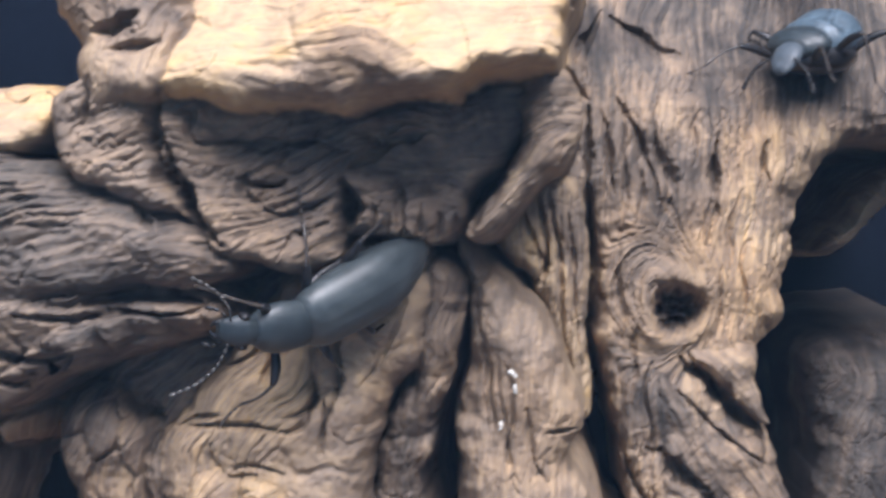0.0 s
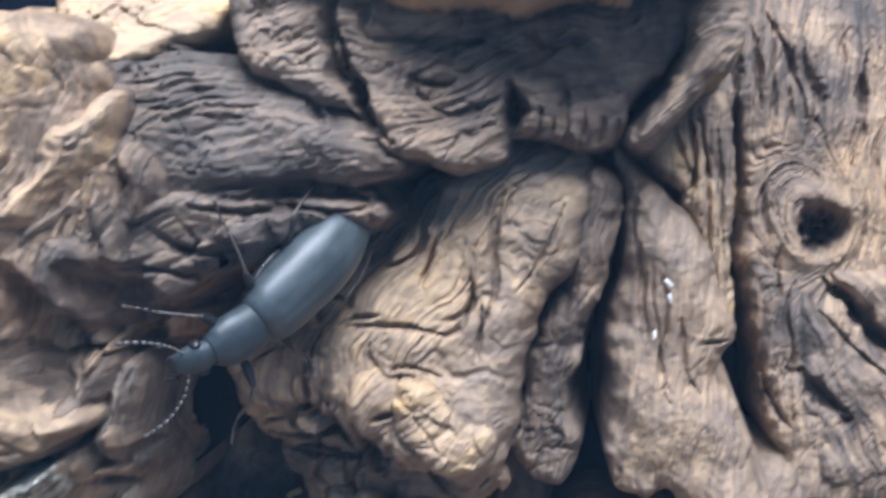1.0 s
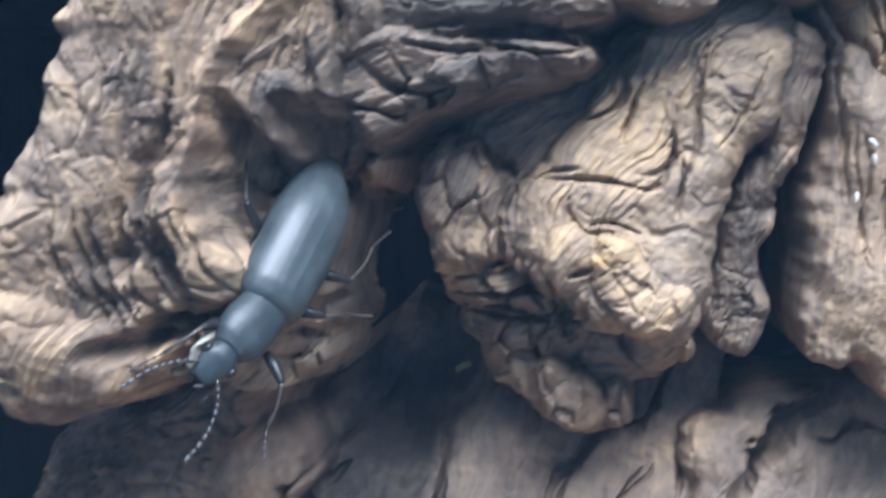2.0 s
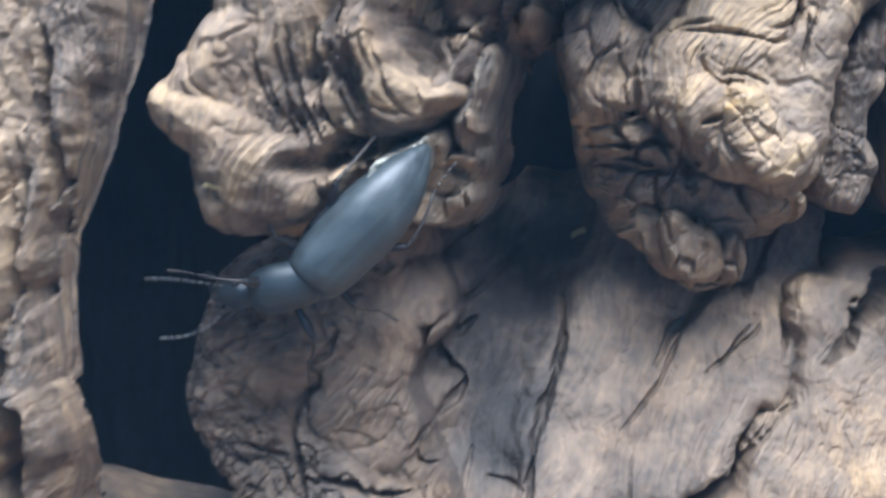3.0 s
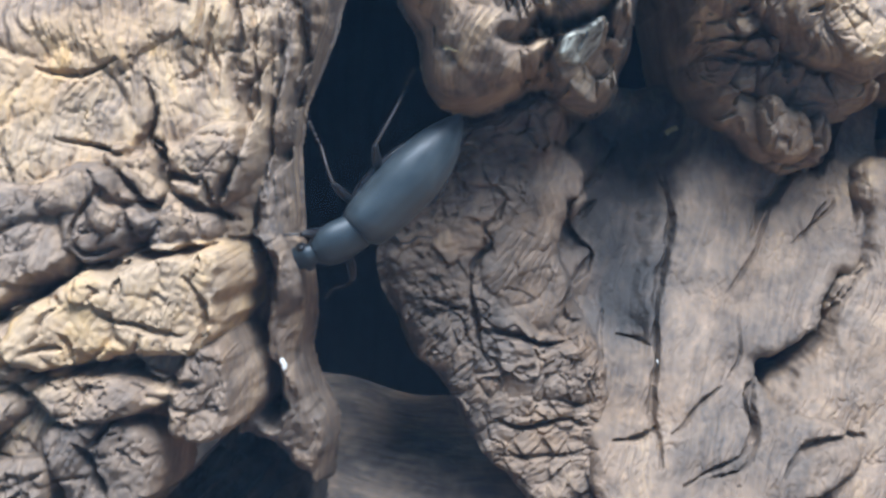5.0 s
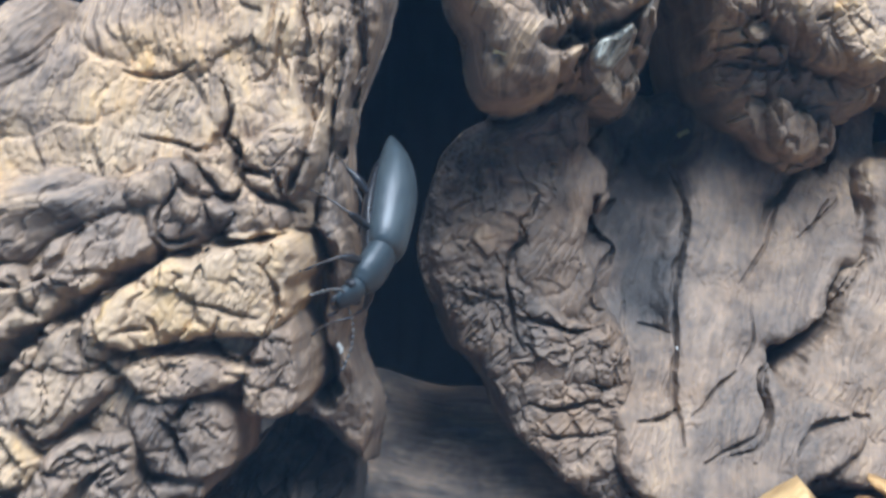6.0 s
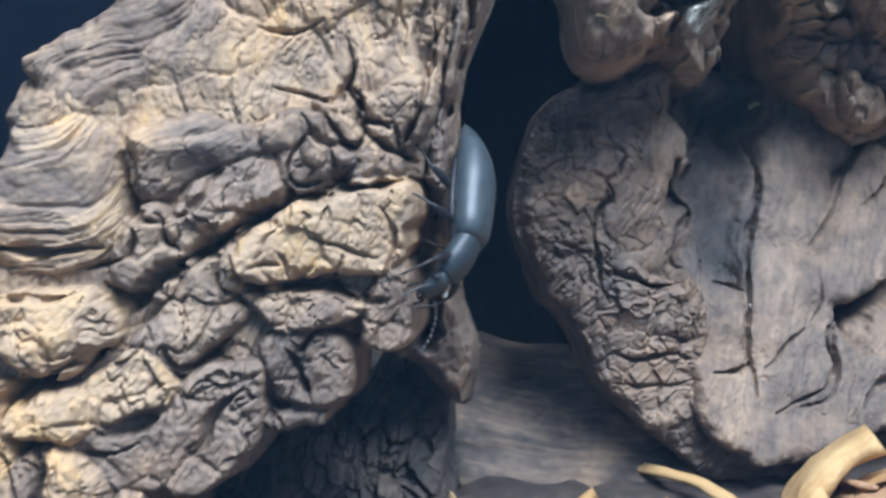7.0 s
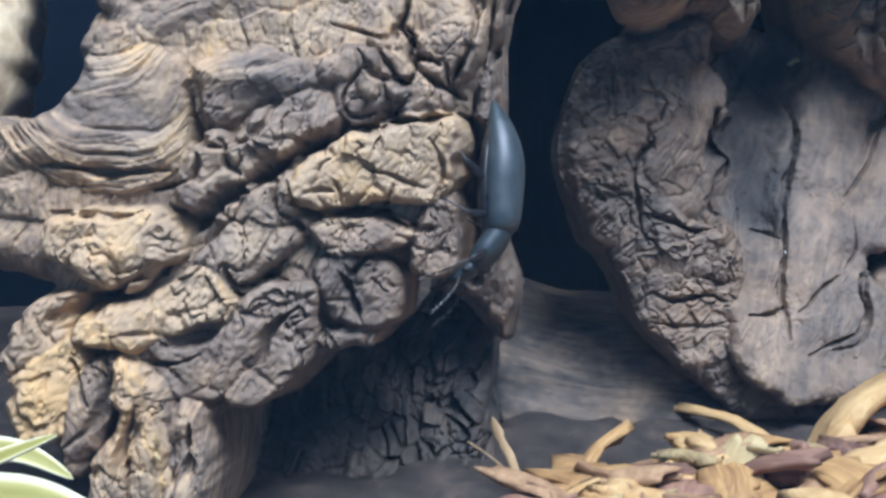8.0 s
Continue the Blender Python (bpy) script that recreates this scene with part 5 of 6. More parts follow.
def fallen_log(wood):
    """A smooth log that lies behind the roots, low on the soil."""
    bm = bmesh.new()
    bmesh.ops.create_grid(bm, x_segments=300, y_segments=170, size=1)
    uv, tone, pale = bm.loops.layers.uv.new("grain"), bm.verts.layers.float.new("tone"), bm.verts.layers.float.new("pale")
    streak = bm.verts.layers.float.new("streak")
    along = {}
    for v in bm.verts:
        x, s = -78 + 46 * v.co.x, v.co.y
        turn = radians(55 + 75 * s)
        drop = -0.16 * (x + 80)
        bulk = 31 + 2.4 * noise.noise(Vector((x / 22, s * 2, 5))) + 0.9 * noise.noise(Vector((x / 9, s * 9, 6)))
        bulk -= 0.7 * abs(noise.noise(Vector((x / 30, s * 14, 7)))) + 0.25 * noise.noise(Vector((x / 8, s * 40, 8)))
        along[v] = (s * 34 + 1.5 * noise.noise(Vector((x / 16, s * 3, 9))), x)
        v.co = Vector((x, 60 - bulk * math.cos(turn - radians(40)), -14.5 + drop + bulk * math.sin(turn - radians(40)))) / 1000
        v[tone], v[streak] = 0.36 + 0.3 * noise.noise(Vector((x / 9, s * 5, 4))), 0.7
    inner = bmesh.ops.extrude_face_region(bm, geom=bm.faces[:])
    bmesh.ops.translate(bm, vec=(0, 0.006, -0.004), verts=[g for g in inner["geom"] if isinstance(g, bmesh.types.BMVert)])
    bmesh.ops.recalc_face_normals(bm, faces=bm.faces)
    for f in bm.faces:
        for c in f.loops:
            c[uv].uv = along.get(c.vert, (0, 0))
    part("log", bm, WOOD, wood, "smooth dim grey-brown log behind the roots")


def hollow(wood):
    """A near-black backing and an unseen roof, added for the deep shade between the lobes."""
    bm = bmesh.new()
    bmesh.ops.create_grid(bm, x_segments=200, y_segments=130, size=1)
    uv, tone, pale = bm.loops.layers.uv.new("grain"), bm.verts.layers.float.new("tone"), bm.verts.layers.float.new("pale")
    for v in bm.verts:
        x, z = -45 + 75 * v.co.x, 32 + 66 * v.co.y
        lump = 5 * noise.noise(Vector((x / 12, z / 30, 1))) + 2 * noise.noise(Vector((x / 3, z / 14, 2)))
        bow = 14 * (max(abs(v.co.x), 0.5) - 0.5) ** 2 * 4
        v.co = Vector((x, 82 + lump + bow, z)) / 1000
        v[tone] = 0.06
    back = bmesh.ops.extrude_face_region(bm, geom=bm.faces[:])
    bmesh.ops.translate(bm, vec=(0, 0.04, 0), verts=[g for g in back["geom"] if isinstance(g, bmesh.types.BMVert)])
    # Unseen roof added to keep lamp light off the backing.
    shade_roof = bmesh.ops.create_grid(bm, x_segments=40, y_segments=16, size=1)["verts"]
    for v in shade_roof:
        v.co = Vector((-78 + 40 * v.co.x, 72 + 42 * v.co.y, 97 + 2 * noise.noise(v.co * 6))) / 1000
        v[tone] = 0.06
    top = bmesh.ops.extrude_face_region(bm, geom=[f for f in bm.faces if f.verts[0] in set(shade_roof)])
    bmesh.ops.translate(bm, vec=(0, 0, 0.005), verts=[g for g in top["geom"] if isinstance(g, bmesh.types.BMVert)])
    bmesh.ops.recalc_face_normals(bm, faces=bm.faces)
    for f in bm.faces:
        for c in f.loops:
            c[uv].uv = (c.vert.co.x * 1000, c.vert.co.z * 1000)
    part("heartwood", bm, GAP_SHADE, wood, "near-black backing added behind the gaps for their deep shade")


weathered()
build_driftwood()


# ---- ground and enclosure ----
def soil_material():
    m, nt, bsdf = material("soil", 0.9)
    place = nt.nodes.new("ShaderNodeTexCoord").outputs["Object"]
    n = noise_of(nt, place, 160.0, 6.0, 0.65)
    nt.links.new(ramp(nt, n, (0.3, (0.016, 0.012, 0.010)), (0.55, (0.048, 0.035, 0.027)), (0.75, (0.12, 0.085, 0.06))), bsdf.inputs["Base Color"])
    bump(nt, bsdf, n, 0.8, 0.002)
    return m


def ground_height(x, y):
    """The soil rises gently towards the back."""
    return -0.0075 + 0.11 * min(max(y, -0.08), 0.06) + 0.0026 * noise.noise(Vector((x * 60, y * 60, 0))) + 0.0014 * noise.noise(Vector((x * 210, y * 210, 3)))


def ground():
    bm = bmesh.new()
    bmesh.ops.create_grid(bm, x_segments=260, y_segments=220, size=0.5)
    for v in bm.verts:
        v.co.x = v.co.x * 0.7 - 0.04
        v.co.y = v.co.y * 0.288 + 0.043
        v.co.z = ground_height(v.co.x, v.co.y)
    tagged(part("ground", bm, soil_material()), "dark crumbly soil under wood chips", "soil", kind="structure")


def slab(name, size, at, mat, label):
    bm = bmesh.new()
    bmesh.ops.create_cube(bm, size=1)
    bmesh.ops.scale(bm, vec=size, verts=bm.verts)
    bmesh.ops.translate(bm, vec=at, verts=bm.verts)
    bmesh.ops.bevel(bm, geom=bm.edges[:], offset=0.001, segments=2, affect="EDGES")
    ob = part(name, bm, mat)
    ob.data.polygons.foreach_set("use_smooth", np.zeros(len(ob.data.polygons), bool))
    return tagged(ob, label, "panel", kind="structure")


def panel_material():
    m, nt, bsdf = material("dark_panel", 0.6)
    n = noise_of(nt, nt.nodes.new("ShaderNodeTexCoord").outputs["Object"], 30.0, 5.0)
    nt.links.new(ramp(nt, n, (0.3, (0.002, 0.004, 0.009)), (0.7, (0.005, 0.008, 0.016))), bsdf.inputs["Base Color"])
    bsdf.inputs["Specular IOR Level"].default_value = 0.08
    return m


ground()
PANEL = panel_material()


def glass_material():
    """Coated thin pane: it lets the view through and mirrors the room faintly."""
    m, nt, bsdf = material("coated_glass", 0.02)
    clear, gloss, mix = nt.nodes.new("ShaderNodeBsdfTransparent"), node(nt, "ShaderNodeBsdfGlossy", Roughness=0.03), nt.nodes.new("ShaderNodeMixShader")
    edge = node(nt, "ShaderNodeFresnel", IOR=1.36)
    nt.links.new(edge.outputs[0], mix.inputs[0])
    nt.links.new(clear.outputs[0], mix.inputs[1])
    nt.links.new(gloss.outputs[0], mix.inputs[2])
    nt.links.new(mix.outputs[0], nt.nodes["Material Output"].inputs["Surface"])
    return m


pane = slab("window_front", (0.634, 0.004, 0.40), (-0.04, -0.102, 0.17), glass_material(), "clear coated glass front of the terrarium")
pane.visible_shadow = False
slab("wall_back", (0.66, 0.006, 0.50), (-0.04, 0.190, 0.22), PANEL, "dark matt back panel of the terrarium")
slab("wall_west", (0.006, 0.30, 0.50), (-0.36, 0.043, 0.22), PANEL, "dark matt side panel of the terrarium")
slab("wall_east", (0.006, 0.30, 0.50), (0.28, 0.043, 0.22), PANEL, "dark matt side panel of the terrarium")


# ---- cork slab behind, far from the stump ----
def cork_slab():
    bm = bmesh.new()
    bmesh.ops.create_grid(bm, x_segments=90, y_segments=90, size=1)
    for v in bm.verts:
        a, b = v.co.x, v.co.y
        edge = 1 + 0.12 * noise.noise(Vector((math.atan2(b, a) * 2, 0.3, 1))) + 0.06 * noise.noise(Vector((math.atan2(b, a) * 7, 2, 1)))
        x, z = a * 0.030 * edge, b * 0.042 * edge
        lift = 0.010 * (1 - max(abs(a), abs(b)) ** 6)
        lump = 0.0035 * noise.noise(Vector((x * 90, z * 90, 0))) + 0.0012 * noise.noise(Vector((x * 300, z * 300, 4)))
        v.co = Vector((x, -lift - lump, z))
    ext = bmesh.ops.extrude_face_region(bm, geom=bm.faces[:])
    bmesh.ops.translate(bm, vec=(0, 0.012, 0), verts=[g for g in ext["geom"] if isinstance(g, bmesh.types.BMVert)])
    bmesh.ops.recalc_face_normals(bm, faces=bm.faces)
    m, nt, bsdf = material("pale_cork", 0.8)
    n = noise_of(nt, nt.nodes.new("ShaderNodeTexCoord").outputs["Object"], 160.0, 5.0, 0.6)
    nt.links.new(ramp(nt, n, (0.3, (0.30, 0.21, 0.12)), (0.5, (0.58, 0.44, 0.27)), (0.75, (0.74, 0.62, 0.42))), bsdf.inputs["Base Color"])
    bump(nt, bsdf, n, 0.6, 0.001)
    ob = tagged(part("cork_bark", bm, m), "pale cream cork bark slab leaning behind the stump", "bark")
    ob.matrix_world = pose(-0.203, 0.062, 0.066, -18, 0, -10)


cork_slab()


# ---- beetles ----
def loft(stations, segments=40, groove=0.0):
    """A closed body from stations of x, half width, middle height, height above, depth below (millimetres)."""
    bm = bmesh.new()
    rings = []
    for x, w, zc, up, down in stations:
        ring = []
        for k in range(segments):
            a = 2 * math.pi * k / segments
            c, s = math.cos(a), math.sin(a)
            y = w * (abs(c) ** 0.92) * (1 if c > 0 else -1)
            z = zc + (up if s > 0 else down) * s
            if groove and s > 0:
                z -= groove * math.exp(-((y / 0.16) ** 2))
            ring.append(bm.verts.new((x / 1000, y / 1000, z / 1000)))
        rings.append(ring)
    for a, b in zip(rings, rings[1:]):
        for k in range(segments):
            bm.faces.new((a[k], a[(k + 1) % segments], b[(k + 1) % segments], b[k]))
    bm.faces.new(rings[0][::-1])
    bm.faces.new(rings[-1])
    bmesh.ops.recalc_face_normals(bm, faces=bm.faces)
    return bm


def stations_of(xs, rows, n=22):
    """Smooth stations between a few given ones; rows: fraction, half width, middle, above, below."""
    rows = np.array(rows, float)
    out = []
    for s in np.linspace(0, 1, n):
        s2 = s * s * (3 - 2 * s) * 0.5 + s * 0.5
        k = min(np.searchsorted(rows[:, 0], s2, "right") - 1, len(rows) - 2)
        f = (s2 - rows[k, 0]) / (rows[k + 1, 0] - rows[k, 0])
        a, b, c, d = rows[max(k - 1, 0)], rows[k], rows[k + 1], rows[min(k + 2, len(rows) - 1)]
        v = 0.5 * (2 * b + (c - a) * f + (2 * a - 5 * b + 4 * c - d) * f**2 + (3 * b - a - 3 * c + d) * f**3)
        out.append((xs[0] + (xs[1] - xs[0]) * s2, max(v[1], 0.05), v[2], max(v[3], 0.04), max(v[4], 0.04)))
    return out


def limb(points, radii, segments=10):
    """A bent tube through points (millimetres) with a radius at each."""
    bm = bmesh.new()
    pts = rounded(points, 5, False)
    rad = np.interp(np.linspace(0, 1, len(pts)), np.linspace(0, 1, len(radii)), radii)
    rings = []
    for k, p in enumerate(pts):
        ahead = Vector(pts[min(k + 1, len(pts) - 1)] - pts[max(k - 1, 0)]).normalized()
        side = ahead.cross(Vector((0.31, 0.17, 0.93))).normalized()
        over = ahead.cross(side)
        rings.append([bm.verts.new((Vector(p) + (side * math.cos(a) + over * math.sin(a)) * rad[k]) / 1000)
                      for a in (2 * math.pi * n / segments for n in range(segments))])
    for a, b in zip(rings, rings[1:]):
        for k in range(segments):
            bm.faces.new((a[k], a[(k + 1) % segments], b[(k + 1) % segments], b[k]))
    bm.faces.new(rings[0][::-1])
    bm.faces.new(rings[-1])
    bmesh.ops.recalc_face_normals(bm, faces=bm.faces)
    return bm


def beads(points, count, radius, stretch=1.5):
    """A chain of small joints along a line."""
    line = rounded(points, 8, False)
    bm = bmesh.new()
    for k in range(count):
        f = (k + 0.5) / count * (len(line) - 1)
        a, b = Vector(line[int(f)]), Vector(line[min(int(f) + 1, len(line) - 1)])
        at, turn = a.lerp(b, f % 1), (b - a).to_track_quat("X", "Z").to_matrix().to_4x4()
        r = radius * (0.85 + 0.45 * k / count)
        m = Matrix.Translation(at / 1000) @ turn @ Matrix.Diagonal((r * stretch / 1000, r / 1000, r / 1000, 1))
        bmesh.ops.create_uvsphere(bm, u_segments=10, v_segments=7, radius=1, matrix=m)
    return bm


def shell_material(name, low, high, rough, scale):
    """Waxy blue-grey beetle shell with fine lengthwise lines and dust."""
    m, nt, bsdf = material(name, rough)
    place = nt.nodes.new("ShaderNodeTexCoord").outputs["Object"]
    along = node(nt, "ShaderNodeMapping", Scale=(120.0, 2600.0, 1200.0))
    nt.links.new(place, along.inputs["Vector"])
    lines = noise_of(nt, along.outputs[0], 1.0, 3.0, 0.5)
    dust = noise_of(nt, place, scale, 5.0, 0.65)
    both = mathed(nt, "ADD", mathed(nt, "MULTIPLY", lines, 0.35), mathed(nt, "MULTIPLY", dust, 0.75))
    nt.links.new(ramp(nt, both, (0.35, low), (0.75, high)), bsdf.inputs["Base Color"])
    r = mathed(nt, "ADD", mathed(nt, "MULTIPLY", dust, 0.25), rough - 0.12)
    nt.links.new(r, bsdf.inputs["Roughness"])
    bsdf.inputs["Coat Weight"].default_value = 0.12
    bsdf.inputs["Coat Roughness"].default_value = 0.3
    bump(nt, bsdf, both, 0.4, 0.0002)
    return m


SHELL = shell_material("slate_shell", (0.024, 0.032, 0.036), (0.062, 0.078, 0.084), 0.44, 500.0)
FRONT_SHELL = shell_material("slate_front_shell", (0.014, 0.021, 0.026), (0.036, 0.049, 0.055), 0.5, 900.0)
LEG = shell_material("black_leg_shell", (0.006, 0.006, 0.007), (0.022, 0.021, 0.022), 0.3, 900.0)
SHIN = shell_material("brown_shin_shell", (0.02, 0.017, 0.016), (0.085, 0.072, 0.062), 0.2, 900.0)
BEAD = shell_material("antenna_shell", (0.014, 0.014, 0.015), (0.11, 0.106, 0.10), 0.28, 1500.0)
DUSTY = shell_material("dusty_head_shell", (0.03, 0.042, 0.052), (0.08, 0.10, 0.12), 0.6, 1200.0)
BLUE = shell_material("powder_blue_shell", (0.022, 0.034, 0.044), (0.10, 0.15, 0.19), 0.5, 600.0)


def leg(beetle, side, length, back=0.6, out=3.0, rise=0.0, name="leg"):
    """One leg, hip at its own origin: a thigh to its side, then a thin shin and foot that reach back (or ahead, below 0)."""
    s = side
    knee = (-0.5 * back, s * 4.0 * length, 1.3 + rise)
    ankle = (knee[0] - 4.8 * back * length, knee[1] + s * out * length, -0.9 - rise)
    toe = (ankle[0] - 2.9 * back * length, ankle[1] + s * 0.9 * out * length, -2.1 - 1.15 * rise)
    mid = ((knee[0] + ankle[0]) / 2, (knee[1] + ankle[1]) / 2 + s * 0.2, 0.5)
    far = ((ankle[0] + toe[0]) / 2, (ankle[1] + toe[1]) / 2, -1.7 - 1.12 * rise)
    thigh = part(name, limb([(0, 0, 0), (-0.1 * back, s * 2.1 * length, 0.9 + 0.7 * rise), knee], [0.40, 0.58, 0.30]), LEG, beetle)
    part("shin", limb([knee, mid, ankle], [0.21, 0.15, 0.19]), SHIN, thigh)
    part("foot", beads([ankle, far, toe], 5, 0.15, 2.4), SHIN, thigh)
    return thigh


def walking_beetle():
    beetle = tagged(new("beetle"), "slate-grey smooth darkling beetle climbing down the driftwood", "beetle")
    part("wing_case", loft(stations_of((0.35, -17.6), [
        (0, 2.3, 0.05, 1.5, 1.6), (0.025, 2.95, 0.15, 2.0, 1.9), (0.10, 3.45, 0.25, 2.4, 2.2), (0.28, 3.72, 0.3, 2.7, 2.5), (0.50, 3.8, 0.3, 2.85, 2.5), (0.68, 3.35, 0.1, 2.5, 2.1),
        (0.82, 2.5, -0.3, 1.85, 1.5), (0.92, 1.5, -0.7, 1.1, 0.9), (0.98, 0.7, -1.0, 0.5, 0.4), (1, 0.25, -1.1, 0.2, 0.2)], 40), 64, 0.09), SHELL, beetle, "satin slate-grey fused wing case")
    part("belly", loft(stations_of((1.0, -15.3), [(0, 1.6, -1.4, 0.8, 1.0), (0.3, 3.4, -1.6, 0.8, 1.4), (0.7, 3.0, -1.5, 0.8, 1.1), (1, 0.5, -1.4, 0.4, 0.4)], 14), 28), LEG, beetle, "glossy black underside")
    collar = part("pronotum", loft(stations_of((-0.7, 5.6), [
        (0, 2.15, -0.05, 1.4, 1.5), (0.07, 2.4, 0.05, 1.6, 1.7), (0.3, 2.55, 0.1, 1.7, 1.8), (0.62, 2.65, 0.05, 1.65, 1.8), (0.86, 2.25, -0.1, 1.4, 1.6), (1, 1.55, -0.3, 1.1, 1.2)], 22), 44, 0.04), FRONT_SHELL, beetle, "dull slate-grey neck shield")
    head = loft(stations_of((5.1, 8.9), [
        (0, 1.3, -0.5, 0.95, 1.1), (0.22, 1.4, -0.5, 1.05, 1.1), (0.45, 1.7, -0.65, 1.05, 1.1), (0.72, 1.4, -1.1, 0.85, 1.0), (0.9, 1.15, -1.4, 0.6, 0.7), (1, 0.75, -1.55, 0.35, 0.4)], 20), 36)
    part("head", head, FRONT_SHELL, collar)
    for s in (-1, 1):
        eye = bmesh.new()
        bmesh.ops.create_uvsphere(eye, u_segments=14, v_segments=9, radius=1, matrix=Matrix.Translation((0.0067, s * 0.00155, -0.0006)) @ Matrix.Diagonal((0.0006, 0.00045, 0.0007, 1)))
        part("eye", eye, LEG, collar)
        part("jaw", limb([(8.2, s * 0.8, -1.7), (9.0, s * 0.7, -2.0), (9.4, s * 0.15, -2.2)], [0.35, 0.28, 0.1]), LEG, collar)
        part("feeler", beads([(8.0, s * 1.3, -1.6), (8.8, s * 1.9, -2.4), (9.4, s * 1.9, -3.0)], 3, 0.2, 2.2), LEG, collar)
    feelers = []
    for s in (-1, 1):
        a = part("antenna", beads([(0, 0, 0), (2.0, s * 1.2, 0.5), (4.6, s * 2.0, 0.3), (7.2, s * 2.1, -0.5)], 11, 0.18, 1.8), BEAD, collar, "thin beaded antenna with pale joints")
        feelers.append((s, a))
    legs = []
    for n, (x, base, length) in enumerate(((3.0, 30, 0.85), (-1.8, 4, 0.9), (-6.2, -20, 1.1))):
        for s in (-1, 1):
            legs.append((n, s, x, base, leg(beetle, s, length, (-0.35, 0.5, 1.0)[n], (3.6, 3.4, 2.0)[n])))
    return beetle, collar, feelers, legs


WALKER, COLLAR, FEELERS, LEGS = walking_beetle()


def standing_beetle():
    beetle = tagged(new("beetle"), "black warty beetle with a powdery blue back standing on the wood", "beetle")
    part("wing_case", loft(stations_of((0, -11.0), [
        (0, 3.2, 0.3, 2.2, 2.2), (0.08, 4.4, 0.5, 3.0, 2.6), (0.2, 4.6, 0.4, 2.8, 2.7), (0.42, 4.8, 1.0, 3.7, 3.2), (0.7, 4.5, 0.9, 3.6, 3.0), (0.92, 2.6, 0.0, 2.4, 1.8), (1, 0.5, -0.6, 0.4, 0.4)], 26), 44, 0.1), BLUE, beetle, "powdery pale blue wing case")
    part("belly", loft(stations_of((3.6, -10.0), [(0, 2.6, -1.8, 1.6, 1.4), (0.3, 4.7, -1.5, 2.0, 2.4), (0.7, 4.6, -1.4, 2.0, 2.2), (1, 0.8, -0.8, 0.5, 0.5)], 16), 32), LEG, beetle, "glossy black underside")
    part("pronotum", loft(stations_of((0.2, 4.4), [
        (0, 2.9, 0.2, 1.8, 2.0), (0.3, 4.3, 0.3, 2.2, 2.0), (0.7, 4.1, 0.0, 2.0, 1.8), (1, 2.3, -0.3, 1.3, 1.3)], 16), 36), FRONT_SHELL, beetle)
    part("head", loft(stations_of((4.0, 7.2), [
        (0, 1.8, -0.7, 1.3, 1.3), (0.4, 2.0, -1.3, 1.4, 1.5), (0.75, 1.7, -2.2, 1.2, 1.3), (1, 0.9, -3.2, 0.6, 0.6)], 14), 28), DUSTY, beetle, "dusty grey-blue head")
    for s in (-1, 1):
        part("antenna", beads([(6.4, s * 1.6, -1.6), (7.0, s * 3.6, -3.0), (7.4, s * 5.0, -5.6)], 9, 0.24, 1.6), LEG, beetle)
        for x, base, length, rise, out in ((3.2, 58, 1.15, 0.2, 3.6), (-1.0, 14, 1.15, 2.0, 1.5), (-5.0, -20, 1.25, 2.2, 1.7)):
            one = leg(beetle, s, length * 1.1, 0.1, out, rise)
            one.matrix_basis = pose(x / 1000, s * 0.0030, -0.0016, 0, 0, -s * base)
    beetle.matrix_world = pose(0.0480, 0.0725, 0.1203, -6, 4, -127)
    return beetle


standing_beetle()


# ---- wood chips, straw and leaves on the soil ----
def chip_material(name, dark, mid, light):
    m, nt, bsdf = material(name, 0.75)
    info = nt.nodes.new("ShaderNodeObjectInfo").outputs["Random"]
    place = nt.nodes.new("ShaderNodeTexCoord").outputs["Object"]
    along = node(nt, "ShaderNodeMapping", Scale=(90.0, 1100.0, 900.0))
    nt.links.new(place, along.inputs["Vector"])
    n = mathed(nt, "ADD", noise_of(nt, along.outputs[0], 1.0, 5.0, 0.6, 0.5), mathed(nt, "MULTIPLY", mathed(nt, "SUBTRACT", info, 0.5), 0.35))
    nt.links.new(ramp(nt, n, (0.25, dark), (0.5, mid), (0.8, light)), bsdf.inputs["Base Color"])
    bump(nt, bsdf, n, 0.6, 0.0005)
    return m


TAN_CHIP = chip_material("tan_wood_chip", (0.12, 0.068, 0.034), (0.31, 0.175, 0.085), (0.46, 0.29, 0.15))
ORANGE_CHIP = chip_material("orange_wood_chip", (0.22, 0.11, 0.038), (0.43, 0.25, 0.09), (0.56, 0.38, 0.17))
RED_CHIP = chip_material("brown_bark_chip", (0.09, 0.045, 0.03), (0.22, 0.115, 0.072), (0.36, 0.20, 0.125))
WHITE = chip_material("white_flake", (0.45, 0.44, 0.40), (0.66, 0.65, 0.60), (0.8, 0.79, 0.74))
STRAW = chip_material("straw", (0.22, 0.14, 0.07), (0.38, 0.25, 0.12), (0.52, 0.39, 0.22))
CREAM = chip_material("cream_chip", (0.24, 0.16, 0.07), (0.42, 0.31, 0.14), (0.55, 0.43, 0.22))


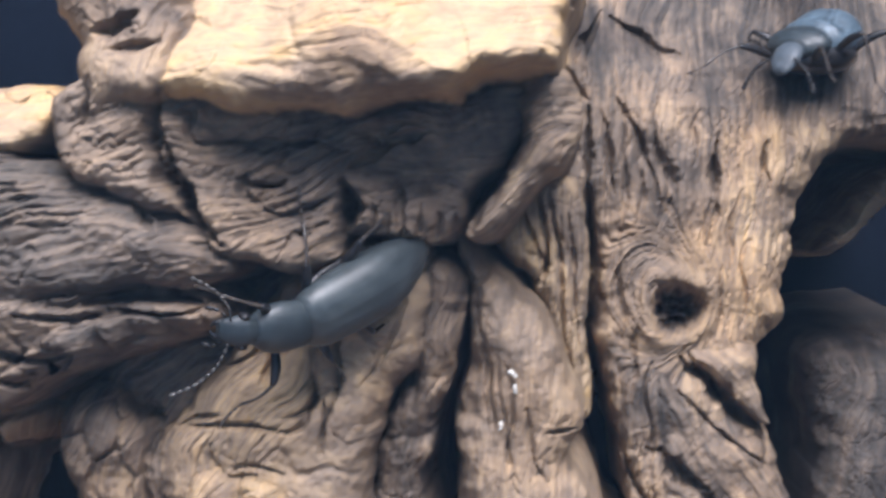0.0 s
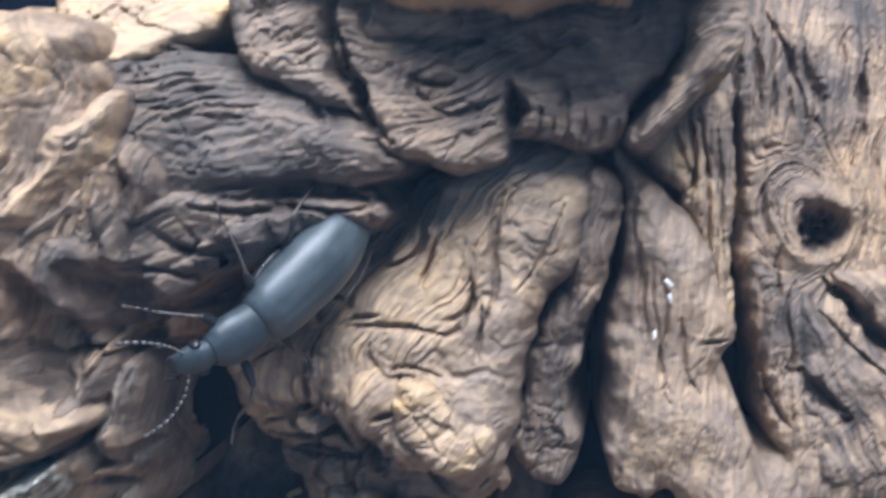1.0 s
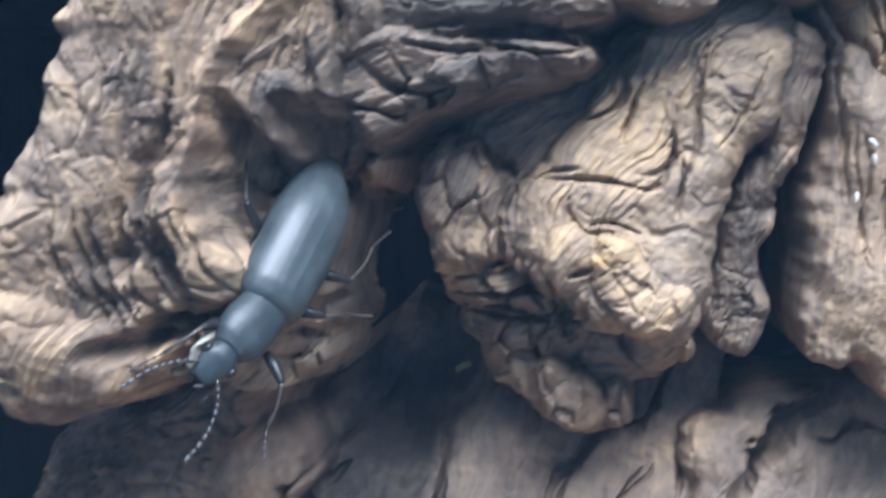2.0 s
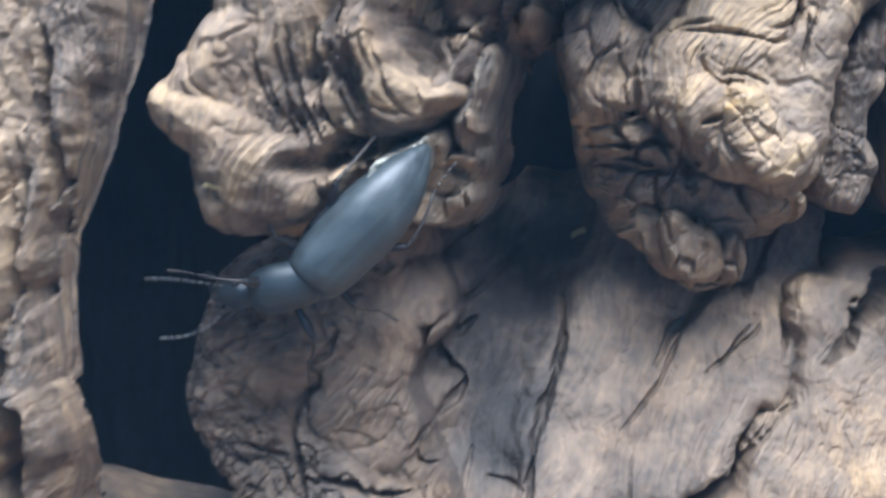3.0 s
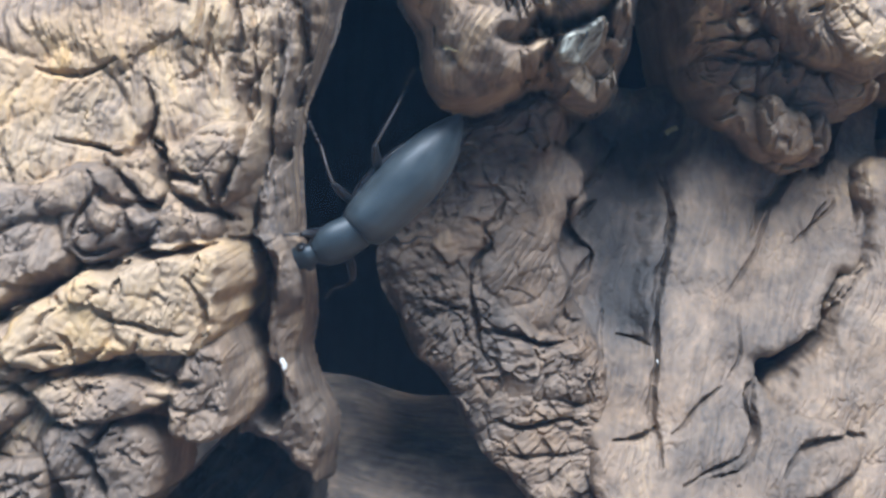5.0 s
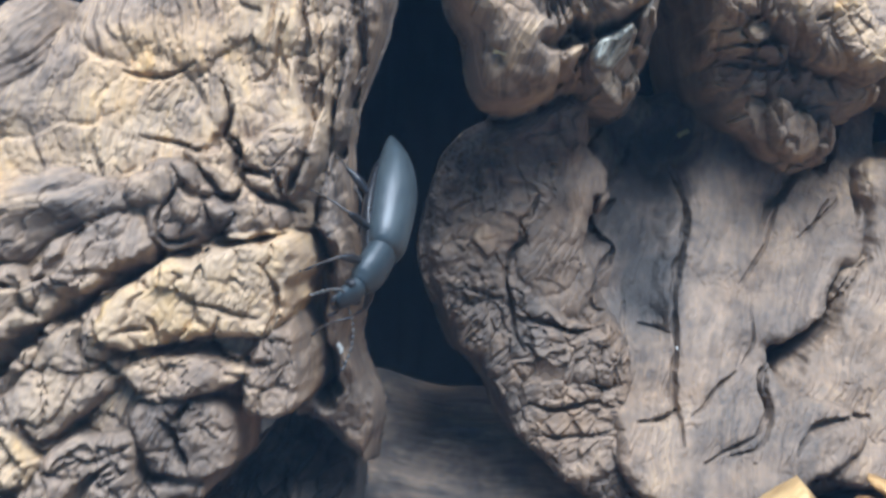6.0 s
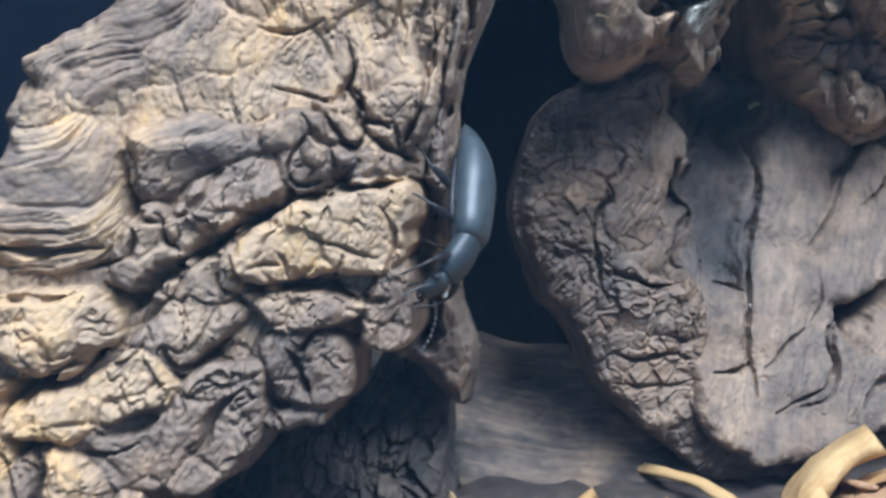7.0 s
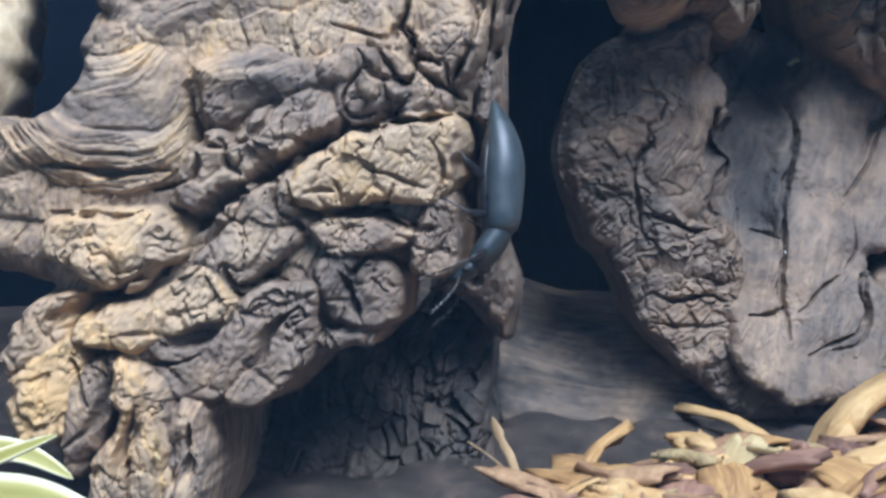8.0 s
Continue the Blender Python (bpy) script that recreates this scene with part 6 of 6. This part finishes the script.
def chip_mesh(length, width, thick, seed, bend=0.15):
    """A torn flake of wood with jagged ends and a split face, along x, in millimetres."""
    rnd = random.Random(seed)
    nx, ny = 11, 5
    edge = [[0.5 + 0.14 * rnd.uniform(-1, 1) for _ in range(nx)] for _ in range(2)]
    tips = [[rnd.uniform(-0.16, 0.10) for _ in range(ny)] for _ in range(2)]
    ridge = [rnd.uniform(-0.5, 0.5) for _ in range(ny)]
    taper, skew = rnd.uniform(0.0, 0.35), rnd.uniform(-0.2, 0.2)
    bm = bmesh.new()
    faces = []
    for lift in (1, -1):
        grid = []
        for i in range(nx):
            f = i / (nx - 1)
            for j in range(ny):
                g = j / (ny - 1)
                w = width * (edge[0][i] if g < 0.5 else edge[1][i]) * (1 - taper * f)
                x = (f - 0.5 + (tips[0][j] * (1 - f) ** 4 if f < 0.5 else -tips[1][j] * f**4)) * length
                z = bend * length * math.sin(math.pi * f) + lift * thick * (0.5 + 0.5 * ridge[j] * (0.6 + 0.4 * math.sin(5 * f + j))) * (0.45 if j in (0, ny - 1) else 1)
                grid.append(bm.verts.new(Vector((x, (g - 0.5) * 2 * w + skew * length * (f - 0.5) ** 2, z)) / 1000))
        faces.append(grid)
    at = lambda side, i, j: faces[side][i * ny + j]
    for i in range(nx - 1):
        for j in range(ny - 1):
            bm.faces.new((at(0, i, j), at(0, i + 1, j), at(0, i + 1, j + 1), at(0, i, j + 1)))
            bm.faces.new((at(1, i, j), at(1, i, j + 1), at(1, i + 1, j + 1), at(1, i + 1, j)))
        for j in (0, ny - 1):
            bm.faces.new((at(0, i, j), at(1, i, j), at(1, i + 1, j), at(0, i + 1, j)))
    for j in range(ny - 1):
        for i in (0, nx - 1):
            bm.faces.new((at(0, i, j), at(0, i, j + 1), at(1, i, j + 1), at(1, i, j)))
    bmesh.ops.recalc_face_normals(bm, faces=bm.faces)
    return bm


def between(a, b, twist=0.0):
    """A pose whose x runs from a to b (millimetres), lying at their middle."""
    a, b = Vector(a) / 1000, Vector(b) / 1000
    return Matrix.Translation((a + b) / 2) @ (b - a).to_track_quat("X", "Z").to_matrix().to_4x4() @ pose(0, 0, 0, twist)


def single(name, mesh, mat, m, label, category, group=""):
    ob = tagged(part(name, mesh, mat), label, category, group)
    ob.matrix_world = m
    return ob


def litter():
    single("wood_splint", chip_mesh(30, 2.2, 0.9, 3, 0.05), ORANGE_CHIP, between((-61.8, 38, -2.2), (-43.5, 12, -5.6), 20), "long orange-yellow wood splint leaning against the stump", "splint")
    single("wood_splint", chip_mesh(20, 2.6, 0.9, 29, 0.03), RED_CHIP, between((-59.6, 40, 0.4), (-41.6, 34, -6.5), 30), "thin brown splint lying along the stump", "splint")
    single("wood_splint", chip_mesh(20, 3.6, 1.5, 5, 0.10), ORANGE_CHIP, between((-77.0, -8, -8.8), (-69.3, 8, -2.2), -30), "orange-tan curved wood splint standing up from the chips", "splint")
    single("straw", chip_mesh(11, 1.4, 0.6, 7, 0.08), STRAW, between((-87.8, 0, 0.4), (-84.0, -8, -6.3), 40), "short yellow straw stuck in the chips", "straw")
    single("straw", limb([(-91.8, 4, -2.8), (-88.8, 2, -4.4), (-85.6, 0, -6.7)], [0.15, 0.22, 0.2]), STRAW, Matrix.Identity(4), "thin pale straw lying on the chips", "straw")
    single("straw", limb([(-72.7, -4, -4.3), (-70.8, -7, -6.2), (-68.5, -10, -8.5)], [0.15, 0.22, 0.2]), CREAM, Matrix.Identity(4), "thin pale straw lying on the chips", "straw")
    single("wood_chip", chip_mesh(11, 8.5, 3.0, 11, 0.1), CREAM, between((-55.2, -6, -11), (-52.9, -3, -1.4), 10), "thick cream wood chip standing in the litter", "chip")
    single("wood_chip", chip_mesh(10, 5, 2.2, 13, 0.08), RED_CHIP, between((-46.7, -6, -11), (-46.8, -6, -1.2), 10), "dark reddish-brown bark chip standing in the litter", "chip")
    single("wood_chip", chip_mesh(18, 12, 3.4, 17, 0.12), ORANGE_CHIP, between((-40.6, 14, -8.0), (-26.4, 22, 3.1), -20), "broad orange-tan wood chip leaning against the stump", "chip")
    single("wood_chip", chip_mesh(14, 7, 3.0, 19, 0.06), TAN_CHIP, between((-69.8, 1, -7.6), (-56.5, 2, -6.6), 15), "ribbed brown wood chip lying in the litter", "chip")
    single("wood_chip", chip_mesh(14, 5.5, 2.0, 23, 0.1), ORANGE_CHIP, between((-43.5, -6, -8.6), (-32.4, 0, -3.3), 15), "orange-yellow wood chip lying in the litter", "chip")
    single("wood_flake", chip_mesh(1.9, 0.8, 0.2, 61, 0.05), CREAM, between((-68.5, -9.9, 63.6), (-66.8, -9.6, 63.1), 50), "tiny cream flake stuck on the driftwood", "flake")
    for a, b, length, mat, words in (
            # The first three white flecks stand in for glints on the column.
            ((8.3, 34.4, 82.8), (9.0, 34.4, 82.1), 1.0, WHITE, "tiny white fleck painting a glint on the column"),
            ((8.8, 34.6, 81.2), (8.9, 34.6, 80.2), 1.1, WHITE, "tiny white fleck painting a glint on the column"),
            ((7.2, 35.4, 77.0), (7.2, 35.4, 76.3), 0.8, WHITE, "tiny white fleck painting a glint on the column"),
            ((-88.8, 0.6, 28.9), (-88.2, 0.6, 27.6), 1.5, WHITE, "small curled white flake hanging on the splinter"),
            ((-41.6, 35.0, 22.6), (-41.3, 35.0, 21.8), 0.9, WHITE, "tiny white flake stuck in a crack"),
            ((-37.6, 55.5, 53.8), (-36.0, 55.5, 54.6), 1.9, CREAM, "small pale chip lying in the hollow"),
            ((-127.4, -35.0, 4.9), (-127.3, -35.0, 3.7), 1.3, CREAM, "tiny cream flake stuck on the root"),
            ((-127.8, -35.2, 2.8), (-127.2, -35.2, 2.0), 1.1, CREAM, "tiny cream flake stuck on the root"),
            ((-59.2, 44.6, -0.6), (-57.9, 44.6, -1.6), 1.7, CREAM, "small cream flake lying on the log")):
        single("wood_flake", chip_mesh(length, 0.45 * length, 0.15, int(100 * length), 0.12), mat, between(a, b, 50), words, "flake")
    kinds = []
    for k in range(9):
        me = bpy.data.meshes.new("wood_chip")
        bm = chip_mesh(9 + 1.1 * k, 5.0 + (k * 5 % 7) * 0.95, 1.0 + 0.35 * (k % 4), 40 + k, 0.05 + 0.03 * (k % 5))
        bm.to_mesh(me)
        bm.free()
        me.polygons.foreach_set("use_smooth", np.ones(len(me.polygons), bool))
        me.materials.append((TAN_CHIP, RED_CHIP, ORANGE_CHIP, ORANGE_CHIP, TAN_CHIP, CREAM, TAN_CHIP, RED_CHIP, ORANGE_CHIP)[k])
        kinds.append(me)
    rnd = random.Random(5)
    words = {"tan_wood_chip": "tan torn wood chip on the soil", "orange_wood_chip": "orange torn wood chip on the soil", "brown_bark_chip": "dark brown bark chip on the soil", "straw": "yellow straw-like wood chip on the soil", "cream_chip": "cream wood chip on the soil"}
    for _ in range(170):
        x = rnd.uniform(-0.090, 0.040)
        back = min(-0.012 + (x + 0.080) * 0.66, 0.034)
        y = max(back - abs(rnd.gauss(0, 0.022)), -0.08)
        me = rnd.choice(kinds)
        ob = tagged(new("wood_chip", me), words[me.materials[0].name], "chip", "wood chips on the soil")
        ob.matrix_world = Matrix.Translation((x, y, ground_height(x, y) + rnd.uniform(0.0004, 0.0026))) @ pose(0, 0, 0, rnd.gauss(0, 16), rnd.gauss(0, 14), rnd.uniform(0, 360))


litter()


def leaf_material():
    m, nt, bsdf = material("striped_leaf", 0.6)
    uv = nt.nodes.new("ShaderNodeUVMap")
    uv.uv_map = "blade"
    split = nt.nodes.new("ShaderNodeSeparateXYZ")
    nt.links.new(uv.outputs[0], split.inputs[0])
    off = mathed(nt, "ABSOLUTE", mathed(nt, "SUBTRACT", split.outputs["Y"], 0.5), 0.0)
    stripes = node(nt, "ShaderNodeMapping", Scale=(2.0, 34.0, 1.0))
    nt.links.new(uv.outputs[0], stripes.inputs["Vector"])
    n = noise_of(nt, stripes.outputs[0], 1.0, 4.0)
    fac = mathed(nt, "ADD", mathed(nt, "MULTIPLY", off, 2.0), mathed(nt, "MULTIPLY", mathed(nt, "SUBTRACT", n, 0.5), 0.3))
    nt.links.new(ramp(nt, fac, (0.35, (0.30, 0.27, 0.06)), (0.62, (0.48, 0.42, 0.13)), (0.85, (0.68, 0.62, 0.40))), bsdf.inputs["Base Color"])
    bsdf.inputs["Subsurface Weight"].default_value = 0.0
    return m


def blade(points, width, mat, parent):
    """One narrow arching leaf with a keel, a little thick."""
    bm = bmesh.new()
    line = rounded(points, 7, False)
    layer = bm.loops.layers.uv.new("blade")
    rows, uvs = [], {}
    for k, p in enumerate(line):
        f = k / (len(line) - 1)
        ahead = Vector(line[min(k + 1, len(line) - 1)] - line[max(k - 1, 0)]).normalized()
        side = Vector((0.12, 0.55, 0.82)) - ahead * ahead.dot(Vector((0.12, 0.55, 0.82)))
        side.normalize()
        over = ahead.cross(side)
        w = width * (math.sin(math.pi * min(0.22 + 0.78 * f, 1)) ** 0.8 + 0.02)
        ring = []
        for lift in (0.0, 0.35):
            for a in (-0.5, -0.3, 0, 0.3, 0.5) if not lift else (0.5, 0.3, 0, -0.3, -0.5):
                v = bm.verts.new((Vector(p) + side * a * w + over * (lift + 0.5 * w * (abs(a) ** 1.5))) / 1000)
                uvs[v] = (f, a + 0.5)
                ring.append(v)
        rows.append(ring)
    for a, b in zip(rows, rows[1:]):
        for k in range(10):
            bm.faces.new((a[k], a[(k + 1) % 10], b[(k + 1) % 10], b[k]))
    bmesh.ops.recalc_face_normals(bm, faces=bm.faces)
    for f in bm.faces:
        for c in f.loops:
            c[layer].uv = uvs[c.vert]
    return part("leaf", bm, mat, parent)


def spider_plant():
    plant = tagged(new("potted_plant"), "yellow-green and cream striped leaves arching over the chips", "plant")
    mat = leaf_material()
    blade([(-160, -68, -13), (-146, -69, 2.4), (-134, -70, 4.6), (-126, -70, 2.6), (-119, -70, -1.6)], 5.2, mat, plant)
    blade([(-162, -58, -10), (-150, -59, 2), (-139, -60, 6.4), (-131.7, -60, 9.3)], 2.4, mat, plant)
    blade([(-160, -54, -10), (-148, -54, 4), (-139, -54, 6.5), (-132, -54, 3.5)], 3.4, mat, plant)


spider_plant()

# ---- what moves ----
UPPER_CRAWL = [
    (0, (-11.7, 19.3, 89.8), (0.9, 29.2, 96.9), (0.42, -0.78, -0.45)),
    (0.5, (-21.4, 14.0, 86.3), (-9.9, 24.2, 94.4), (0.42, -0.78, -0.45)),
    (1, (-31.6, 12.0, 80.8), (-21.1, 20.0, 92.2), (0.45, -0.75, -0.48)),
    (1.5, (-39.2, 6.0, 75.5), (-32.0, 16.8, 87.3), (0.45, -0.8, -0.35)),
    (2, (-48.8, 3.0, 68.3), (-44.1, 13.5, 81.4), (0.4, -0.88, -0.2)),
    (2.2, (-53.8, 3.0, 63.6), (-47.8, 12.5, 77.1), (0.4, -0.88, -0.2)),
]
MIDDLE_CRAWL = [
    (2.75, (-60.2, -1.0, 57.0), (-49.8, 5.0, 69.0), (0.38, -0.84, -0.34)),
    (3.3, (-65.2, 4.0, 49.8), (-52.2, 2.2, 61.4), (0.35, -0.8, -0.45)),
    (3.5, (-70.3, 3.0, 47.9), (-54.9, 3.0, 57.1), (0.35, -0.8, -0.45)),
    (4, (-75.5, 4.0, 44.9), (-61.7, 5.5, 55.9), (0.38, -0.8, -0.42)),
    (4.5, (-77.5, -1.0, 43.0), (-64.8, -0.5, 56.2), (0.4, -0.82, -0.38)),
    (4.7, (-77.6, 0.0, 43.8), (-65.2, 0.2, 56.2), (0.45, -0.8, -0.35)),
]
LOWER_CRAWL = [
    (5.8, (-84.3, -4.0, 41.5), (-76.4, 4.8, 54.4), (0.92, -0.35, -0.2)),
    (6, (-82.3, -8.0, 40.5), (-80.2, 2.8, 54.1), (0.95, -0.28, -0.12)),
    (6.5, (-84.1, -12.0, 37.5), (-82.6, -2.8, 52.3), (0.96, -0.26, 0)),
    (7, (-85.1, -13.0, 35.5), (-84.1, -3.5, 50.2), (0.97, -0.22, 0)),
    (7.5, (-85.4, -13.0, 29.7), (-85.3, -13.0, 47.7), (0.99, -0.12, 0)),
    (8, (-86.8, -12.0, 28.2), (-86.6, -8.2, 45.3), (0.99, -0.14, 0)),
]
BEETLE = UPPER_CRAWL + MIDDLE_CRAWL + LOWER_CRAWL
BEND = [(0, 2, -20), (0.5, 0, -18), (1.0, 0, -14), (1.5, -2, -14), (2.2, -2, -14), (2.75, 8, -22), (3.3, 26, -38), (3.5, 34, -42), (4.0, 22, -34), (4.5, 2, -28), (4.7, 0, -24), (5.8, 14, -10), (6.5, 20, -6), (7.0, 24, -6), (7.5, 34, -6), (8.0, 32, -6)]


def body_pose(front, tail, up):
    """The beetle's pose from the place of its waist and tail and the way its back faces."""
    x = (Vector(front) - Vector(tail)).normalized()
    z = Vector(up) - x * x.dot(Vector(up))
    z.normalize()
    m = Matrix((x, z.cross(x), z)).transposed().to_4x4()
    return Matrix.Translation(Vector(front) / 1000) @ m


def motions():
    walk(WALKER, [(t, body_pose(a, b, up)) for t, a, b, up in BEETLE])
    walk(COLLAR, [(t, pose(0.0002, 0, -0.0001, 0, pitch, turn)) for t, pitch, turn in BEND])
    for s, a in FEELERS:
        rows = []
        for k in range(33):
            t = k * 0.25
            rows.append((t, pose(0.0080, s * 0.0012, -0.0009, 0, 10 * math.sin(t * 7 + s), s * 14 + 16 * math.sin(t * 5.3 + 1.4 * s))))
        walk(a, rows)
    for n, s, x, base, one in LEGS:
        rows = []
        for k in range(49):
            t = k / 6
            pace = 1.0 if t < 6.2 else 0.45
            swing = pace * 13 * math.sin(2 * math.pi * 1.6 * t + (math.pi if (n + (s > 0)) % 2 else 0))
            lift = pace * 7 * math.cos(2 * math.pi * 1.6 * t + (math.pi if (n + (s > 0)) % 2 else 0))
            droop = -52 * min(max((t - 4.6) / 1.4, 0), 1)
            rows.append((t, pose(x / 1000, s * 0.0023, -0.0016, s * (6 + lift + droop), 0, -s * base + swing)))
        walk(one, rows)


motions()
